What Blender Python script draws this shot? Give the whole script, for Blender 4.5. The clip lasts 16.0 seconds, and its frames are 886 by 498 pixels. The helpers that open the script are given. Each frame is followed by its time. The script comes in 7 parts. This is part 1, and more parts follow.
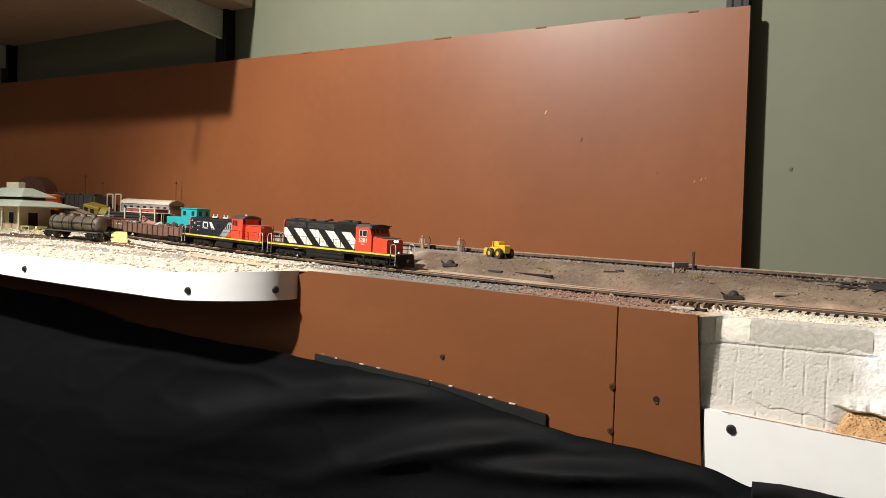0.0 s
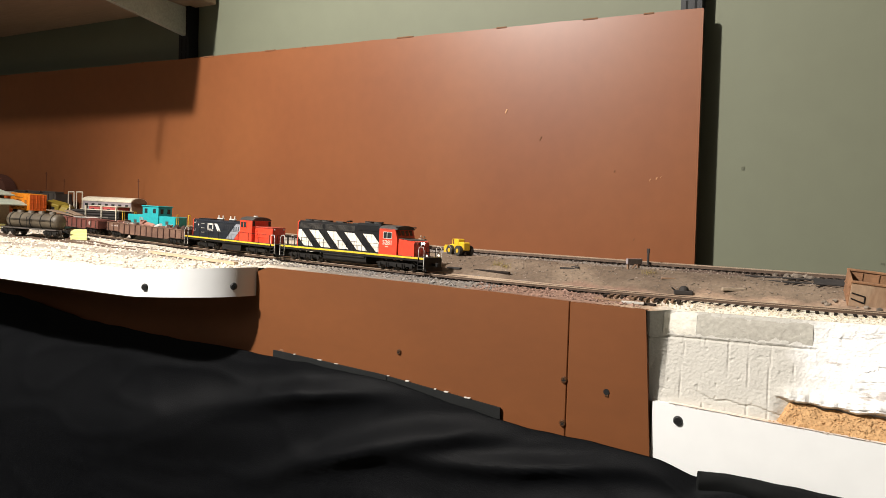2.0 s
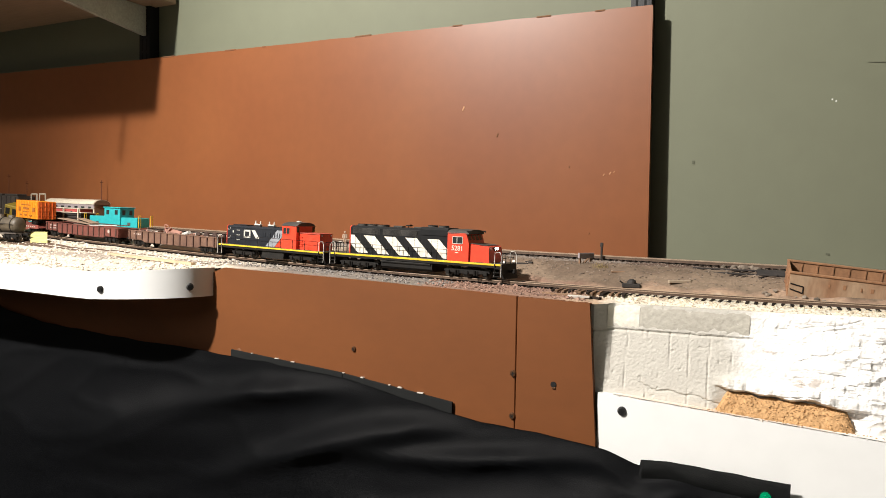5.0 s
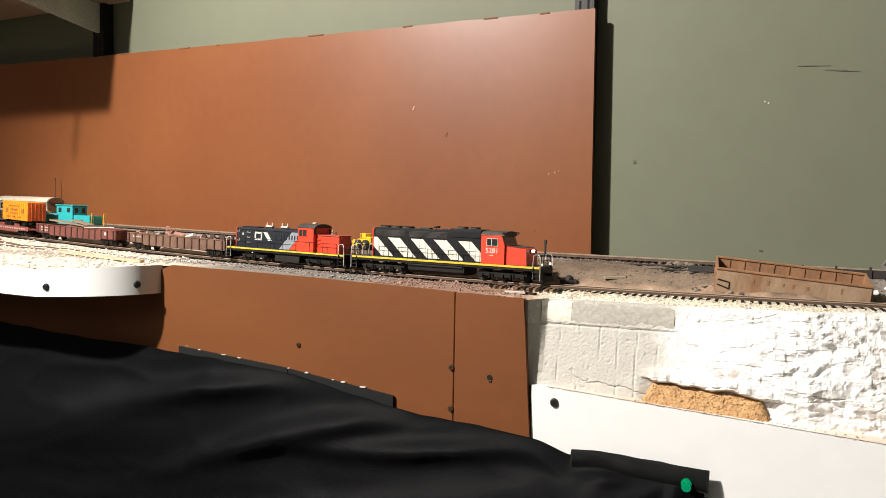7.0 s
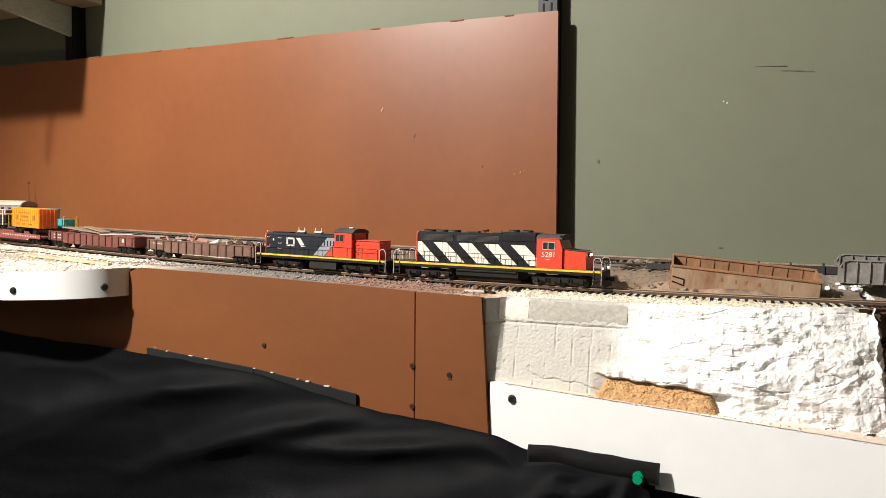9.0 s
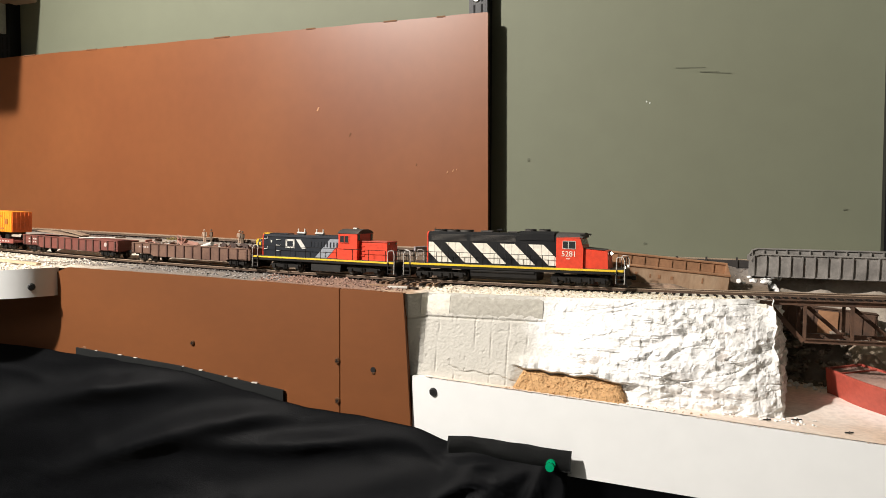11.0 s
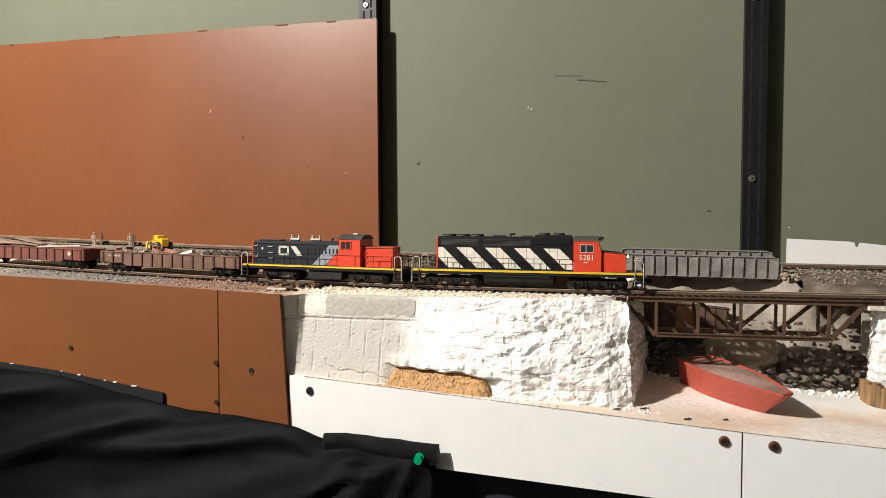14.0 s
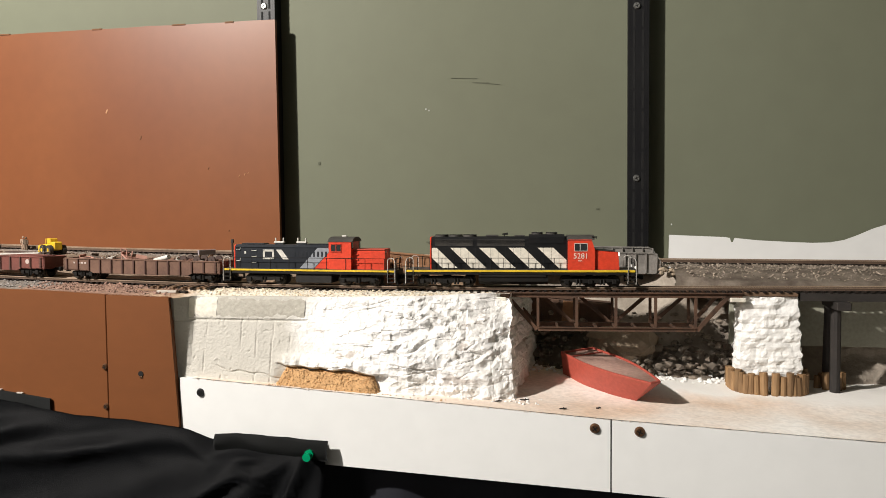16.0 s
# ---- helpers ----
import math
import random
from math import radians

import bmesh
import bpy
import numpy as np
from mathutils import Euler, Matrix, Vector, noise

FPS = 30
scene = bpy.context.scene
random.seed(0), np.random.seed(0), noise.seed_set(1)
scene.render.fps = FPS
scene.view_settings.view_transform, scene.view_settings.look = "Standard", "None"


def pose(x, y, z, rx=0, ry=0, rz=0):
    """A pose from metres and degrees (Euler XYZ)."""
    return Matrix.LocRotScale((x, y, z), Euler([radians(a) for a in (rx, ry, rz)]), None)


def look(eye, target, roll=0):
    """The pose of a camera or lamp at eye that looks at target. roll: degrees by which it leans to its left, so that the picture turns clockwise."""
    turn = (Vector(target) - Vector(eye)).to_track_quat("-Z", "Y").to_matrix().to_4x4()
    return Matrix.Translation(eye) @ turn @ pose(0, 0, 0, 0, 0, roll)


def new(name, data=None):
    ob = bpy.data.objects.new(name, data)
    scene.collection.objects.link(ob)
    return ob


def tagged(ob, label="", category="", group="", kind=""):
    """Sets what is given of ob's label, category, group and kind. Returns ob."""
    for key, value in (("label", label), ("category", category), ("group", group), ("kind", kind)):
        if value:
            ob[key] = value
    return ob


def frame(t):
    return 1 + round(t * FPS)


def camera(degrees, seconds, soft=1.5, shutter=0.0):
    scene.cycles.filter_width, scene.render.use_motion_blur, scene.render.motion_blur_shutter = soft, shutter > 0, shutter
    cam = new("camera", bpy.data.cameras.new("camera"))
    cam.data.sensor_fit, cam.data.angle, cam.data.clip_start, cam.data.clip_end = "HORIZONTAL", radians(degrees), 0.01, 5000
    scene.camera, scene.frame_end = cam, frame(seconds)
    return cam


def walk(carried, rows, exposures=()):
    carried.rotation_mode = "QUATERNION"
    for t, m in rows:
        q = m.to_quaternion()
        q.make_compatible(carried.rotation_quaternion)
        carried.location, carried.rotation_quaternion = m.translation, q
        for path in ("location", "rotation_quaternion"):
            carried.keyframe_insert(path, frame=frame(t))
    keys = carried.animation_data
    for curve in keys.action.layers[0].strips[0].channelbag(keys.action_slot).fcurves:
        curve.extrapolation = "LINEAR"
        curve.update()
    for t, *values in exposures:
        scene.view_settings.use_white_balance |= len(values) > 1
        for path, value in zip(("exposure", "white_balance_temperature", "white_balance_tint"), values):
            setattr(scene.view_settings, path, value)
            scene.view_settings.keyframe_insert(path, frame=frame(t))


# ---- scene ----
cam = camera(60.8, 16.0, soft=0.75)
EXPOSURES = [(0, -0.22), (1.5, -0.12), (3, 0.0), (9, 0.04), (12, -0.06), (16, -0.06)]
PATH = [
    (0, (0.203, -0.646, 1.138), (-0.813, 1.076, 1.072), 1.8),
    (0.5, (0.204, -0.646, 1.137), (-0.802, 1.082, 1.071), 1.8),
    (1, (0.206, -0.645, 1.136), (-0.791, 1.088, 1.071), 1.9),
    (1.5, (0.215, -0.645, 1.136), (-0.762, 1.1, 1.071), 2.0),
    (2, (0.222, -0.644, 1.134), (-0.734, 1.111, 1.073), 1.9),
    (2.5, (0.222, -0.647, 1.135), (-0.72, 1.117, 1.072), 1.8),
    (3, (0.227, -0.646, 1.137), (-0.711, 1.119, 1.065), 1.5),
    (5.5, (0.262, -0.637, 1.138), (-0.63, 1.151, 1.064), 0.6),
    (6, (0.272, -0.636, 1.14), (-0.573, 1.175, 1.056), 0.7),
    (6.5, (0.281, -0.637, 1.138), (-0.561, 1.175, 1.053), 0.8),
    (7, (0.289, -0.641, 1.139), (-0.56, 1.168, 1.059), 1.0),
    (7.5, (0.292, -0.644, 1.139), (-0.556, 1.166, 1.057), 0.8),
    (8, (0.302, -0.644, 1.14), (-0.547, 1.166, 1.063), 0.7),
    (8.5, (0.311, -0.641, 1.141), (-0.526, 1.173, 1.061), 0.6),
    (11, (0.362, -0.639, 1.14), (-0.374, 1.218, 1.055), 0.2),
    (11.5, (0.375, -0.638, 1.141), (-0.322, 1.234, 1.051), 0.2),
    (12, (0.384, -0.639, 1.141), (-0.289, 1.243, 1.049), 0.3),
    (12.5, (0.39, -0.639, 1.143), (-0.265, 1.248, 1.051), 0.3),
    (13, (0.4, -0.639, 1.143), (-0.229, 1.257, 1.05), 0.2),
    (13.5, (0.409, -0.641, 1.143), (-0.196, 1.264, 1.054), 0.1),
    (14, (0.421, -0.643, 1.144), (-0.145, 1.273, 1.056), 0.0),
    (14.5, (0.435, -0.644, 1.146), (-0.072, 1.288, 1.056), -0.2),
    (15, (0.444, -0.645, 1.144), (-0.027, 1.297, 1.054), -0.4),
    (15.5, (0.449, -0.647, 1.145), (-0.014, 1.296, 1.054), -0.6),
    (16, (0.467, -0.65, 1.147), (0.072, 1.308, 1.051), -0.5),
]
walk(cam, [(t, look(eye, target, roll)) for t, eye, target, roll in PATH], exposures=EXPOSURES)


# ---------------------------------------------------------------- world and light
world = bpy.data.worlds.new("room_world")
scene.world = world
world.use_nodes = True
world.node_tree.nodes["Background"].inputs[0].default_value = (0.9, 0.95, 1.0, 1)
world.node_tree.nodes["Background"].inputs[1].default_value = 0.010


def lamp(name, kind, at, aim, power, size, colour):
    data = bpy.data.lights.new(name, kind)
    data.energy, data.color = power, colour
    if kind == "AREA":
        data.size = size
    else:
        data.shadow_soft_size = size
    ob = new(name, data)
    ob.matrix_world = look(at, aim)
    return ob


LAMP = (-0.70, -0.97, 2.08)
key = lamp("shaded_bulb_light", "SPOT", LAMP, (0.34, -0.43, 0.98), 180, 0.028, (1.0, 0.94, 0.875))
key.data.spot_size, key.data.spot_blend = radians(132), 0.5
# All-round fill added at the bulb to brighten what the spot misses.
lamp("shade_glow_light", "POINT", LAMP, (0, 0, 1), 46, 0.05, (1.0, 0.93, 0.86))
# Added fill without a source of its own; lifts shade under the shelf.
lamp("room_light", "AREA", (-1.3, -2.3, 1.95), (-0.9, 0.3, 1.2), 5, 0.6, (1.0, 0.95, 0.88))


# ---------------------------------------------------------------- materials
def material(name, base, rough=0.6, metal=0.0, second=None, scale=40.0, amount=0.5, bump=0.0, fine=300.0,
             stretch=(1, 1, 1), vary=0.0, glow=0.0, coat=0.0, island=False, grain_mix=0.6, spec=0.5):
    """A paint or surface with two scales of colour change and a fine relief."""
    m = bpy.data.materials.new(name)
    m.use_nodes = True
    nt = m.node_tree
    n, l = nt.nodes, nt.links
    b = n["Principled BSDF"]
    b.inputs["Roughness"].default_value = rough
    b.inputs["Metallic"].default_value = metal
    b.inputs["Coat Weight"].default_value = coat
    b.inputs["Specular IOR Level"].default_value = spec
    base = (*base, 1)
    second = (*(second or [c * 0.7 for c in base[:3]]), 1)
    tex = n.new("ShaderNodeTexCoord")
    mp = n.new("ShaderNodeMapping")
    mp.inputs["Scale"].default_value = stretch
    l.new(tex.outputs["Object"], mp.inputs[0])
    big = n.new("ShaderNodeTexNoise")
    big.inputs["Scale"].default_value = scale
    big.inputs["Detail"].default_value = 4
    l.new(mp.outputs[0], big.inputs["Vector"])
    small = n.new("ShaderNodeTexNoise")
    small.inputs["Scale"].default_value = fine
    small.inputs["Detail"].default_value = 3
    l.new(mp.outputs[0], small.inputs["Vector"])
    ramp = n.new("ShaderNodeMapRange")
    ramp.inputs[1].default_value, ramp.inputs[2].default_value = 0.35, 0.7
    ramp.inputs[4].default_value = amount
    l.new(big.outputs[0], ramp.inputs[0])
    mix = n.new("ShaderNodeMix")
    mix.data_type = "RGBA"
    mix.inputs[6].default_value, mix.inputs[7].default_value = base, second
    l.new(ramp.outputs[0], mix.inputs[0])
    grain = n.new("ShaderNodeMix")
    grain.data_type, grain.blend_type = "RGBA", "MULTIPLY"
    tone = n.new("ShaderNodeMapRange")
    tone.inputs[1].default_value, tone.inputs[2].default_value = 0.3, 0.7
    tone.inputs[3].default_value, tone.inputs[4].default_value = 0.8, 1.15
    l.new(small.outputs[0], tone.inputs[0])
    grain.inputs[0].default_value = grain_mix
    l.new(mix.outputs[2], grain.inputs[6])
    l.new(tone.outputs[0], grain.inputs[7])
    out = grain.outputs[2]
    if vary:
        if island:
            info = n.new("ShaderNodeNewGeometry").outputs["Random Per Island"]
        else:
            info = n.new("ShaderNodeObjectInfo").outputs["Random"]
        hsv = n.new("ShaderNodeHueSaturation")
        rng = n.new("ShaderNodeMapRange")
        rng.inputs[3].default_value, rng.inputs[4].default_value = 1 - vary, 1 + vary
        l.new(info, rng.inputs[0])
        l.new(rng.outputs[0], hsv.inputs["Value"])
        l.new(out, hsv.inputs["Color"])
        out = hsv.outputs[0]
    l.new(out, b.inputs["Base Color"])
    if bump:
        bm_ = n.new("ShaderNodeBump")
        bm_.inputs["Strength"].default_value = 0.6
        bm_.inputs["Distance"].default_value = bump
        l.new(small.outputs[0], bm_.inputs["Height"])
        l.new(bm_.outputs[0], b.inputs["Normal"])
    if glow:
        b.inputs["Emission Color"].default_value = base
        b.inputs["Emission Strength"].default_value = glow
    return m


M = {}
M["board"] = material("brown_hardboard", (0.205, 0.073, 0.026), 0.37, second=(0.160, 0.052, 0.020), scale=3.2, amount=0.9, fine=70, stretch=(0.9, 1, 0.8), grain_mix=0.2, spec=0.36)
M["fascia"] = material("tan_hardboard", (0.172, 0.059, 0.018), 0.5, second=(0.138, 0.048, 0.0155), scale=9.0, amount=0.7, fine=90, stretch=(0.7, 1, 1.2), grain_mix=0.2, spec=0.35)
M["edge"] = material("cut_board_edge", (0.16, 0.07, 0.03), 0.9, fine=500)
M["wall"] = material("sage_green_paint", (0.150, 0.160, 0.112), 0.6, second=(0.136, 0.142, 0.097), scale=2.5, amount=0.7, fine=35, grain_mix=0.12, spec=0.2)
# Grey kept dark to limit light bounced off surfaces out of view.
M["plain"] = material("low_bounce_grey", (0.22, 0.22, 0.21), 0.7, scale=2)
M["white"] = material("white_melamine", (0.80, 0.81, 0.80), 0.28, second=(0.76, 0.76, 0.74), scale=6, amount=0.3, fine=50, grain_mix=0.1)
M["black_metal"] = material("black_painted_steel", (0.007, 0.007, 0.008), 0.42, 0.0, second=(0.012, 0.012, 0.012), scale=30, spec=0.25)
# Near-black faces stand in for the shade inside slots, holes and openings.
M["void"] = material("slot_shadow", (0.004, 0.004, 0.004), 0.9)
M["steel"] = material("zinc_screw", (0.45, 0.45, 0.43), 0.35, 0.9, scale=200)
M["dark_screw"] = material("dark_screw", (0.05, 0.05, 0.05), 0.4, 0.8, scale=300)
M["bronze"] = material("bronze_screw", (0.16, 0.08, 0.04), 0.45, 0.8, scale=300)
M["cloth"] = material("black_fabric", (0.0052, 0.0058, 0.007), 0.6, second=(0.008, 0.0085, 0.0095), scale=8, fine=900, bump=0.0003, spec=0.12)
M["hem"] = material("black_fabric_hem", (0.012, 0.013, 0.013), 0.7, scale=30, fine=1200, bump=0.0004, spec=0.2)
M["navy"] = material("navy_cloth", (0.008, 0.009, 0.016), 0.8, scale=10)
M["rail"] = material("weathered_rail", (0.085, 0.055, 0.038), 0.6, 0.1, second=(0.15, 0.095, 0.06), scale=60)
M["rail_head"] = material("worn_rail_head", (0.46, 0.35, 0.25), 0.4, 0.1, second=(0.26, 0.175, 0.115), scale=40)
M["tie"] = material("dark_plastic_tie", (0.014, 0.010, 0.008), 0.85, second=(0.035, 0.026, 0.02), scale=150, vary=0.3, spec=0.2)
M["wood_tie"] = material("stripwood", (0.20, 0.12, 0.07), 0.8, second=(0.10, 0.06, 0.035), scale=90, vary=0.3)
M["floor"] = material("grey_floor", (0.16, 0.15, 0.14), 0.6, scale=2)


# ---------------------------------------------------------------- mesh helpers
def finish(bm, name, mat, smooth=False):
    bmesh.ops.recalc_face_normals(bm, faces=bm.faces)
    me = bpy.data.meshes.new(name)
    bm.to_mesh(me)
    bm.free()
    for m in (mat if isinstance(mat, (list, tuple)) else [mat]):
        me.materials.append(m)
    if smooth:
        me.shade_smooth()
    return me


def part(name, bm, mat, parent=None, label="", smooth=False):
    """Links a bmesh as one mesh object under a thing or a part."""
    ob = new(name, finish(bm, name, mat, smooth))
    ob.parent = parent
    if label:
        ob["label"] = label
    return ob


def thing(name, m, label, category, group="", kind=""):
    ob = new(name)
    ob.empty_display_size = 0.02
    ob.matrix_world = m
    return tagged(ob, label, category, group, kind)


def box(bm, x0, x1, y0, y1, z0, z1, bevel=0.0, mat=0):
    ret = bmesh.ops.create_cube(bm, size=1)
    vs = ret["verts"]
    for v in vs:
        v.co = Vector((x0 + (v.co.x + 0.5) * (x1 - x0), y0 + (v.co.y + 0.5) * (y1 - y0), z0 + (v.co.z + 0.5) * (z1 - z0)))
    if bevel:
        es = list({e for v in vs for e in v.link_edges})
        bmesh.ops.bevel(bm, geom=es, offset=bevel, segments=1, affect="EDGES", profile=0.5)
    return vs


def rod(bm, p0, p1, r, seg=8, r2=None):
    p0, p1 = Vector(p0), Vector(p1)
    d = p1 - p0
    m = Matrix.Translation((p0 + p1) / 2) @ d.to_track_quat("Z", "Y").to_matrix().to_4x4()
    return bmesh.ops.create_cone(bm, cap_ends=True, segments=seg, radius1=r, radius2=r if r2 is None else r2, depth=d.length, matrix=m)["verts"]


def bars(bm, pts, r, seg=5):
    for a, b in zip(pts, pts[1:]):
        rod(bm, a, b, r, seg)


def prism(bm, outline, lo, hi, axis="y"):
    """A closed outline pushed along an axis: x and z for "y", y and z for "x", x and y for "z"."""
    def at(p, w):
        return {"y": (p[0], w, p[1]), "x": (w, p[0], p[1]), "z": (p[0], p[1], w)}[axis]
    a = [bm.verts.new(at(p, lo)) for p in outline]
    b = [bm.verts.new(at(p, hi)) for p in outline]
    bm.faces.new(a)
    bm.faces.new(b[::-1])
    for i in range(len(a)):
        j = (i + 1) % len(a)
        bm.faces.new((a[i], b[i], b[j], a[j]))
    return a + b


def sheet(bm, rows, closed=False):
    """A surface through rows of points."""
    vs = [[bm.verts.new(p) for p in row] for row in rows]
    for r0, r1 in zip(vs, vs[1:]):
        for i in range(len(r0) - 1):
            bm.faces.new((r0[i], r0[i + 1], r1[i + 1], r1[i]))
    return vs


def rock(bm, at, r, rng, flat=0.7):
    ret = bmesh.ops.create_icosphere(bm, subdivisions=1, radius=r)
    s = (rng.uniform(0.7, 1.3), rng.uniform(0.7, 1.3), flat * rng.uniform(0.7, 1.2))
    turn = Euler((rng.uniform(0, 6), rng.uniform(0, 6), rng.uniform(0, 6))).to_matrix()
    for v in ret["verts"]:
        c = turn @ (v.co * rng.uniform(0.8, 1.15))
        v.co = Vector((c.x * s[0], c.y * s[1], c.z * s[2])) + Vector(at)


# ---------------------------------------------------------------- the lie of the land
def lerp(x, xs, ys):
    return float(np.interp(x, xs, ys))


_X = np.linspace(-2.2, 1.4, 721)
_Y = np.interp(_X, [-2.2, -1.6, -0.9, -0.7, -0.5, -0.3, -0.1, 0.1, 0.3, 0.45, 0.6, 0.8, 1.4],
               [0.30, 0.235, 0.155, 0.137, 0.117, 0.098, 0.083, 0.076, 0.083, 0.097, 0.108, 0.108, 0.06])
_Y = np.convolve(np.pad(_Y, 20, "edge"), np.ones(41) / 41, "valid")


def track_y(x):
    return float(np.interp(x, _X, _Y))


def rail_z(x):
    if x < -0.9:
        return 1.1064 - 0.047 * (x + 0.9)
    return 1.0739 - 0.0016 * (x - 0.4) + 0.0177 * (x - 0.4) ** 2


def back_z(x):
    return lerp(x, [-1.8, -0.9, -0.2, 0, 0.2, 0.55, 1.2], [1.139, 1.1195, 1.0985, 1.0945, 1.091, 1.0865, 1.083])


def _edge(x):
    if -0.52 < x < -0.366:
        return -0.092 * (1 - ((x + 0.52) / 0.154) ** 2.2) ** 0.4545
    return lerp(x, [-2.0, -0.95, -0.72, -0.62, -0.52, -0.366, -0.365, 0.072, 0.085, 0.2, 0.3, 0.37],
                [-0.08, -0.10, -0.102, -0.099, -0.092, 0.0, 0.004, 0.004, 0.024, 0.03, 0.036, 0.066])


_F = np.array([_edge(x) for x in _X])
_F = np.where(_X < -0.53, np.convolve(np.pad(_F, 5, "edge"), np.ones(11) / 11, "valid"), _F)


def front_y(x):
    """Front edge of the layout's top."""
    return _edge(x) if x > -0.52 else float(np.interp(x, _X, _F))


def front_z(x):
    return lerp(x, [-2.0, -0.95, -0.46, -0.37, 0.0, 0.072, 0.2, 0.4], [1.10, 1.088, 1.0755, 1.080, 1.0695, 1.067, 1.067, 1.0695])


def smooth(a, b, v):
    v = min(1, max(0, (v - a) / (b - a)))
    return v * v * (3 - 2 * v)


def land(x, y):
    """Height of the layout's top surface."""
    ty, rz = track_y(x), rail_z(x) - 0.0045
    fy = front_y(x)
    if y < ty:
        k = smooth(fy, ty - 0.016, y)
        z = front_z(x) * (1 - k) + rz * k
    else:
        rise = lerp(x, [-0.9, -0.4, 0.1, 0.4], [0.05, 0.09, 0.085, 0.07])
        late = lerp(x, [0.30, 0.36], [0.0, 0.075])
        k = smooth(ty + 0.016 + late, ty + 0.016 + late + min(rise, 0.2 - ty + 0.03), y)
        z = rz * (1 - k) + back_z(x) * k
    rough = 0.0016 if abs(y - ty) > 0.014 else 0.0004
    z += rough * noise.noise(Vector((x * 45, y * 45, 0.3))) + 0.4 * rough * noise.noise(Vector((x * 160, y * 160, 2.3)))
    return z


# ---------------------------------------------------------------- room
WALL_Y = 0.326


def room():
    bm = bmesh.new()
    box(bm, -3.2, 2.6, WALL_Y, WALL_Y + 0.12, 0, 2.4)
    tagged(part("wall_north", bm, M["wall"]), "sage green painted wall with scuffs and small marks", "wall", kind="structure")
    # Unseen walls, floor and ceiling close the room; dark greys limit bounced light.
    bm = bmesh.new()
    box(bm, -3.2, 2.6, -3.0, -2.88, 0, 2.4)
    tagged(part("wall_south", bm, M["plain"]), "plain grey wall behind the viewer, unseen and kept dark to limit bounced light", "wall", kind="structure")
    bm = bmesh.new()
    box(bm, -3.32, -3.2, -3.0, 0.446, 0, 2.4)
    tagged(part("wall_west", bm, M["wall"]), "sage green painted side wall", "wall", kind="structure")
    bm = bmesh.new()
    box(bm, 2.6, 2.72, -3.0, 0.446, 0, 2.4)
    tagged(part("wall_east", bm, M["wall"]), "sage green painted side wall", "wall", kind="structure")
    bm = bmesh.new()
    box(bm, -3.32, 2.72, -3.0, 0.446, -0.1, 0)
    tagged(part("floor", bm, M["floor"]), "grey room floor", "floor", kind="structure")
    bm = bmesh.new()
    box(bm, -3.32, 2.72, -3.0, 0.446, 2.4, 2.5)
    tagged(part("ceiling", bm, M["plain"]), "grey ceiling out of view, kept dark to limit bounced light", "ceiling", kind="structure")
    # scuffs on the wall
    for x, z, w, h, a in ((0.30, 1.321, 0.034, 0.0008, 3), (0.322, 1.3145, 0.022, 0.0012, 4), (0.335, 1.3125, 0.022, 0.0006, 5), (0.10, 1.215, 0.003, 0.004, 0), (0.25, 1.108, 0.004, 0.002, 8), (0.47, 1.15, 0.004, 0.0015, 0)):
        bm = bmesh.new()
        vs = box(bm, -w / 2, w / 2, -0.0006, 0, -h / 2, h / 2)
        s = part("scuff", bm, M["scuff"], bpy.data.objects["wall_north"])
        s.matrix_world = pose(x, WALL_Y - 0.0002, z, 0, a, 0)
    for x, z in ((0.249, 1.283), (0.253, 1.281), (0.56, 1.13)):
        bm = bmesh.new()
        box(bm, -0.0007, 0.0007, -0.0006, 0, -0.0009, 0.0009, 0.0002)
        s = part("paint_chip", bm, M["white"], bpy.data.objects["wall_north"])
        s.matrix_world = pose(x, WALL_Y, z, 0, 20, 0)


M["scuff"] = material("dark_scuff", (0.110, 0.114, 0.080), 0.7, scale=100, spec=0.2)
room()


def screw(at, r, mat, parent, tilt=0.0, facing=(0, -1, 0)):
    """A cross-head screw that stands proud of a panel."""
    bm = bmesh.new()
    bmesh.ops.create_cone(bm, cap_ends=True, segments=14, radius1=r, radius2=r * 0.72, depth=r * 0.5)
    for v in bm.verts:
        v.co.z += r * 0.25
    ob = part("screw", bm, mat, parent, "small cross-head screw")
    ob.matrix_world = Matrix.Translation(at) @ Vector(facing).to_track_quat("Z", "Y").to_matrix().to_4x4()
    for a in (tilt, tilt + 90):
        bm = bmesh.new()
        box(bm, -r * 0.55, r * 0.55, -r * 0.1, r * 0.1, 0, r * 0.06)
        s = part("slot", bm, M["void"], ob)
        s.matrix_local = pose(0, 0, r * 0.5, 0, 0, a)
    return ob


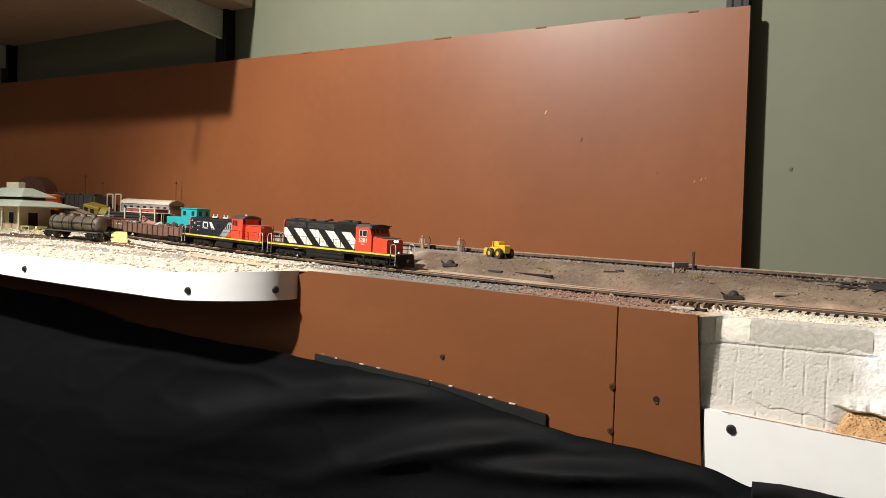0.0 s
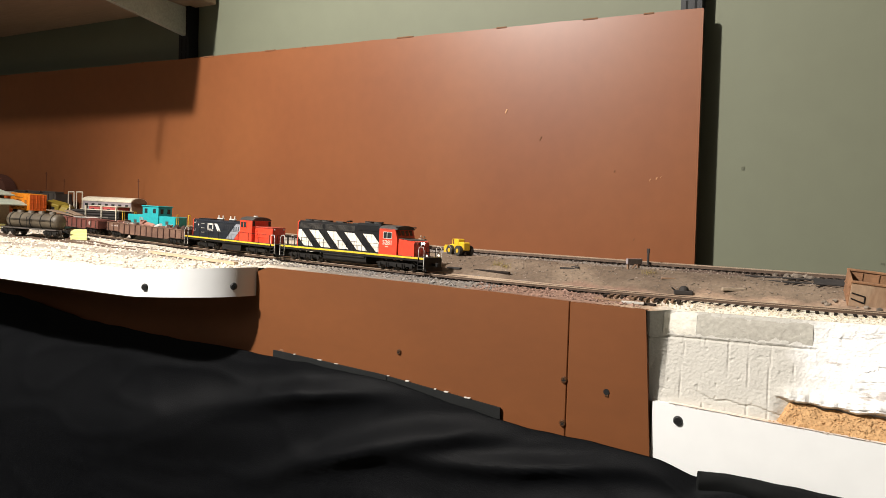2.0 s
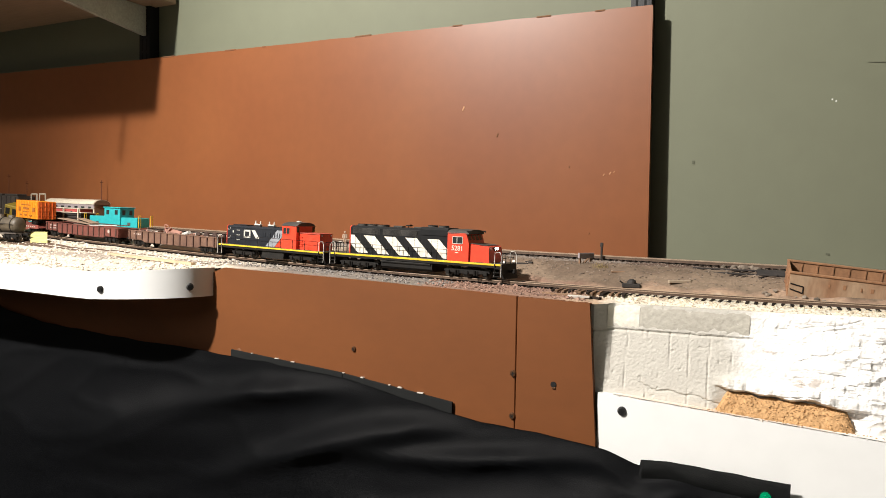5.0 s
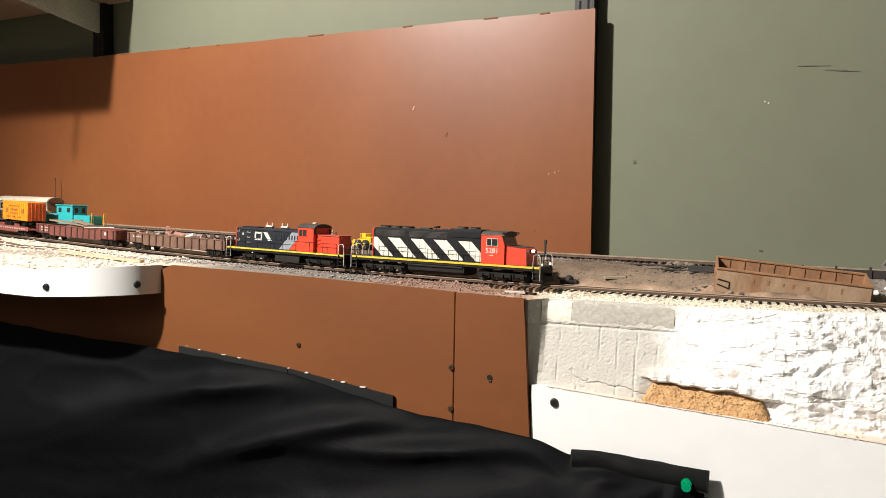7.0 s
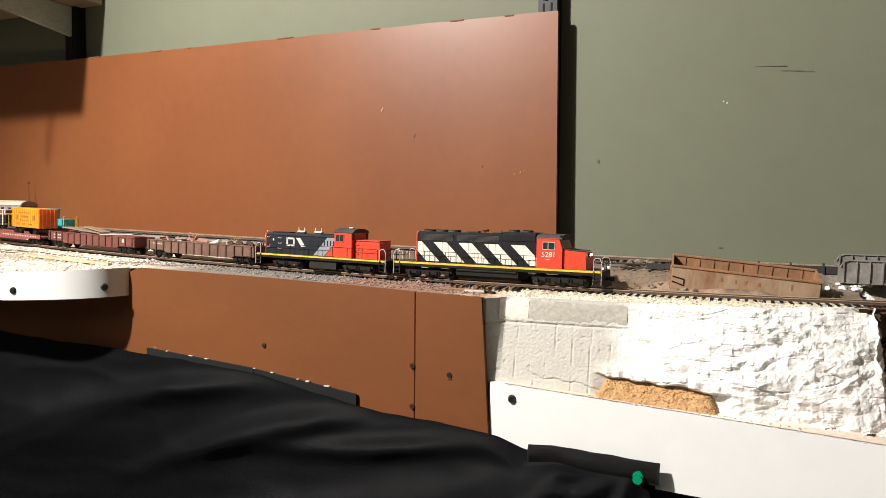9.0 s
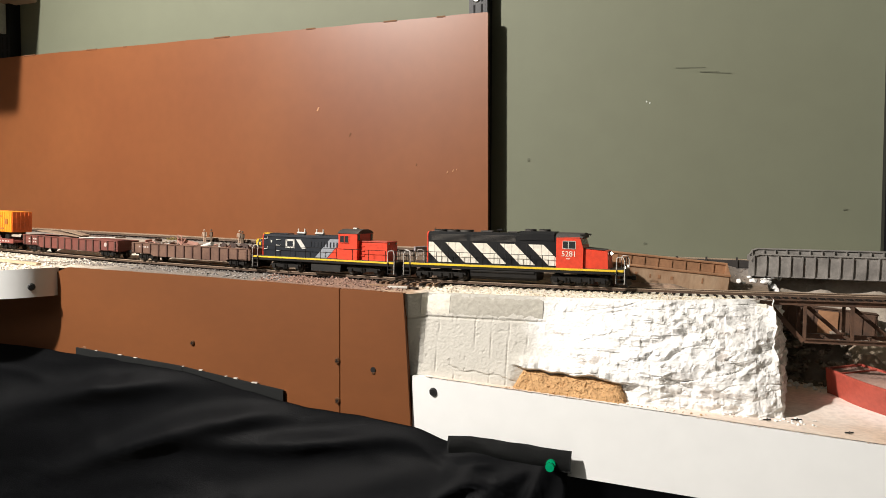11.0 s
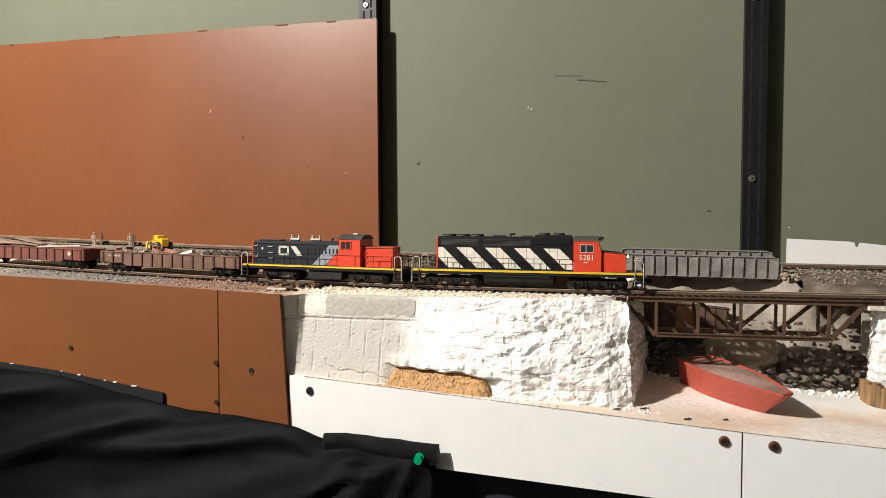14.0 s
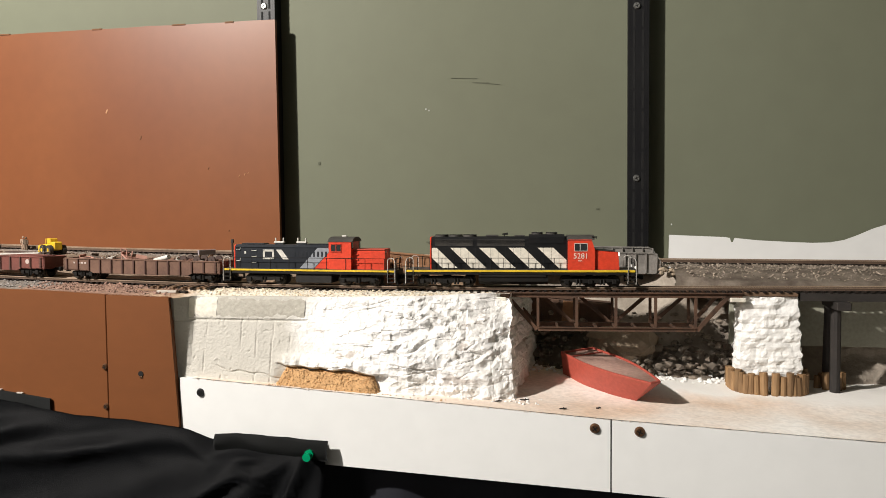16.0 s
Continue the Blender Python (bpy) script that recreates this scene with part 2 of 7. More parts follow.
def back_board():
    bm = bmesh.new()
    rng = random.Random(4)
    xs = np.linspace(-2.1, 0.052, 60)
    top = [(x, lerp(x, [-2.1, -0.78, 0.052], [1.424, 1.409, 1.404]) + rng.uniform(-0.0006, 0.0006)) for x in xs]
    outline = [(0.054, 1.08), *[(x, z) for x, z in reversed(top)], (-2.1, 1.08)]
    prism(bm, outline, 0.297, 0.303)
    ob = part("backdrop_board", bm, [M["board"]])
    tagged(ob, "large glossy brown hardboard panel standing against the wall behind the layout", "board")
    for x, z, r in ((-0.149, 1.254, 0.0028), (-0.048, 1.210, 0.0016), (-0.2, 1.292, 0.003), (0.005, 1.201, 0.0018), (-0.003, 1.199, 0.0016), (0.01, 1.2025, 0.0012), (-0.02, 1.125, 0.0014)):
        bm = bmesh.new()
        box(bm, -r * 0.35, r * 0.35, -0.0004, 0.0004, -r, r, 0.0002)
        light = r == 0.003 or abs(z - 1.2) < 0.004
        c = part("chip", bm, M["chip"] if light else M["edge"], ob, "chipped mark in the surface")
        c.matrix_world = pose(x, 0.2968, z, 0, 25, 0)
    for x in np.arange(-1.9, 0.05, 0.137):
        bm = bmesh.new()
        w = rng.uniform(0.003, 0.014)
        box(bm, -w, w, -0.0005, 0.003, -0.0012, 0.0008, 0.0003)
        c = part("edge_chip", bm, M["edge"], ob)
        c.matrix_world = pose(x + rng.uniform(-0.05, 0.05), 0.2968, lerp(x, [-2.1, -0.78, 0.052], [1.424, 1.409, 1.404]) - 0.0002)


M["chip"] = material("pale_chip", (0.5, 0.27, 0.14), 0.8, scale=200)
back_board()


def upright(x, z0, z1, screws):
    """A slotted wall standard."""
    ob = thing("shelf_upright", pose(x, WALL_Y, 0), "black slotted steel shelf upright screwed to the wall", "shelf upright", "shelf uprights")
    bm = bmesh.new()
    w, d = 0.0125, 0.021
    prism(bm, [(-w, 0), (-w, -d), (-w + 0.0025, -d), (-w + 0.0025, -0.002), (w - 0.0025, -0.002), (w - 0.0025, -d), (w, -d), (w, 0)], z0, z1, "z")
    part("channel", bm, M["black_metal"], ob)
    bm = bmesh.new()
    box(bm, -w + 0.0026, w - 0.0026, -d, -d + 0.0018, z0, z1)
    face = part("face", bm, M["black_metal"], ob)
    z = z0 + 0.012
    while z < z1 - 0.03:
        for sx in (-0.0052, 0.0052):
            bm = bmesh.new()
            box(bm, sx - 0.0014, sx + 0.0014, -d - 0.0002, -d + 0.0004, z, z + 0.021, 0.0001)
            part("slot_hole", bm, M["void"], face)
        z += 0.0245
    bpy.context.view_layer.update()
    for sz in screws:
        screw((x - 0.002, WALL_Y - d - 0.0002, sz), 0.0044, M["steel"], ob, 20)
    return ob


upright(0.5185, 1.088, 1.75, (1.187, 1.395))
upright(0.036, 1.09, 1.75, (1.424,))
upright(-0.826, 1.12, 1.9, ())
upright(-1.50, 1.13, 1.9, ())


def shelf():
    ob = thing("wall_shelf", pose(0, 0, 0), "brown wooden wall shelf on grey steel brackets", "shelf")
    bm = bmesh.new()
    box(bm, -2.4, -0.765, -0.02, WALL_Y - 0.006, 1.503, 1.523, 0.002)
    part("shelf_board", bm, M["shelf"], ob)
    for x in (-0.826, -1.50):
        bm = bmesh.new()
        prism(bm, [(WALL_Y - 0.02, 1.452), (WALL_Y - 0.02, 1.502), (0.02, 1.502), (0.02, 1.488)], x - 0.004, x + 0.004, "x")
        part("bracket", bm, M["bracket"], ob, "grey tapered steel shelf bracket")


def shelf_hook():
    ob = thing("shelf_hook", pose(-0.822, -0.0225, 0), "thin bent metal hook hanging from the shelf's front edge", "hook")
    bm = bmesh.new()
    bars(bm, [(0, 0.012, 1.5245), (0, 0, 1.5245), (-0.010, 0, 1.462), (-0.009, -0.004, 1.452), (-0.008, -0.009, 1.459)], 0.0022, 8)
    part("wire", bm, M["bracket"], ob)


M["shelf"] = material("shelf_wood", (0.30, 0.20, 0.13), 0.55, second=(0.20, 0.125, 0.08), scale=4, stretch=(0.3, 3, 1), fine=80)
M["bracket"] = material("grey_bracket", (0.40, 0.41, 0.36), 0.5, 0.1, scale=20)
shelf()
shelf_hook()


# ---------------------------------------------------------------- layout: land, cliff, creek
def soil_material():
    """Dry scenery: white plaster chips, grey gravel, rusty gravel and brown earth, by where they lie."""
    m = material("scenery_ground", (0.2, 0.16, 0.12), 0.9, fine=420, bump=0.0022)
    nt = m.node_tree
    n, l = nt.nodes, nt.links
    tex = n.new("ShaderNodeTexCoord")
    sep = n.new("ShaderNodeSeparateXYZ")
    l.new(tex.outputs["Object"], sep.inputs[0])
    wob = n.new("ShaderNodeTexNoise")
    wob.inputs["Scale"].default_value = 28
    l.new(tex.outputs["Object"], wob.inputs["Vector"])
    grit = n.new("ShaderNodeTexVoronoi")
    grit.inputs["Scale"].default_value = 330
    l.new(tex.outputs["Object"], grit.inputs["Vector"])

    def math_(op, a, b):
        q = n.new("ShaderNodeMath")
        q.operation = op
        for i, v in enumerate((a, b)):
            if isinstance(v, (int, float)):
                q.inputs[i].default_value = v
            else:
                l.new(v, q.inputs[i])
        return q.outputs[0]

    xw = math_("ADD", sep.outputs[0], math_("MULTIPLY", math_("SUBTRACT", wob.outputs[0], 0.5), 0.16))
    yw = math_("ADD", sep.outputs[1], math_("MULTIPLY", math_("SUBTRACT", wob.outputs[0], 0.5), 0.06))

    def step(v, a, b):
        q = n.new("ShaderNodeMapRange")
        q.inputs[1].default_value, q.inputs[2].default_value = a, b
        l.new(v, q.inputs[0])
        return q.outputs[0]

    def over(under, colour, mask):
        q = n.new("ShaderNodeMix")
        q.data_type = "RGBA"
        l.new(mask, q.inputs[0])
        if isinstance(under, tuple):
            q.inputs[6].default_value = (*under, 1)
        else:
            l.new(under, q.inputs[6])
        if isinstance(colour, tuple):
            q.inputs[7].default_value = (*colour, 1)
        else:
            l.new(colour, q.inputs[7])
        return q.outputs[2]

    # gritty tones
    shade = n.new("ShaderNodeValToRGB")
    shade.color_ramp.elements[0].color, shade.color_ramp.elements[1].color = (0.45, 0.43, 0.40, 1), (1.25, 1.2, 1.15, 1)
    l.new(grit.outputs["Color"], shade.inputs[0])
    earth = (0.150, 0.108, 0.076)
    dust = n.new("ShaderNodeTexNoise")
    dust.inputs["Scale"].default_value = 17
    dust.inputs["Detail"].default_value = 5
    l.new(tex.outputs["Object"], dust.inputs["Vector"])
    c = over(earth, (0.225, 0.168, 0.120), step(dust.outputs[0], 0.46, 0.6))
    c = over(c, (0.33, 0.31, 0.29), math_("MULTIPLY", step(yw, 0.19, 0.23), 0.75))          # grey gravel by the wall track
    c = over(c, (0.125, 0.078, 0.060), math_("MULTIPLY", step(yw, 0.175, 0.2), math_("MULTIPLY", step(xw, 0.02, 0.06), math_("SUBTRACT", 1.0, step(xw, 0.2, 0.3)))))
    near = math_("SUBTRACT", 1.0, step(yw, 0.105, 0.125))
    c = over(c, (0.215, 0.185, 0.16), math_("MULTIPLY", near, math_("SUBTRACT", 1.0, step(xw, -0.1, -0.08))))   # grey ballast
    c = over(c, (0.27, 0.165, 0.12), math_("MULTIPLY", near, step(xw, -0.1, -0.08)))             # pinkish ballast
    c = over(c, (0.46, 0.33, 0.23), math_("MULTIPLY", near, step(xw, 0.02, 0.06)))
    pale = math_("MULTIPLY", math_("SUBTRACT", 1.0, step(yw, 0.09, 0.108)), step(xw, 0.07, 0.105))
    c = over(c, (0.80, 0.76, 0.66), pale)
    left = math_("MULTIPLY", math_("SUBTRACT", 1.0, step(yw, 0.15, 0.24)), math_("SUBTRACT", 1.0, step(xw, -0.37, -0.30)))
    c = over(c, (0.64, 0.575, 0.48), left)                                                       # white chips round the siding
    band = math_("MULTIPLY", math_("SUBTRACT", 1.0, step(math_("ABSOLUTE", math_("SUBTRACT", yw, math_("ADD", math_("MULTIPLY", xw, 0.12), 0.095)), 0.0), 0.012, 0.02)), left)
    c = over(c, (0.30, 0.26, 0.22), math_("MULTIPLY", band, 0.85))                              # trodden siding bed
    mul = n.new("ShaderNodeMix")
    mul.data_type, mul.blend_type = "RGBA", "MULTIPLY"
    mul.inputs[0].default_value = 0.5
    l.new(c, mul.inputs[6])
    l.new(shade.outputs[0], mul.inputs[7])
    l.new(mul.outputs[2], n["Principled BSDF"].inputs["Base Color"])
    return m


M["soil"] = soil_material()


def ground():
    """One sheet from the front edge to the wall; the creek is cut out of it."""
    xs = np.concatenate([np.arange(-2.1, -0.9, 0.02), np.arange(-0.9, 0.389, 0.0045)])
    rows = []
    for x in xs:
        fy = front_y(x)
        ys = np.concatenate([np.linspace(fy, 0.14, 44), np.linspace(0.146, 0.325, 24)])
        rows.append([(x, y, land(x, y)) for y in ys])
    bm = bmesh.new()
    sheet(bm, rows)
    tagged(part("ground", bm, M["soil"], smooth=True), "dry brown and white model scenery ground with gravel", "ground", kind="structure")
    # far bank behind the creek
    rows = []
    for x in np.arange(0.384, 1.4, 0.006):
        r = []
        top = lerp(x, [0.36, 0.385, 0.41, 0.53, 0.56, 0.7, 1.4], [0.19, 0.215, 0.236, 0.236, 0.196, 0.186, 0.18]) + 0.006 * noise.noise(Vector((x * 30, 0, 5)))
        for k in range(17):
            s = k / 16
            y = top - (top - 0.15) * (1 - s) ** 1.5 + 0.01 * noise.noise(Vector((x * 40, s * 4, 1)))
            z = 0.966 + (bank_top(x) - 0.966) * (s ** 0.8) + 0.006 * noise.noise(Vector((x * 60, s * 6, 3)))
            r.append((x, y, z))
        for y in np.linspace(top + 0.004, 0.325, 22):
            r.append((x, y, bank_top(x) + 0.004 * smooth(top, 0.24, y) + 0.0015 * noise.noise(Vector((x * 50, y * 50, 0)))))
        rows.append(r)
    bm = bmesh.new()
    sheet(bm, rows)
    tagged(part("creek_bank", bm, M["bank"], smooth=True), "grey rocky bank behind the dry creek", "bank", kind="structure")
    # creek bed
    rows = []
    for x in np.arange(0.09, 1.4, 0.008):
        rows.append([(x, y, creek_z(x, y)) for y in np.concatenate([[panel_y(x) + 0.0005], np.linspace(panel_y(x) + 0.004, 0.2, 34)])])
    bm = bmesh.new()
    sheet(bm, rows)
    tagged(part("creek_bed", bm, M["bed"], smooth=True), "dusty tan plywood creek bed with white plaster dust", "creek bed", kind="structure")


def whiten(m, x0, x1, y0, y1):
    """White plaster dust that has settled over one end of a surface."""
    n, l = m.node_tree.nodes, m.node_tree.links
    tex, wob, sep = n.new("ShaderNodeTexCoord"), n.new("ShaderNodeTexNoise"), n.new("ShaderNodeSeparateXYZ")
    wob.inputs["Scale"].default_value, wob.inputs["Detail"].default_value = 26, 5
    add = n.new("ShaderNodeVectorMath")
    add.operation = "MULTIPLY_ADD"
    add.inputs[1].default_value = (0.12, 0.06, 0)
    l.new(tex.outputs["Object"], wob.inputs["Vector"])
    l.new(wob.outputs["Color"], add.inputs[0])
    l.new(tex.outputs["Object"], add.inputs[2])
    l.new(add.outputs[0], sep.inputs[0])
    mul = n.new("ShaderNodeMath")
    mul.operation = "MULTIPLY"
    for i, (lo, hi) in enumerate(((x0 + 0.06, x1 + 0.06), (y0 + 0.03, y1 + 0.03))):
        q = n.new("ShaderNodeMapRange")
        q.inputs[1].default_value, q.inputs[2].default_value = lo, hi
        l.new(sep.outputs[i], q.inputs[0])
        l.new(q.outputs[0], mul.inputs[i])
    mix = n.new("ShaderNodeMix")
    mix.data_type = "RGBA"
    mix.inputs[7].default_value = (0.86, 0.84, 0.80, 1)
    colour = n["Principled BSDF"].inputs["Base Color"]
    l.new(mul.outputs[0], mix.inputs[0])
    l.new(colour.links[0].from_socket, mix.inputs[6])
    l.new(mix.outputs[2], colour)


def bank_top(x):
    return back_z(x) - 0.004 if x < 0.545 else lerp(x, [0.545, 0.58, 1.4], [back_z(0.55) - 0.004, 1.036, 1.03])


def far_z(x, y):
    """Height of the ground that slopes from the far track down to the running track."""
    return back_z(x) - 0.0115 * (1 - smooth(0.11, 0.195, y))


def far_deck():
    """Shelf of ground that carries the wall track past the creek, with a pale board below it."""
    rows = []
    for x in np.arange(0.548, 1.4, 0.006):
        fy = 0.130 + 0.004 * noise.noise(Vector((x * 25, 0, 3))) + 0.02 * smooth(0.6, 0.55, x)
        r = [(x, fy + 0.002, back_z(x) - 0.021), (x, fy, back_z(x) - 0.0135)]
        r += [(x, y, far_z(x, y) + 0.0022 * noise.noise(Vector((x * 55, y * 55, 0)))) for y in np.linspace(fy + 0.003, 0.325, 34)]
        rows.append(r)
    bm = bmesh.new()
    sheet(bm, rows)
    bmesh.ops.solidify(bm, geom=bm.faces[:], thickness=0.003)
    tagged(part("far_ground", bm, M["soil_far"], smooth=True), "gravelly ground beside the far track", "ground", kind="structure")
    bm = bmesh.new()
    box(bm, 0.60, 1.4, 0.150, 0.155, 1.012, 1.068)
    tagged(part("under_board", bm, M["under"]), "pale grey-green board under the far track", "board", kind="structure")


def panel_y(x):
    return 0.002 - 0.054 * (x - 0.09)


def panel_top(x):
    return lerp(x, [0.08, 0.294, 0.481, 0.69, 1.4], [0.9915, 0.9825, 0.9745, 0.969, 0.96])


def creek_z(x, y):
    k = smooth(panel_y(x) + 0.005, 0.06, y)
    return panel_top(x) + 0.0008 - 0.001 * k + 0.007 * smooth(0.03, 0.11, y) + 0.0012 * noise.noise(Vector((x * 40, y * 40, 7))) * k


M["bank"] = material("bank_rock", (0.40, 0.35, 0.29), 0.9, second=(0.20, 0.165, 0.13), scale=30, amount=0.8, fine=260, bump=0.0015)
M["bed"] = material("creek_dust", (0.70, 0.535, 0.41), 0.85, second=(0.88, 0.86, 0.82), scale=9, amount=1.0, fine=220, bump=0.0004)
whiten(M["bed"], 0.47, 0.53, 0.055, 0.085)
ground()
M["soil_far"] = material("far_soil", (0.37, 0.31, 0.25), 0.9, second=(0.15, 0.115, 0.09), scale=60, amount=0.9, fine=420, bump=0.0012)
M["under"] = material("pale_under_board", (0.36, 0.36, 0.29), 0.7, scale=12)
far_deck()


def plaster_material():
    m = material("plaster", (0.84, 0.83, 0.81), 0.85, second=(0.79, 0.77, 0.72), scale=40, fine=330, bump=0.0013)
    nt = m.node_tree
    n, l = nt.nodes, nt.links
    tex = n.new("ShaderNodeTexCoord")
    sep = n.new("ShaderNodeSeparateXYZ")
    wob = n.new("ShaderNodeTexNoise")
    wob.inputs["Scale"].default_value = 60
    l.new(tex.outputs["Object"], sep.inputs[0])
    l.new(tex.outputs["Object"], wob.inputs["Vector"])
    add = n.new("ShaderNodeMath")
    add.operation = "MULTIPLY_ADD"
    add.inputs[1].default_value = 0.035
    l.new(wob.outputs[0], add.inputs[0])
    l.new(sep.outputs[0], add.inputs[2])
    rng = n.new("ShaderNodeMapRange")
    rng.inputs[1].default_value, rng.inputs[2].default_value = 0.196, 0.225
    rng.inputs[3].default_value, rng.inputs[4].default_value = 1.0, 0.0
    l.new(add.outputs[0], rng.inputs[0])
    mix = n.new("ShaderNodeMix")
    mix.data_type = "RGBA"
    mix.inputs[7].default_value = (0.50, 0.48, 0.43, 1)
    old = n["Principled BSDF"].inputs["Base Color"].links[0].from_socket
    lie = n.new("ShaderNodeMapping")
    lie.inputs["Scale"].default_value = (1, 1, 2.6)
    l.new(tex.outputs["Object"], lie.inputs[0])
    bare = n.new("ShaderNodeTexNoise")
    bare.inputs["Scale"].default_value, bare.inputs["Detail"].default_value = 30, 7
    bare.inputs["Roughness"].default_value = 0.65
    l.new(lie.outputs[0], bare.inputs["Vector"])
    edge = n.new("ShaderNodeMapRange")
    edge.inputs[1].default_value, edge.inputs[2].default_value, edge.inputs[4].default_value = 0.60, 0.64, 0.75
    l.new(bare.outputs[0], edge.inputs[0])
    patch = n.new("ShaderNodeMix")
    patch.data_type = "RGBA"
    patch.inputs[7].default_value = (0.36, 0.31, 0.27, 1)
    l.new(edge.outputs[0], patch.inputs[0])
    l.new(old, patch.inputs[6])
    old = patch.outputs[2]
    l.new(rng.outputs[0], mix.inputs[0])
    l.new(old, mix.inputs[6])
    l.new(mix.outputs[2], n["Principled BSDF"].inputs["Base Color"])
    return m


M["plaster"] = plaster_material()
M["cement"] = material("grey_cement", (0.42, 0.40, 0.345), 0.9, second=(0.36, 0.335, 0.285), scale=45, fine=260, bump=0.0014)
M["pale_cement"] = material("pale_cement", (0.72, 0.69, 0.60), 0.9, second=(0.6, 0.56, 0.47), scale=40, fine=260, bump=0.0012)
M["sand_grain"] = material("sand_grain", (0.52, 0.32, 0.15), 0.95, scale=200, vary=0.35, island=True)
M["sand"] = material("coarse_sand", (0.56, 0.34, 0.16), 0.95, second=(0.34, 0.19, 0.08), scale=120, fine=600, bump=0.002)


def cliff():
    """Plaster face under the track, from the fascia to the bridge, turned round its corner."""
    ob = thing("plaster_cliff", pose(0, 0, 0), "rough white and grey plaster embankment with cracked cement blocks", "embankment", kind="structure")
    rows = []
    n_s, n_v = 330, 96
    for i in range(n_s + 1):
        s = i / n_s * 1.45
        row = []
        for j in range(n_v + 1):
            v = j / n_v
            if s <= 1:
                x = 0.0690 + s * (0.3270 - 0.008 * v)
                y = lerp(x, [0.07, 0.2, 0.3, 0.41], [0.008, 0.006, 0.006, 0.012]) * (1 - v) + (front_y(min(x, 0.37)) - 0.001) * v
                y -= 0.010 * math.sin(v * math.pi) * smooth(0.2, 0.28, x)
                c = smooth(0.9, 1.0, s)
                y += 0.012 * c * c
                nrm = Vector((0.5 * c, -1, 0.2)).normalized()
            else:
                q = (s - 1) / 0.45
                x = 0.396 - 0.008 * v + 0.008 * math.sin(q * 2.5)
                y = 0.024 + q * 0.2 + (0.038 * v) * (1 - q)
                nrm = Vector((1, -0.3 * (1 - q), 0.2)).normalized()
            z0 = creek_z(x, max(y, 0.01)) - 0.002
            z = z0 + (front_z(min(x, 0.4)) + 0.0008 - z0) * v
            p = Vector((x, y, z))
            rough = smooth(0.17, 0.27, x)
            fade = smooth(0, 0.06, 1 - v)
            crag = noise.hetero_terrain(Vector((x * 36, y * 36, z * 46)), 0.9, 2.2, 5, 0.5, noise_basis="BLENDER") - 0.6
            fissure = abs(noise.noise(Vector((x * 22, y * 22, z * 75 + x * 22))))
            pits = noise.cell(Vector((x * 120, y * 120, z * 160))) - 0.5
            ridged = 1 - abs(noise.noise(Vector((x * 75 + 3, y * 75, z * 110))))
            d = rough * (0.0020 * crag * smooth(0.2, 0.32, x) + 0.0006 * min(fissure * 4, 0.6) * smooth(0.22, 0.33, x) + 0.0014 * (ridged ** 4 - 0.4) + 0.0007 * pits) * fade
            pit = max(0, noise.noise(Vector((x * 52, y * 40, z * 85))) - 0.22)
            d -= 0.011 * pit * smooth(0.25, 0.33, x) * fade
            shelf_ = max(0, noise.noise(Vector((x * 14, 4, z * 120))) - 0.3)
            d -= 0.006 * shelf_ * smooth(0.22, 0.3, x) * fade
            crumb = noise.voronoi(Vector((x * 95, y * 95, z * 105)))[0][0]
            small = noise.voronoi(Vector((x * 230 + 5, y * 230, z * 250)))[0][0]
            rub = smooth(0.23, 0.30, x) * (0.35 + 0.65 * smooth(-0.15, 0.25, noise.noise(Vector((x * 19, 3, z * 26)))))
            d += (0.0042 * (0.45 - crumb) + 0.0016 * (0.4 - small)) * rub * fade
            if s > 0.85:
                d *= 0.75
            d += (0.0005 + 0.0006 * rough) * noise.noise(Vector((x * 90, z * 90, y * 60))) + 0.00022 * noise.noise(Vector((x * 520, z * 520, 0)))
            pock = noise.noise(Vector((x * 210, z * 210, 9)))
            d -= 0.0022 * max(0, pock - 0.38) * (1 - rough)
            # ragged ledge over the sand, with a hollow below it
            lip = 0.0195 + 0.004 * noise.noise(Vector((x * 55, 0, 11))) - 0.03 * max(0, x - 0.235)
            inside = smooth(0.168, 0.186, x) * (1 - smooth(0.268, 0.29, x))
            hz = z - z0
            d += 0.0065 * inside * smooth(lip - 0.0015, lip + 0.0005, hz) * (1 - smooth(lip + 0.003, lip + 0.012, hz)) * (0.75 + 0.5 * noise.noise(Vector((x * 150, hz * 40, 3))))
            d -= 0.005 * inside * (1 - smooth(lip - 0.002, lip, hz))
            # thin ledges and slits in the white face
            slit = abs(noise.noise(Vector((x * 17, 7, z * 95 - x * 6))))
            d -= 0.0030 * max(0, 1 - slit / 0.06) * smooth(0.2, 0.25, x) * max(0, min(1, 2.2 * noise.noise(Vector((x * 33, z * 33, 12))) + 0.35)) * fade
            # cement blocks: upright joints
            if x < 0.2 and z < 1.047 and s < 1:
                for jx in (0.098, 0.116, 0.134, 0.150, 0.166, 0.184):
                    wob = jx + 0.0012 * noise.noise(Vector((z * 70, jx * 9, 0)))
                    d -= 0.0008 * max(0, 1 - abs(x - wob) / 0.0010) * (1 - rough) * smooth(0.2, 0.5, 0.5 + noise.noise(Vector((jx * 400, z * 55, 1))))
                d -= 0.0016 * max(0, 1 - abs(z - 1.0455) / 0.0016) * (1 - rough)
                cr = 1.0 - 0.12 * (x - 0.12) + 0.004 * noise.noise(Vector((x * 60, 0, 4)))
                d -= 0.0016 * max(0, 1 - abs(z - cr) / 0.0013) * smooth(0.1, 0.13, x) * (1 - rough)
            # recess over the sand
            row.append(p + nrm * d)
        rows.append(row)
    bm = bmesh.new()
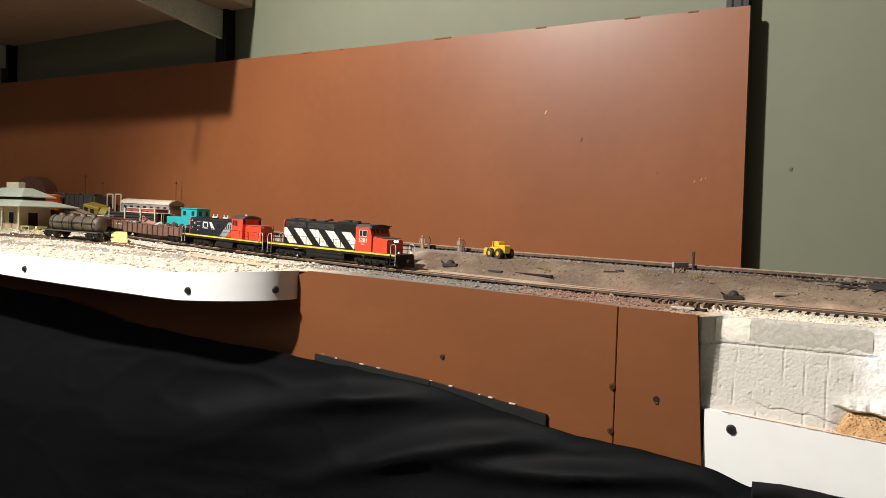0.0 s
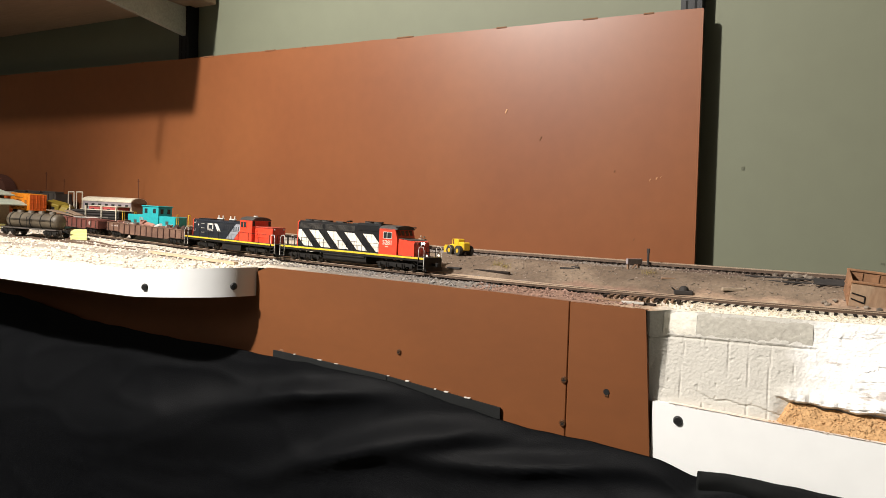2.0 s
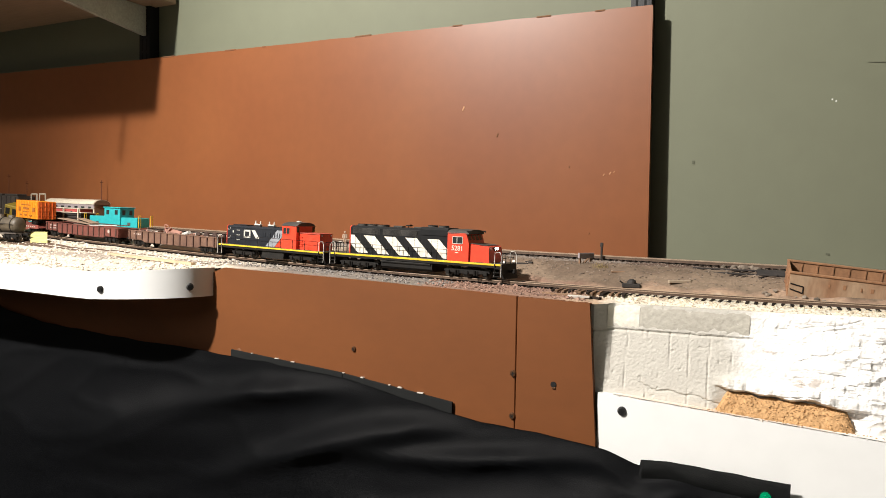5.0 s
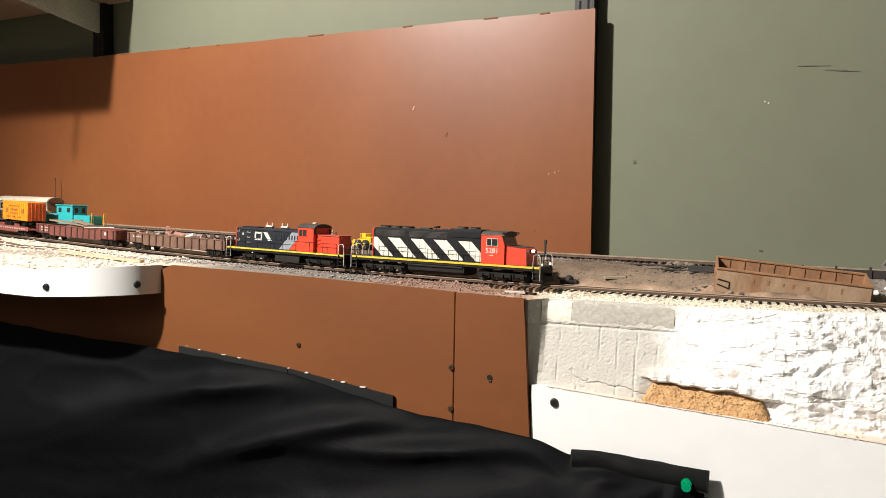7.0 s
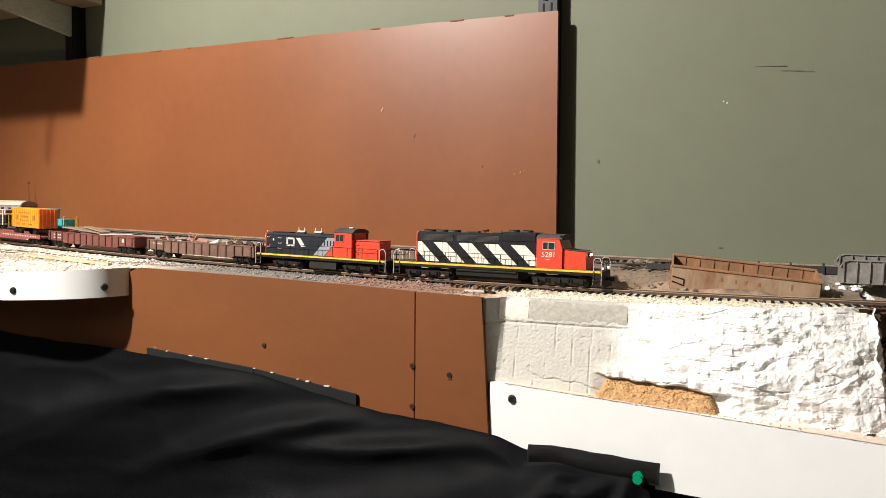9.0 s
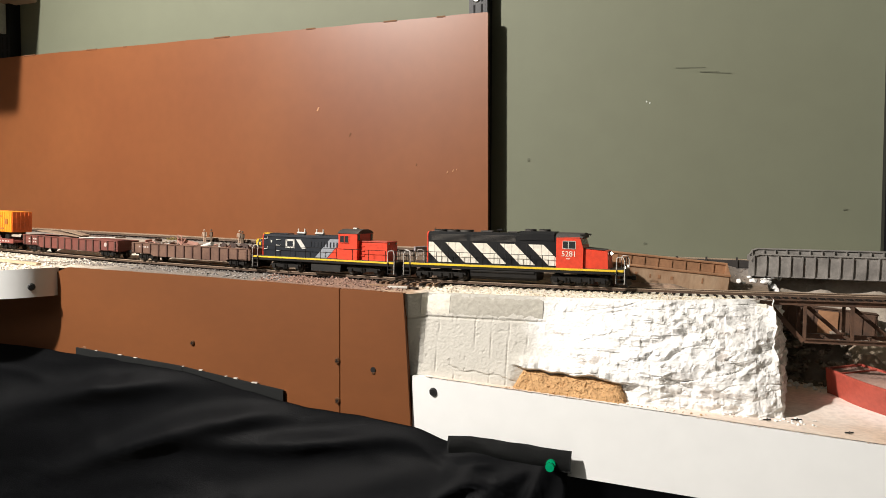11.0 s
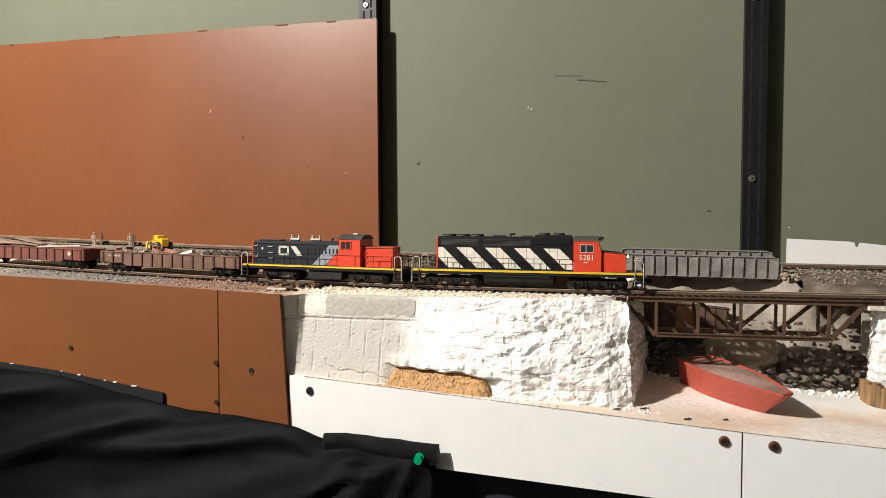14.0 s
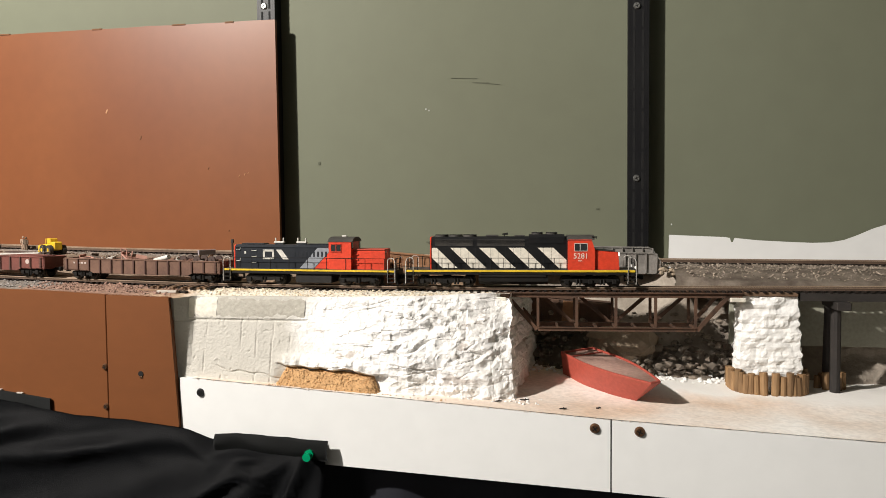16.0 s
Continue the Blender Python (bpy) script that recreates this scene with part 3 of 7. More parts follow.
    sheet(bm, rows)
    part("face", bm, M["plaster"], ob)
    for name, x0, x1, mat, lab in (("cement_cap", 0.081, 0.107, M["pale_cement"], "pale cream cement cap stone"), ("cement_cap", 0.1075, 0.196, M["cement"], "grey cement cap strip")):
        rows = []
        for x in np.linspace(x0, x1, 40):
            r = []
            for v in np.linspace(0, 1, 10):
                e = 0.0006 * noise.noise(Vector((x * 180, v * 9, 2)))
                bulge = 0.0011 * min(1, 4 * min(v + 0.02, 1 - v + 0.02))
                low = 1.0465 + 0.0016 * noise.noise(Vector((x * 60, 1, 0)))
                z = low + (front_z(x) + 0.0012 - low) * v
                k = (z - 0.99) / 0.075
                y = 0.008 * (1 - k) + (front_y(x) - 0.001) * k
                r.append((x, y - bulge - e, z))
            rows.append(r)
        bm = bmesh.new()
        vs = sheet(bm, rows)
        part(name, bm, mat, ob, lab, smooth=True)
    # sand that has run out at the foot
    rng = random.Random(9)
    rows = []
    for x in np.linspace(0.172, 0.276, 170):
        q = (x - 0.172) / 0.104
        h = 0.0165 * smooth(0, 0.12, q) * smooth(0, 0.10, 1 - q) + 0.006 * noise.noise(Vector((x * 70, 3, 0)))
        r = []
        for v in np.linspace(0, 1, 44):
            y = 0.0005 - (x - 0.168) * 0.03 + 0.014 * v + 0.0018 * noise.noise(Vector((x * 110, v * 4, 0))) + 0.0007 * noise.noise(Vector((x * 420, v * 18, 5)))
            z = creek_z(x, 0) - 0.0015 + max(h, 0.001) * math.sin(v * 1.5) + 0.001 * noise.noise(Vector((x * 300, v * 14, 8)))
            r.append((x, y, z))
        rows.append(r)
    bm = bmesh.new()
    sheet(bm, rows)
    grains = bmesh.new()
    for _ in range(520):
        x, y, z = rng.choice(rng.choice(rows)[:34])
        rock(grains, (x, y - 0.0002, z), rng.uniform(0.0003, 0.0009), rng)
    for _ in range(90):
        x = rng.uniform(0.168, 0.34)
        y = -0.001 + rng.uniform(0, 0.004) - (x - 0.168) * 0.03
        rock(grains, (x, y, creek_z(x, 0) + 0.0003), rng.uniform(0.0003, 0.0009), rng)
    tagged(part("sand_grains", grains, M["sand_grain"]), "loose coarse grains on the ochre sand", "sand", kind="stuff")
    tagged(part("sand_pile", bm, M["sand"], smooth=True), "coarse ochre sand heaped at the foot of the embankment", "sand", kind="stuff")


cliff()


def fascias():
    # brown front panels
    for x0, x1, name in ((-1.6, 0.0012, "a"), (0.0022, 0.072, "b")):
        bm = bmesh.new()
        xs = np.linspace(x0, x1, 60)
        rng = random.Random(3)
        top = [(x, lerp(x, [-1.6, -0.39, -0.366, -0.1, 0, 0.072], [1.062, 1.062, 1.0815, 1.0745, 1.0705, 1.0685]) + rng.uniform(-0.0004, 0.0004)) for x in xs]
        if name == "b":
            top[-1] = (0.0685, top[-1][1])
            x1 = 0.083
        prism(bm, [(x0, 0.86), *top, (x1, 0.86)], -0.0008 if name == "b" else 0.0, 0.005)
        bmesh.ops.bevel(bm, geom=[e for e in bm.edges if e.calc_length() > 0.05], offset=0.0006, segments=1, affect="EDGES")
        ob = part("fascia_panel", bm, M["fascia"])
        tagged(ob, "brown hardboard fascia panel screwed to the layout's front", "fascia panel", "brown fascia panels")
        if name == "a":
            screw((-0.175, 0, 1.006), 0.0030, M["bronze"], ob, 30)
            screw((-0.0005, -0.0005, 1.0), 0.0034, M["bronze"], ob, 10)
            screw((-0.0005, -0.0005, 0.961), 0.0034, M["bronze"], ob, 50)
            bm = bmesh.new()
            bmesh.ops.create_cone(bm, cap_ends=True, segments=16, radius1=0.0042, radius2=0.003, depth=0.001)
            d = part("dent", bm, M["edge"], ob, "old screw mark")
            d.matrix_world = pose(-0.327, -0.0001, 0.989, 90, 0, 0)
        else:
            bm = bmesh.new()
            bmesh.ops.create_cone(bm, cap_ends=True, segments=16, radius1=0.0026, radius2=0.0026, depth=0.0012)
            d = part("screw_hole", bm, M["void"], ob, "countersunk hole with a chipped rim")
            d.matrix_world = pose(0.038, -0.0009, 0.9945, 90, 0, 0)
            bm = bmesh.new()
            box(bm, -0.0016, 0.0016, -0.0006, 0.0004, -0.0012, 0.0006, 0.0003)
            part("chip", bm, M["bronze"], ob).matrix_world = pose(0.0385, -0.001, 0.9915)
    # white panels to the creek side
    for x0, x1 in ((0.0772, 0.4795), (0.4807, 1.4)):
        bm = bmesh.new()
        lo = [(x, lerp(x, [0.08, 0.235, 0.488, 1.4], [0.922, 0.918, 0.914, 0.90])) for x in np.linspace(x0, x1, 30)]
        hi = [(x, panel_top(x) + 0.0007 * noise.noise(Vector((x * 160, 0, 0)))) for x in np.linspace(x1, x0, 90)]
        vs = prism(bm, lo + hi, 0, 0.012)
        for v in vs:
            v.co.y += panel_y(v.co.x)
        ob = part("white_panel", bm, M["white"])
        tagged(ob, "white melamine fascia panel with screws below the creek", "fascia panel", "white fascia panels")
        if x0 < 0.3:
            screw((0.099, panel_y(0.099), 0.978), 0.0042, M["dark_screw"], ob, 15)
            screw((0.467, panel_y(0.467), 0.967), 0.0044, M["bronze"], ob, 40)
        else:
            screw((0.503, panel_y(0.503), 0.9665), 0.0044, M["bronze"], ob, 70)
    bm = bmesh.new()
    rng = random.Random(5)
    for _ in range(380):
        x = rng.uniform(0.09, 0.8)
        rock(bm, (x, panel_y(x) + rng.uniform(-0.0003, 0.002), panel_top(x) + rng.uniform(-0.0002, 0.0005)), rng.uniform(0.0002, 0.0007), rng)
    tagged(part("panel_rim", bm, M["bed"]), "crumbly chipped rim of plaster dust along the white panel", "rim", kind="stuff")


fascias()


def curved_apron():
    """White bent strip round the bulge of the layout."""
    path = []
    for x in np.concatenate([np.linspace(-1.02, -0.525, 30), [-0.52 + 0.154 * math.sin(a) for a in np.linspace(0, 1.55, 130)]]):
        path.append((x, front_y(x) - 0.001))
    path.append((-0.3663, 0.0))
    top, bot = [], []
    for x, y in path:
        zt = front_z(x) + 0.001
        top.append((x, y, zt))
        bot.append((x, y, zt - lerp(x, [-1.0, -0.75, -0.46, -0.37], [0.0255, 0.0285, 0.030, 0.032])))
    bm = bmesh.new()
    off = [Vector((0, 0.0025, 0))] * len(path)
    sheet(bm, [top, bot, [tuple(Vector(p) + o) for p, o in zip(bot, off)], [tuple(Vector(p) + o) for p, o in zip(top, off)], top])
    bmesh.ops.remove_doubles(bm, verts=bm.verts, dist=0.0001)
    ob = part("curved_apron", bm, M["white"], smooth=False)
    tagged(ob, "glossy white bent plastic apron along the layout's rounded edge", "apron")
    for x, y, z, f in ((-0.3715, front_y(-0.3715) - 0.001, 1.0605, (0.85, -0.5, 0)), (-0.447, front_y(-0.447) - 0.0008, 1.0575, (0.2, -1, 0)), (-0.72, front_y(-0.72) - 0.0008, 1.066, (0, -1, 0))):
        screw((x, y, z), 0.0042, M["dark_screw"], ob, 25, f)
    bm = bmesh.new()
    box(bm, -1.9, -1.024, -0.104, -0.1, 1.05, 1.094, 0.0008)
    ob = part("white_panel", bm, M["white"])
    tagged(ob, "white melamine panel at the far end of the layout", "fascia panel", "white fascia panels")
    screw((-1.06, -0.105, 1.07), 0.004, M["dark_screw"], ob, 25)


curved_apron()


# ---------------------------------------------------------------- black drape
def drape():
    ob = thing("black_drape", pose(0, 0, 0), "black fabric skirt pinned along the front in loose folds", "drape")

    def top_z(x):
        return lerp(x, [-1.4, -1.0, -0.76, -0.63, -0.34, -0.18, -0.07, -0.03, 0.05, 0.09, 0.115, 0.145, 0.228],
                    [1.03, 1.03, 1.022, 1.003, 0.985, 0.977, 0.958, 0.953, 0.950, 0.944, 0.938, 0.940, 0.938])
    rows = []
    for x in np.arange(-1.5, 0.2301, 0.004):
        r = []
        for k in range(91):
            s = (k / 90) ** 1.35
            drop = s ** 1.15 * 0.6
            out = 0.007 + 0.05 * s + 0.03 * smooth(0, 0.3, s) * (0.5 + 0.5 * math.sin(x * 6 + 1.5 * s + 0.6))
            fold = 0.0
            for cx, cz, ang, w, h in ((-0.25, 0.02, 0.28, 0.030, 0.016), (-0.16, 0.05, 0.42, 0.026, 0.016), (-0.02, 0.03, 0.24, 0.02, 0.012), (0.06, 0.07, 0.5, 0.03, 0.02), (-0.45, 0.10, 0.2, 0.08, 0.012), (0.15, 0.05, 0.7, 0.02, 0.012), (-0.1, 0.12, 0.35, 0.04, 0.02), (0.19, 0.06, 1.2, 0.015, 0.010)):
                dist = (x - cx) * math.sin(ang) - (cz - drop) * math.cos(ang)
                along = (x - cx) * math.cos(ang) + (cz - drop) * math.sin(ang)
                fold += h * math.exp(-(dist / w * 2.2) ** 2) * math.exp(-(along / 0.16) ** 2)
            # creases that run out from the pinned corner, and slack wrinkles
            far = math.hypot(0.216 - x, drop - 0.012)
            theta = math.atan2(drop - 0.012, 0.216 - x)
            ridge = 1 - abs(math.sin(theta * 9 + 1.2 * noise.noise(Vector((theta * 3, far * 8, 2)))))
            fold += 0.007 * ridge ** 2 * smooth(0.015, 0.07, far) * (1 - smooth(0.16, 0.34, far))
            slack = 1 - abs(noise.noise(Vector((x * 5 - drop * 7, drop * 24 + x * 8, 4)))) * 2
            fold += 0.0016 * max(0, slack) ** 3
            fold *= smooth(0.0, 0.08, s)
            y = -out - fold - 0.0012 * noise.noise(Vector((x * 22, s * 9, 0))) * smooth(0, 0.1, s) + min(0, front_y(x)) * smooth(-0.36, -0.5, x) * 0.2
            zt = top_z(x) + 0.002 * noise.noise(Vector((x * 30, 0, 6)))
            r.append((x, y, zt - drop))
        rows.append(r)
    bm = bmesh.new()
    sheet(bm, rows)
    bmesh.ops.solidify(bm, geom=bm.faces[:], thickness=0.0008)
    part("skirt", bm, M["cloth"], ob, smooth=True)
    # folded hem with the pinned end
    rows = []
    for x in np.linspace(0.118, 0.232, 50):
        r = []
        for v in np.linspace(0, 1, 8):
            z = lerp(x, [0.118, 0.14, 0.232], [0.942, 0.9445, 0.943]) - 0.019 * v + 0.0006 * noise.noise(Vector((x * 60, v * 3, 0)))
            r.append((x, panel_y(x) - 0.009 - 0.003 * math.sin(v * 3) - 0.0015 * noise.noise(Vector((x * 40, v * 2, 2))), z))
        rows.append(r)
    bm = bmesh.new()
    sheet(bm, rows)
    bmesh.ops.solidify(bm, geom=bm.faces[:], thickness=0.001)
    part("hem", bm, M["hem"], ob, "folded woven hem", smooth=True)
    # strips along the fascia
    for x0, x1, z0, z1, w in ((-0.336, -0.187, 0.991, 0.981, 0.012), (-0.186, -0.061, 0.9805, 0.9665, 0.013)):
        bm = bmesh.new()
        prism(bm, [(x0, z0), (x1, z1), (x1, z1 - w), (x0, z0 - w)], -0.0035, -0.0012)
        part("hem_strip", bm, M["hem"], ob, "flat black woven edging strip")
    rng = random.Random(2)
    for x in np.arange(-0.33, -0.06, 0.011):
        z = lerp(x, [-0.336, -0.187, -0.061], [0.991, 0.981, 0.9667])
        if rng.random() < 0.4:
            bm = bmesh.new()
            box(bm, x, x + rng.uniform(0.002, 0.007), -0.0032, -0.0010, z - 0.0004, z + rng.uniform(0.0002, 0.0007))
            part("frayed_edge", bm, M["card_white"], ob, "frayed pale glue along the strip")
    # pin
    pin = thing("push_pin", pose(0.215, panel_y(0.215) - 0.012, 0.931), "translucent green push pin holding the black fabric", "push pin")
    bm = bmesh.new()
    rod(bm, (0, 0, 0), (0, -0.0025, 0), 0.0042, 16)
    rod(bm, (0, -0.0025, 0), (0.001, -0.0085, 0), 0.0026, 12)
    rod(bm, (0.001, -0.0085, 0), (0.001, -0.0105, 0), 0.0038, 16)
    part("pin_head", bm, M["pin"], pin, smooth=False)
    # second curtain behind, below the white panels
    bm = bmesh.new()
    rows = []
    for x in np.arange(0.1, 1.4, 0.01):
        rows.append([(x, 0.02 + 0.008 * math.sin(x * 60), z) for z in (0.94, 0.8, 0.5, 0.2)])
    sheet(bm, rows)
    tagged(part("under_curtain", bm, M["navy"], smooth=True), "dark navy curtain hanging under the white panels", "curtain")


M["card_white"] = material("dusty_white_card", (0.55, 0.52, 0.47), 0.8, scale=90)
M["pin"] = material("green_plastic", (0.0, 0.30, 0.13), 0.15, scale=50, coat=0.5)
drape()


# ---------------------------------------------------------------- running track and bridges
def running_track():
    ob = thing("running_track", pose(0, 0, 0), "model railway track with weathered rails and dark ties", "railway track", kind="structure")
    # rails
    for side in (-0.0083, 0.0083):
        rows = []
        for x in np.arange(-1.9, 1.4, 0.01):
            ty, z = track_y(x), rail_z(x)
            rows.append([(x, ty + side - 0.0011, z - 0.0026), (x, ty + side - 0.0003, z - 0.0021), (x, ty + side - 0.0005, z - 0.0005), (x, ty + side + 0.0005, z - 0.0005), (x, ty + side + 0.0003, z - 0.0021), (x, ty + side + 0.0011, z - 0.0026)])
        bm = bmesh.new()
        sheet(bm, rows)
        rail = part("rail", bm, M["rail"], ob, "weathered brown steel rail")
        bm = bmesh.new()
        sheet(bm, [[(r[2][0], r[2][1], r[2][2]), (r[2][0], r[2][1], r[2][2] + 0.0005), (r[3][0], r[3][1], r[3][2] + 0.0005), (r[3][0], r[3][1], r[3][2])] for r in rows])
        part("rail_head", bm, M["rail_head"], rail, "worn bright rail head")
    me = None
    x = -1.1
    count = 0
    rng = random.Random(8)
    while x < 1.0:
        if me is None:
            bm = bmesh.new()
            box(bm, -0.0014, 0.0014, -0.0152, 0.0152, -0.0046, -0.0025, 0.0003)
            me = finish(bm, "tie", M["tie"])
        t = new("tie", me)
        t.parent = ob
        slope = math.degrees(math.atan2(track_y(x + 0.01) - track_y(x - 0.01), 0.02))
        t.matrix_world = pose(x, track_y(x) + rng.uniform(-0.0006, 0.0006), rail_z(x) - 0.0011 * smooth(0.07, 0.09, x) * (1 - smooth(0.36, 0.37, x)), 0, 0, slope + rng.uniform(-2, 2))
        x += 0.0072
    return ob


running_track()


def wall_track():
    ob = thing("wall_track", pose(0, 0, 0), "rusty model railway track along the wall", "railway track", kind="structure")
    def wy(x):
        return lerp(x, [-1.9, -0.4, 0.2, 0.6, 1.4], [0.262, 0.262, 0.255, 0.25, 0.245])
    for side in (-0.0083, 0.0083):
        rows = []
        for x in np.arange(-1.0, 1.4, 0.02):
            y, z = wy(x) + side, back_z(x) + 0.0055
            rows.append([(x, y - 0.0010, z - 0.0034), (x, y - 0.0004, z - 0.0028), (x, y - 0.0005, z - 0.0005), (x, y + 0.0005, z - 0.0005), (x, y + 0.0004, z - 0.0034)])
        bm = bmesh.new()
        sheet(bm, rows)
        rail = part("rail", bm, M["rail"], ob)
        bm = bmesh.new()
        sheet(bm, [[r[2], (r[2][0], r[2][1], r[2][2] + 0.0005), (r[3][0], r[3][1], r[3][2] + 0.0005), r[3]] for r in rows])
        part("rail_head", bm, M["rail_head"], rail)
    bm = bmesh.new()
    for x in np.arange(-1.0, 1.38, 0.0075):
        box(bm, x - 0.0015, x + 0.0015, wy(x) - 0.015, wy(x) + 0.015, back_z(x) + 0.0006, back_z(x) + 0.0022)
    tagged(part("ties", bm, M["tie"], ob), kind="stuff")


wall_track()


def ballast():
    """Loose stones round the tracks."""
    for name, mat, label, zone, count, r0, r1, seed in (
        ("grey_ballast", M["stone_grey"], "grey gravel ballast beside the running track", (-0.42, -0.09, -0.055, 0.035), 1500, 0.0007, 0.0016, 1),
        ("pink_ballast", M["stone_pink"], "pinkish gravel ballast beside the running track", (-0.12, 0.06, -0.06, 0.03), 1300, 0.0007, 0.0017, 2),
        ("pale_ballast", M["stone_pale"], "cream and tan gravel ballast on the embankment", (0.07, 0.37, -0.045, 0.028), 2200, 0.0005, 0.0012, 3),
        ("white_chips", M["stone_white"], "white plaster chips round the siding", (-1.1, -0.38, -0.23, -0.02), 2600, 0.0008, 0.0026, 4),
        ("wall_gravel", M["stone_brown"], "brown and grey gravel by the wall track", (-0.3, 0.38, 0.045, 0.21), 2600, 0.0004, 0.0013, 5),
        ("far_gravel", M["stone_tan"], "grey gravel beside the far track", (0.5, 1.2, 0.03, 0.2), 5200, 0.0006, 0.0015, 6)):
        rng = random.Random(seed)
        bm = bmesh.new()
        verts, faces = [], []
        x0, x1, y0, y1 = zone
        for _ in range(count):
            x = rng.uniform(x0, x1)
            y = track_y(x) + rng.uniform(y0, y1)
            if abs(y - track_y(x)) < 0.0165 and rng.random() < 0.8:
                continue
            if x < 0.37 and y < front_y(x) + 0.002 or y > 0.29:
                continue
            if x > 0.37 and y < lerp(x, [0.36, 0.385, 0.41, 0.53, 0.56, 0.7, 1.4], [0.19, 0.215, 0.24, 0.24, 0.145, 0.14, 0.14]):
                continue
            r = rng.uniform(r0, r1) * (1.6 if rng.random() < 0.04 else 1)
            z = (land(x, y) if x < 0.37 else far_z(x, y)) + r * 0.25
            k = len(verts)
            a0 = rng.uniform(0, 6.28)
            ring = 5
            for i in range(ring):
                a = a0 + i * 2 * math.pi / ring
                q = r * rng.uniform(0.75, 1.25)
                verts.append((x + q * math.cos(a), y + q * math.sin(a), z + rng.uniform(-0.3, 0.3) * r))
            verts.append((x + rng.uniform(-0.4, 0.4) * r, y + rng.uniform(-0.4, 0.4) * r, z + r * rng.uniform(0.6, 1.0)))
            verts.append((x, y, z - r))
            for i in range(ring):
                j = (i + 1) % ring
                faces.append((k + i, k + j, k + ring))
                faces.append((k + j, k + i, k + ring + 1))
        bm.free()
        me = bpy.data.meshes.new(name)
        me.from_pydata(verts, [], faces)
        me.materials.append(mat)
        tagged(new(name, me), label, "gravel", kind="stuff")


M["stone_grey"] = material("grey_stone", (0.22, 0.20, 0.185), 0.9, scale=400, vary=0.5, island=True)
M["stone_pink"] = material("pink_stone", (0.27, 0.165, 0.125), 0.9, scale=400, vary=0.45, island=True)
M["stone_pale"] = material("pale_stone", (0.66, 0.57, 0.43), 0.9, scale=400, vary=0.35, island=True)
M["stone_white"] = material("white_stone", (0.66, 0.60, 0.51), 0.9, scale=400, vary=0.38, island=True)
M["stone_brown"] = material("brown_stone", (0.24, 0.19, 0.15), 0.9, scale=400, vary=0.45, island=True)
M["stone_tan"] = material("tan_stone", (0.36, 0.30, 0.24), 0.9, scale=400, vary=0.4, island=True)
ballast()


# ---------------------------------------------------------------- the train
M["loco_black"] = material("loco_black", (0.007, 0.0075, 0.0085), 0.42, scale=60, second=(0.016, 0.015, 0.014), amount=0.5, spec=0.35)
M["loco_blue"] = material("blue_black", (0.010, 0.013, 0.019), 0.45, scale=60, second=(0.02, 0.022, 0.026), amount=0.5, spec=0.4)
M["loco_red"] = material("loco_red", (0.66, 0.055, 0.022), 0.42, scale=70, second=(0.52, 0.05, 0.024))
M["loco_white"] = material("loco_white", (0.74, 0.70, 0.60), 0.5, scale=70, second=(0.58, 0.53, 0.44))
M["loco_grey"] = material("loco_grey", (0.26, 0.28, 0.31), 0.45, scale=70)
M["yellow"] = material("yellow_stripe", (0.72, 0.50, 0.03), 0.45, scale=70)
M["roof"] = material("dusty_roof", (0.03, 0.028, 0.026), 0.7, scale=80, second=(0.07, 0.062, 0.052), amount=0.8)
M["truck"] = material("truck_frame", (0.007, 0.0065, 0.006), 0.6, scale=90, second=(0.018, 0.015, 0.012), spec=0.25)
M["wheel"] = material("wheel_steel", (0.07, 0.06, 0.05), 0.45, 0.7, scale=80)
M["glass"] = material("smoked_window", (0.03, 0.035, 0.035), 0.08, scale=20)
M["bright"] = material("white_handrail", (0.62, 0.60, 0.55), 0.45, scale=90)
M["light"] = material("headlight_lens", (1.0, 0.95, 0.82), 0.2, glow=9)
M["dim"] = material("lamp_lens", (0.9, 0.85, 0.75), 0.2, glow=1.0)


def text(name, body, size, m, mat, parent):
    cu = bpy.data.curves.new(name, "FONT")
    cu.body, cu.size, cu.extrude = body, size, 0.00012
    cu.align_x = "CENTER"
    cu.materials.append(mat)
    ob = new(name, cu)
    ob.parent = parent
    ob.matrix_local = m
    return ob


def wheelset(parent, u, r=0.0056):
    # one turned piece: tread, flange and axle
    half = [(0.0096, 0.0), (0.0096, 0.42), (0.0090, 0.48), (0.0091, 0.86), (0.0095, 0.9), (0.0094, 0.98), (0.0071, 1.0), (0.0069, 1.12), (0.0064, 1.12), (0.0062, 0.9), (0.0062, 0.2)]
    prof = [(-y, k) for y, k in half] + [(y, k) for y, k in reversed(half)]
    bm = bmesh.new()
    sheet(bm, [[(r * k * math.cos(a), y, r * k * math.sin(a)) for a in np.linspace(0, 2 * math.pi, 19)] for y, k in prof])
    bmesh.ops.remove_doubles(bm, verts=bm.verts, dist=1e-7)
    ob = part("wheelset", bm, M["wheel"], parent)
    ob.matrix_local = pose(u, 0, r)
    return ob


SPIN = []


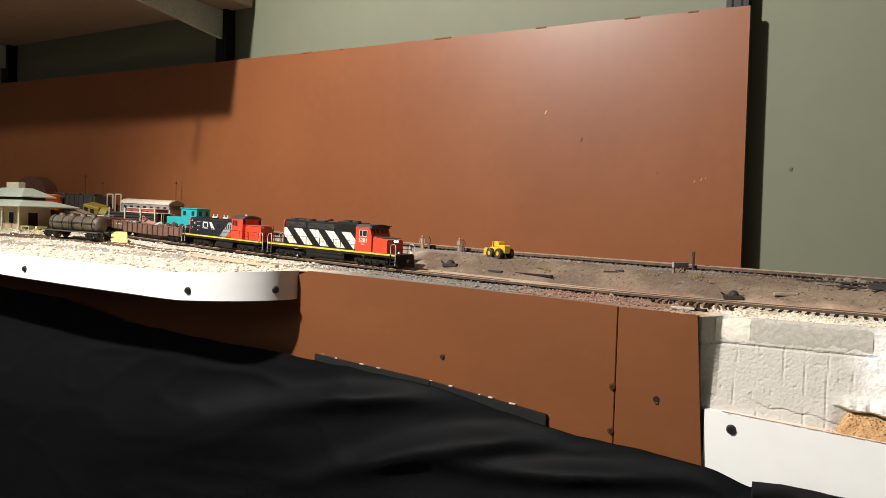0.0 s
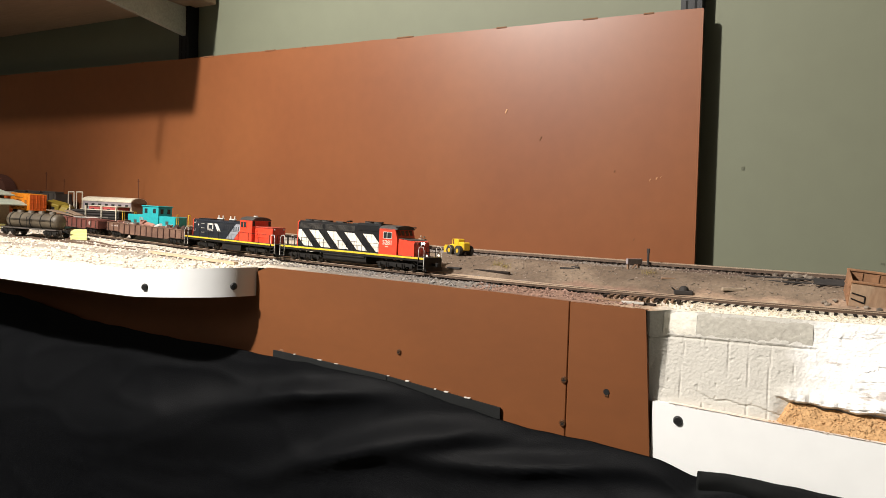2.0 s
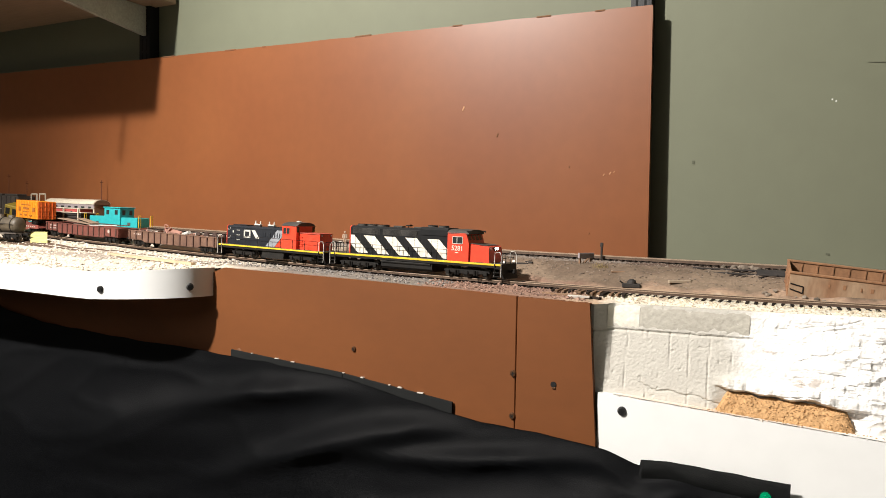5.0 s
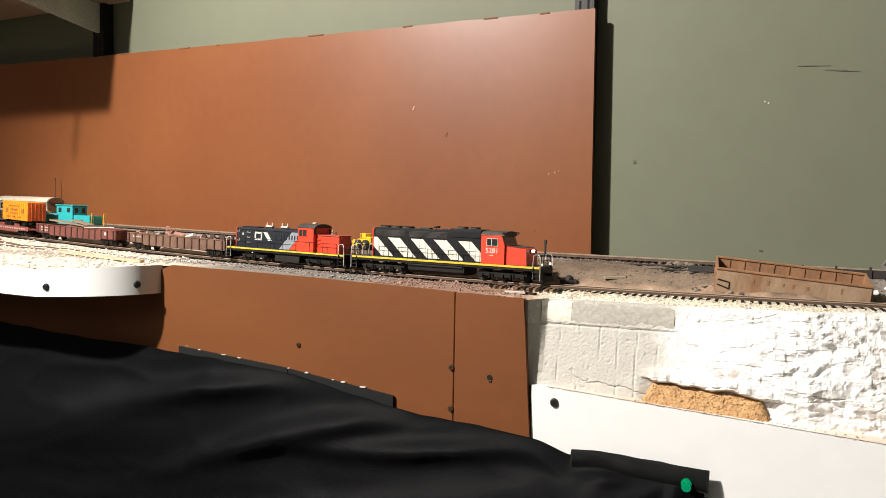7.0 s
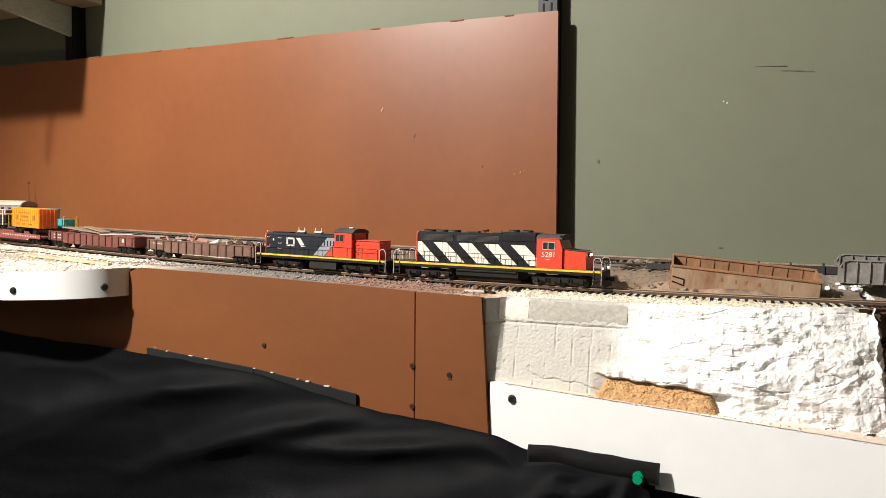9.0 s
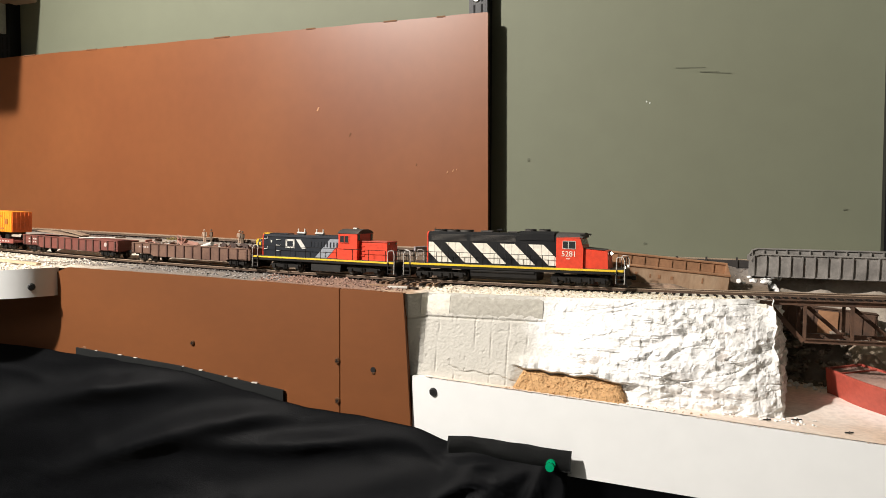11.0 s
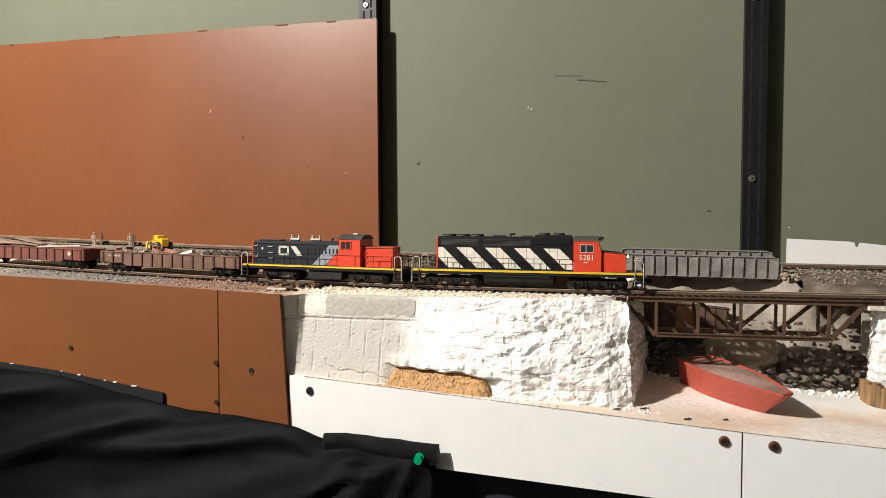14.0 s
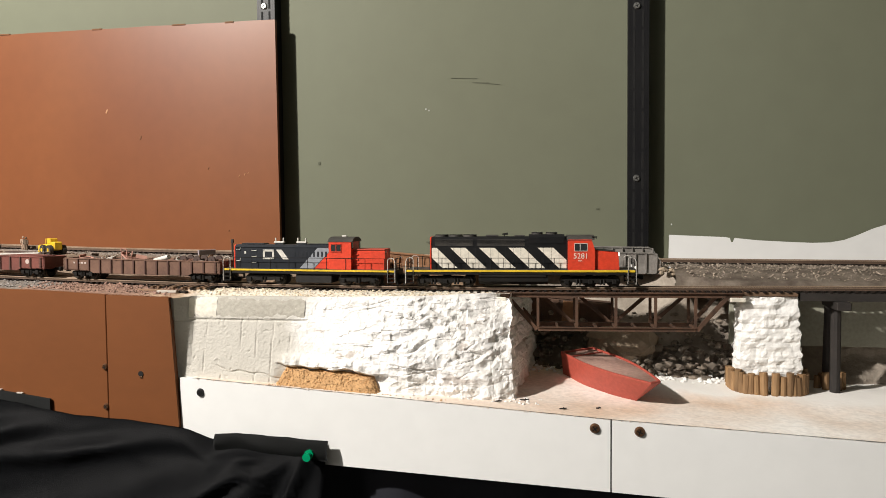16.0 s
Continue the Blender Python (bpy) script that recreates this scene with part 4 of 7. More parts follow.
def truck(parent, u, axles, base, frame_h=0.0062):
    """A bogie: side frames with springs and journal boxes, and its wheels."""
    ob = new("truck")
    ob.parent = parent
    ob.empty_display_size = 0.01
    ob.matrix_local = pose(u, 0, 0)
    half = base / 2
    for s in (-1, 1):
        bm = bmesh.new()
        y0, y1 = sorted((s * 0.0108, s * 0.0128))
        prism(bm, [(-half - 0.005, 0.0065), (-half - 0.004, 0.0085), (-half * 0.4, 0.0095), (half * 0.4, 0.0095), (half + 0.004, 0.0085), (half + 0.005, 0.0065), (half * 0.5, 0.0045), (-half * 0.5, 0.0045)], y0, y1)
        for a in axles:
            box(bm, a - 0.0022, a + 0.0022, min(s * 0.0122, s * 0.0142), max(s * 0.0122, s * 0.0142), 0.0035, 0.0078, 0.0004)
        for a, b in zip(axles, axles[1:]):
            c = (a + b) / 2
            for d in (-0.0015, 0.0015):
                rod(bm, (c + d, s * 0.0132, 0.003), (c + d, s * 0.0132, 0.008), 0.0011, 6)
        part("side_frame", bm, M["truck"], ob)
    bm = bmesh.new()
    box(bm, -0.004, 0.004, -0.011, 0.011, 0.005, 0.0105)
    part("bolster", bm, M["truck"], ob)
    for a in axles:
        SPIN.append(wheelset(ob, a))
    return ob


def coupler(parent, u, s):
    bm = bmesh.new()
    box(bm, min(u, u + s * 0.007), max(u, u + s * 0.007), -0.0014, 0.0014, 0.0082, 0.0108, 0.0004)
    box(bm, min(u + s * 0.0055, u + s * 0.0095), max(u + s * 0.0055, u + s * 0.0095), -0.0028, 0.0024, 0.0072, 0.0118, 0.0008)
    return part("coupler", bm, M["truck"], parent, "dark knuckle coupler")


def handrails(parent, u0, u1, n, z0, z1, y, mat):
    for s in (-1, 1):
        rail = bmesh.new()
        rod(rail, (u0, s * y, z1), (u1, s * y, z1), 0.00028, 5)
        top = part("handrail", rail, mat, parent)
        for u in np.linspace(u0, u1, n):
            bm = bmesh.new()
            rod(bm, (u, s * y, z0), (u, s * y, z1), 0.00036, 5)
            part("stanchion", bm, mat, top)


def end_steps(parent, u, s, sill):
    """Steps, grab irons and end railing at one end of an engine."""
    for side in (-1, 1):
        bm = bmesh.new()
        for z in (0.0045, 0.0085, 0.0125):
            box(bm, min(u, u - s * 0.006), max(u, u - s * 0.006), side * 0.0165 - 0.0018, side * 0.0165 + 0.0012, z - 0.0004, z + 0.0004)
        box(bm, u - s * 0.0064 - 0.0003, u - s * 0.0064 + 0.0003, side * 0.0165 - 0.002, side * 0.0165 + 0.0014, 0.0035, sill)
        part("steps", bm, M["truck"], parent)
        bm = bmesh.new()
        bars(bm, [(u + s * 0.0008, side * 0.0178, 0.004), (u + s * 0.0008, side * 0.0178, sill + 0.008), (u - s * 0.0008, side * 0.0172, sill + 0.0115), (u - s * 0.0022, side * 0.0165, sill + 0.0118)], 0.00032)
        bars(bm, [(u - s * 0.0068, side * 0.0178, 0.0045), (u - s * 0.0066, side * 0.0176, sill + 0.0105), (u - s * 0.0052, side * 0.017, sill + 0.0118), (u - s * 0.0022, side * 0.0165, sill + 0.0118)], 0.00032)
        part("grab_iron", bm, M["bright"], parent, "white bent grab iron by the steps")
    bm = bmesh.new()
    for y in (-0.013, -0.006, 0.006, 0.013):
        rod(bm, (u, y, sill), (u, y, sill + 0.0115), 0.0004, 5)
    rod(bm, (u, -0.013, sill + 0.0112), (u, 0.013, sill + 0.0112), 0.00035, 5)
    rod(bm, (u, -0.013, sill + 0.006), (u, 0.013, sill + 0.006), 0.00035, 5)
    part("end_railing", bm, M["truck"], parent)
    bm = bmesh.new()
    prism(bm, [(u, sill), (u + s * 0.0012, sill), (u + s * 0.0018, 0.007), (u + s * 0.004, 0.0022), (u + s * 0.003, 0.0022), (u, 0.006)], -0.0165, 0.0165)
    part("pilot", bm, M["truck"], parent, "black snow plough pilot")


def fan(parent, u, z, r=0.0068):
    bm = bmesh.new()
    rod(bm, (u, 0, z), (u, 0, z + 0.0016), r, 20)
    f = part("roof_fan", bm, M["roof"], parent)
    bm = bmesh.new()
    for k in range(6):
        a = k * math.pi / 6
        rod(bm, (u - r * math.cos(a), -r * math.sin(a), z + 0.0018), (u + r * math.cos(a), r * math.sin(a), z + 0.0018), 0.00022, 4)
    part("fan_grille", bm, M["loco_black"], f)


def striped_engine():
    ob = thing("striped_engine", pose(0, 0, 0), "black model diesel engine with slanted white stripes and a red cab", "locomotive", "train")
    sill = 0.0172
    bm = bmesh.new()
    box(bm, -0.111, 0.108, -0.0172, 0.0172, 0.0125, sill - 0.0022, 0.0005)
    part("frame", bm, M["truck"], ob)
    bm = bmesh.new()
    box(bm, -0.111, 0.108, -0.0176, 0.0176, sill - 0.0020, sill, 0.0002)
    part("walkway", bm, M["yellow"], ob, "yellow edged walkway")
    bm = bmesh.new()
    box(bm, -0.1105, 0.1075, -0.0171, 0.0171, sill + 0.0001, sill + 0.0004)
    part("walkway_deck", bm, M["roof"], ob)
    # long hood
    hy, top = 0.0118, 0.0492
    bm = bmesh.new()
    prism(bm, [(-hy, sill), (-hy, top - 0.0025), (-hy + 0.0025, top), (hy - 0.0025, top), (hy, top - 0.0025), (hy, sill)], -0.0868, 0.045, "x")
    hood = part("hood", bm, M["loco_black"], ob)
    bm = bmesh.new()
    prism(bm, [(-hy, sill), (-hy, top - 0.0025), (-hy + 0.0025, top), (hy - 0.0025, top), (hy, top - 0.0025), (hy, sill)], -0.0885, -0.0872, "x")
    part("hood_end", bm, M["loco_red"], hood, "red end of the hood")
    for s in (-1, 1):
        for k in range(-1, 5):
            u0 = -0.0685 + 0.0283 * k
            lo, hi, w, lean = sill + 0.0015, 0.0385, 0.0150, 0.0205
            poly = [(u0, hi), (u0 + w, hi), (u0 + w + lean, lo), (u0 + lean, lo)]
            def trim(pts, lim, keep):
                res = []
                for p, q in zip(pts, pts[1:] + pts[:1]):
                    pin, qin = keep(p[0]), keep(q[0])
                    if pin:
                        res.append(p)
                    if pin != qin:
                        t = (lim - p[0]) / (q[0] - p[0])
                        res.append((lim, p[1] + t * (q[1] - p[1])))
                return res
            out = trim(poly, -0.0866, lambda v: v >= -0.0866)
            if len(out) > 2:
                out = trim(out, 0.0446, lambda v: v <= 0.0446)
            if len(out) > 2:
                bm = bmesh.new()
                prism(bm, out, min(s * hy, s * (hy + 0.0002)), max(s * hy, s * (hy + 0.0002)))
                part("stripe", bm, M["loco_white"], hood, "slanted off-white stripe")
        # door and louvre lines
        for u in np.arange(-0.08, 0.043, 0.0073):
            bm = bmesh.new()
            box(bm, u - 0.0001, u + 0.0001, min(s * hy, s * (hy + 0.0003)), max(s * hy, s * (hy + 0.0003)), sill + 0.001, 0.0385)
            part("door_seam", bm, M["seam"], hood)
        for u0, u1 in ((-0.0835, -0.046), (-0.042, 0.004)):
            bm = bmesh.new()
            for z in np.arange(0.0405, 0.0462, 0.0011):
                box(bm, u0, u1, min(s * hy, s * (hy + 0.0004)), max(s * hy, s * (hy + 0.0004)), z, z + 0.0005)
            part("grille", bm, M["roof"], hood, "dusty radiator grille")
    bm = bmesh.new()
    prism(bm, [(-0.0125, 0.0425), (-0.0125, 0.0485), (-0.010, 0.0512), (0.010, 0.0512), (0.0125, 0.0485), (0.0125, 0.0425)], 0.008, 0.042, "x")
    part("blister", bm, M["loco_black"], hood, "raised brake housing on the hood")
    for u in (-0.078, -0.064, -0.050):
        fan(hood, u, top)
    for u in (0.016, 0.030):
        fan(hood, u, 0.0512, 0.0055)
    bm = bmesh.new()
    box(bm, -0.034, -0.022, -0.0035, 0.0035, top, top + 0.0016, 0.0003)
    box(bm, -0.006, 0.004, -0.005, 0.005, top, top + 0.0012, 0.0003)
    part("exhaust", bm, M["roof"], hood)
    bm = bmesh.new()
    for y in (-0.0018, 0, 0.0018):
        rod(bm, (-0.018, y, top + 0.0022), (-0.0125, y, top + 0.0026), 0.0006, 6, 0.0011)
    rod(bm, (-0.016, 0, top), (-0.016, 0, top + 0.002), 0.0005, 5)
    part("horn", bm, M["truck"], hood)
    # cab and nose
    cy = 0.0173
    cab = new("cab")
    cab.parent = ob
    cab.empty_display_size = 0.01
    bm = bmesh.new()
    prism(bm, [(0.045, sill), (0.045, 0.0465), (0.0672, 0.0465), (0.0705, 0.0362), (0.0705, sill)], -cy, cy)
    part("cab_body", bm, M["loco_red"], cab, "bright red cab")
    bm = bmesh.new()
    prism(bm, [(-cy - 0.0003, 0.0458), (-cy + 0.003, 0.0492), (-0.005, 0.0505), (0.005, 0.0505), (cy - 0.003, 0.0492), (cy + 0.0003, 0.0458)], 0.0445, 0.0700, "x")
    part("cab_roof", bm, M["roof"], cab, "dusty dark grey cab roof")
    bm = bmesh.new()
    prism(bm, [(0.0706, sill), (0.0706, 0.0362), (0.0905, 0.0346), (0.0925, 0.0335), (0.0935, sill)], -0.0150, 0.0150)
    bmesh.ops.bevel(bm, geom=[e for e in bm.edges if abs(e.verts[0].co.y - e.verts[1].co.y) < 1e-6 and e.verts[0].co.z > 0.03 and e.verts[1].co.z > 0.03], offset=0.0012, segments=2, affect="EDGES")
    part("nose", bm, M["loco_red"], cab, "red wide nose")
    bm = bmesh.new()
    prism(bm, [(0.0707, 0.0363), (0.0707, 0.0367), (0.0895, 0.0352), (0.0895, 0.0348)], -0.0145, 0.0145)
    part("nose_top", bm, M["roof"], cab, "black anti-glare nose top")
    for s in (-1, 1):
        for u0, u1 in ((0.0515, 0.0562), (0.0568, 0.0630)):
            bm = bmesh.new()
            box(bm, u0, u1, min(s * cy, s * (cy + 0.0002)), max(s * cy, s * (cy + 0.0002)), 0.0358, 0.0425, 0.0001)
            w = part("side_window", bm, M["glass"], cab, "dark side window")
            bm = bmesh.new()
            for a, b, c, d in ((u0 - 0.0004, u1 + 0.0004, 0.0425, 0.0430), (u0 - 0.0004, u1 + 0.0004, 0.0353, 0.0358), (u0 - 0.0004, u0, 0.0353, 0.043), (u1, u1 + 0.0004, 0.0353, 0.043)):
                box(bm, a, b, min(s * cy, s * (cy + 0.0004)), max(s * cy, s * (cy + 0.0004)), c, d)
            part("window_frame", bm, M["bright"], w)
        text("road_number", "5281", 0.0072, pose(0.0572, s * (cy + 0.0002), 0.0284, 90, 0, 0 if s < 0 else 180), M["loco_white"], cab)
        bm = bmesh.new()
        box(bm, 0.0545, 0.0585, min(s * cy, s * (cy + 0.0002)), max(s * cy, s * (cy + 0.0002)), 0.0258, 0.0265)
        part("small_marking", bm, M["loco_white"], cab)
        bm = bmesh.new()
        rod(bm, (0.0715, s * 0.0165, 0.047), (0.0715, s * 0.0165, 0.0495), 0.0004, 5)
        rod(bm, (0.0675, s * 0.0165, 0.0488), (0.0722, s * 0.0165, 0.0488), 0.0007, 5)
        part("mirror", bm, M["truck"], cab)
    for y in (-0.0115, -0.004, 0.004, 0.0115):
        bm = bmesh.new()
        vs = box(bm, -0.0002, 0.0002, -0.0028, 0.0028, -0.0028, 0.0028, 0.0001)
        w = part("front_window", bm, M["glass"], cab, "dark windscreen pane")
        w.matrix_local = pose(0.0685, y, 0.0423, 0, -17.8, 0)
    # lamps in the nose
    for y in (-0.0022, 0.0022):
        bm = bmesh.new()
        rod(bm, (0.0915, y, 0.0318), (0.0940, y, 0.0318), 0.0021, 14)
        h = part("headlight", bm, M["truck"], cab, "lit white headlight")
        bm = bmesh.new()
        bmesh.ops.create_uvsphere(bm, u_segments=10, v_segments=6, radius=0.0014, matrix=Matrix.Translation((0.0940, y, 0.0318)))
        part("lens", bm, M["light"], h)
    for y in (-0.012, 0.012):
        bm = bmesh.new()
        rod(bm, (0.1076, y, 0.0195), (0.1092, y, 0.0195), 0.0012, 10)
        part("ditch_light", bm, M["dim"], ob)
    # below the walkway
    bm = bmesh.new()
    prism(bm, [(-0.0155, 0.012), (-0.0155, 0.006), (-0.012, 0.0032), (0.012, 0.0032), (0.0155, 0.006), (0.0155, 0.012)], -0.0405, 0.026, "x")
    part("fuel_tank", bm, M["truck"], ob, "long black fuel tank")
    for s in (-1, 1):
        bm = bmesh.new()
        rod(bm, (-0.040, s * 0.0152, 0.0112), (0.024, s * 0.0152, 0.0112), 0.0016, 10)
        part("air_reservoir", bm, M["truck"], ob, "dark air pipe above the tank")
    truck(ob, -0.0735, (-0.0225, 0.0, 0.0225), 0.045)
    truck(ob, 0.0665, (-0.0225, 0.0, 0.0225), 0.045)
    handrails(ob, -0.100, 0.044, 13, sill, sill + 0.0115, 0.0170, M["truck"])
    end_steps(ob, 0.108, 1, sill)
    end_steps(ob, -0.111, -1, sill)
    coupler(ob, 0.108, 1)
    coupler(ob, -0.111, -1)
    return ob


M["seam"] = material("panel_seam", (0.03, 0.03, 0.03), 0.8)


def switch_engine():
    ob = thing("switch_engine", pose(0, 0, 0), "dark blue model diesel engine with grey stripe and red cab", "locomotive", "train")
    sill = 0.0162
    bm = bmesh.new()
    box(bm, -0.094, 0.084, -0.0168, 0.0168, 0.0115, sill - 0.002, 0.0005)
    part("frame", bm, M["truck"], ob)
    bm = bmesh.new()
    box(bm, -0.094, 0.084, -0.0172, 0.0172, sill - 0.0018, sill, 0.0002)
    part("walkway", bm, M["yellow"], ob, "yellow edged walkway")
    bm = bmesh.new()
    box(bm, -0.0935, 0.0835, -0.0167, 0.0167, sill + 0.0001, sill + 0.0004)
    part("walkway_deck", bm, M["roof"], ob)
    hy, top = 0.0112, 0.0405

    def profile(t):
        return [(-hy, sill), (-hy, t - 0.002), (-hy + 0.002, t), (hy - 0.002, t), (hy, t - 0.002), (hy, sill)]
    bm = bmesh.new()
    prism(bm, profile(top), -0.0845, 0.0165, "x")
    hood = part("hood", bm, M["loco_blue"], ob, "dark blue-black engine hood")
    bm = bmesh.new()
    prism(bm, profile(top), -0.0858, -0.0847, "x")
    part("hood_end", bm, M["loco_red"], hood, "red end of the hood")
    lo = sill + 0.0008
    for s in (-1, 1):
        a, b = min(s * hy, s * (hy + 0.0002)), max(s * hy, s * (hy + 0.0002))
        bm = bmesh.new()
        prism(bm, [(0.004, 0.0382), (0.0163, 0.0382), (0.0163, 0.0345), (-0.0005, lo), (-0.0155, lo)], a, b)
        part("grey_stripe", bm, M["loco_grey"], hood, "slanted grey stripe")
        bm = bmesh.new()
        prism(bm, [(0.0163, 0.034), (0.0163, lo), (0.0003, lo)], a, b)
        part("red_wedge", bm, M["loco_red"], hood, "red wedge before the cab")
        # white line emblem on the hood
        bm = bmesh.new()
        e0, e1 = sorted((s * hy, s * (hy + 0.00035)))
        for x0, x1, z0, z1 in ((-0.0545, -0.0425, 0.0336, 0.0357), (-0.0545, -0.0523, 0.0258, 0.0357), (-0.0545, -0.0425, 0.0258, 0.0279), (-0.0446, -0.0425, 0.0258, 0.0357)):
            box(bm, x0, x1, e0, e1, z0, z1, 0.0001)
        prism(bm, [(-0.0405, 0.0357), (-0.0345, 0.0357), (-0.0270, 0.0258), (-0.0330, 0.0258)], e0, e1)
        part("emblem", bm, M["bright"], hood, "plain white emblem of bars")
        for u in np.arange(-0.022, 0.014, 0.0042):
            bm = bmesh.new()
            box(bm, u, u + 0.0017, min(s * hy, s * (hy + 0.0004)), max(s * hy, s * (hy + 0.0004)), 0.0285, 0.034)
            part("louvre", bm, M["loco_blue"], hood)
        bm = bmesh.new()
        box(bm, -0.084, 0.016, min(s * hy, s * (hy + 0.0005)), max(s * hy, s * (hy + 0.0005)), 0.0378, 0.0384)
        part("rain_strip", bm, M["loco_blue"], hood)
        bm = bmesh.new()
        for z in (0.0225, 0.0285, 0.0345):
            bars(bm, [(-0.0665, s * hy, z + 0.0006), (-0.0665, s * (hy + 0.0008), z), (-0.0615, s * (hy + 0.0008), z), (-0.0615, s * hy, z + 0.0006)], 0.0003, 4)
        for z in (0.024, 0.035):
            bars(bm, [(-0.083, s * hy, z + 0.0006), (-0.083, s * (hy + 0.0008), z), (-0.079, s * (hy + 0.0008), z), (-0.079, s * hy, z + 0.003)], 0.0003, 4)
        part("grab_iron", bm, M["bright"], hood, "white grab irons")
        bm = bmesh.new()
        box(bm, -0.0745, -0.0728, min(s * hy, s * (hy + 0.0003)), max(s * hy, s * (hy + 0.0003)), 0.0312, 0.0338)
        part("marker", bm, M["bright"], hood)
    bm = bmesh.new()
    box(bm, -0.080, -0.055, -0.006, 0.006, top, top + 0.0012, 0.0004)
    part("roof_hatch", bm, M["loco_blue"], hood)
    bm = bmesh.new()
    box(bm, -0.012, 0.012, -0.004, 0.004, top, top + 0.001, 0.0003)
    part("roof_hatch", bm, M["loco_blue"], hood)
    # exhaust stacks with white tops
    for u in (-0.041, -0.017):
        bm = bmesh.new()
        box(bm, u - 0.0045, u + 0.0045, -0.002, 0.002, top, top + 0.0012)
        st = part("stack_base", bm, M["loco_blue"], hood)
        bm = bmesh.new()
        box(bm, u - 0.0055, u + 0.0055, -0.0022, 0.0022, top + 0.0012, top + 0.0032, 0.0005)
        for d in (-0.0042, 0.0042):
            rod(bm, (u + d, 0, top + 0.003), (u + d, 0, top + 0.0068), 0.0008, 8)
        part("exhaust_stack", bm, M["bright"], st, "white twin exhaust stack")
    # cab
    cy = 0.0165
    cab = new("cab")
    cab.parent = ob
    cab.empty_display_size = 0.01
    bm = bmesh.new()
    box(bm, 0.0168, 0.0402, -cy, cy, sill, 0.0448, 0.0004)
    part("cab_body", bm, M["loco_red"], cab, "orange-red cab")
    bm = bmesh.new()
    prism(bm, [(-cy - 0.0006, 0.0442), (-cy * 0.75, 0.0472), (-0.005, 0.0488), (0.005, 0.0488), (cy * 0.75, 0.0472), (cy + 0.0006, 0.0442)], 0.0158, 0.0412, "x")
    part("cab_roof", bm, M["roof"], cab, "dark arched cab roof")
    bm = bmesh.new()
    box(bm, 0.026, 0.031, -0.002, 0.002, 0.0486, 0.0502, 0.0004)
    part("roof_horn", bm, M["bright"], cab)
    for s in (-1, 1):
        bm = bmesh.new()
        box(bm, 0.0195, 0.0295, min(s * cy, s * (cy + 0.0002)), max(s * cy, s * (cy + 0.0002)), 0.0345, 0.0418, 0.0001)
        w = part("side_window", bm, M["glass"], cab, "sliding side window")
        bm = bmesh.new()
        for a, b, c, d in ((0.0188, 0.0302, 0.0416, 0.0422), (0.0188, 0.0302, 0.034, 0.0346), (0.0188, 0.0194, 0.034, 0.0422), (0.0296, 0.0302, 0.034, 0.0422), (0.0242, 0.0248, 0.034, 0.0422)):
            box(bm, a, b, min(s * cy, s * (cy + 0.0005)), max(s * cy, s * (cy + 0.0005)), c, d)
        part("window_frame", bm, M["loco_red"], w)
    for y in (-0.0135, 0.0135):
        for u in (0.0403, 0.0166):
            bm = bmesh.new()
            box(bm, u - 0.0002, u + 0.0002, y - 0.002, y + 0.002, 0.037, 0.0435)
            part("end_window", bm, M["glass"], cab)
    # short hood
    bm = bmesh.new()
    prism(bm, profile(0.0365), 0.0403, 0.0730, "x")
    part("short_hood", bm, M["loco_red"], ob, "orange-red short hood")
    bm = bmesh.new()
    box(bm, 0.0406, 0.0733, -hy - 0.0003, hy + 0.0003, 0.0355, 0.037, 0.0004)
    part("short_hood_top", bm, M["dark_red"], ob)
    for s in (-1, 1):
        bm = bmesh.new()
        for z in (0.021, 0.026, 0.031):
            box(bm, 0.0415, 0.046, min(s * hy, s * (hy + 0.0009)), max(s * hy, s * (hy + 0.0009)), z, z + 0.0009)
        part("ladder_step", bm, M["loco_red"], ob)
        bm = bmesh.new()
        rod(bm, (0.0712, s * 0.008, 0.0345), (0.0740, s * 0.008, 0.0345), 0.001, 8)
        part("number_lamp", bm, M["bright"], ob)
    bm = bmesh.new()
    prism(bm, [(-0.0145, 0.0112), (-0.0155, 0.003), (0.0155, 0.003), (0.0145, 0.0112)], -0.018, 0.019, "x")
    part("fuel_tank", bm, M["truck"], ob, "black fuel tank")
    truck(ob, -0.053, (-0.0155, 0.0155), 0.031)
    truck(ob, 0.046, (-0.0155, 0.0155), 0.031)
    handrails(ob, -0.084, 0.074, 9, sill, sill + 0.0115, 0.0166, M["truck"])
    end_steps(ob, 0.084, 1, sill)
    end_steps(ob, -0.094, -1, sill)
    coupler(ob, 0.084, 1)
    coupler(ob, -0.094, -1)
    return ob


# Darker, duller red than the sides of the short hood.
M["dark_red"] = material("dark_red_paint", (0.42, 0.06, 0.035), 0.6, scale=90)


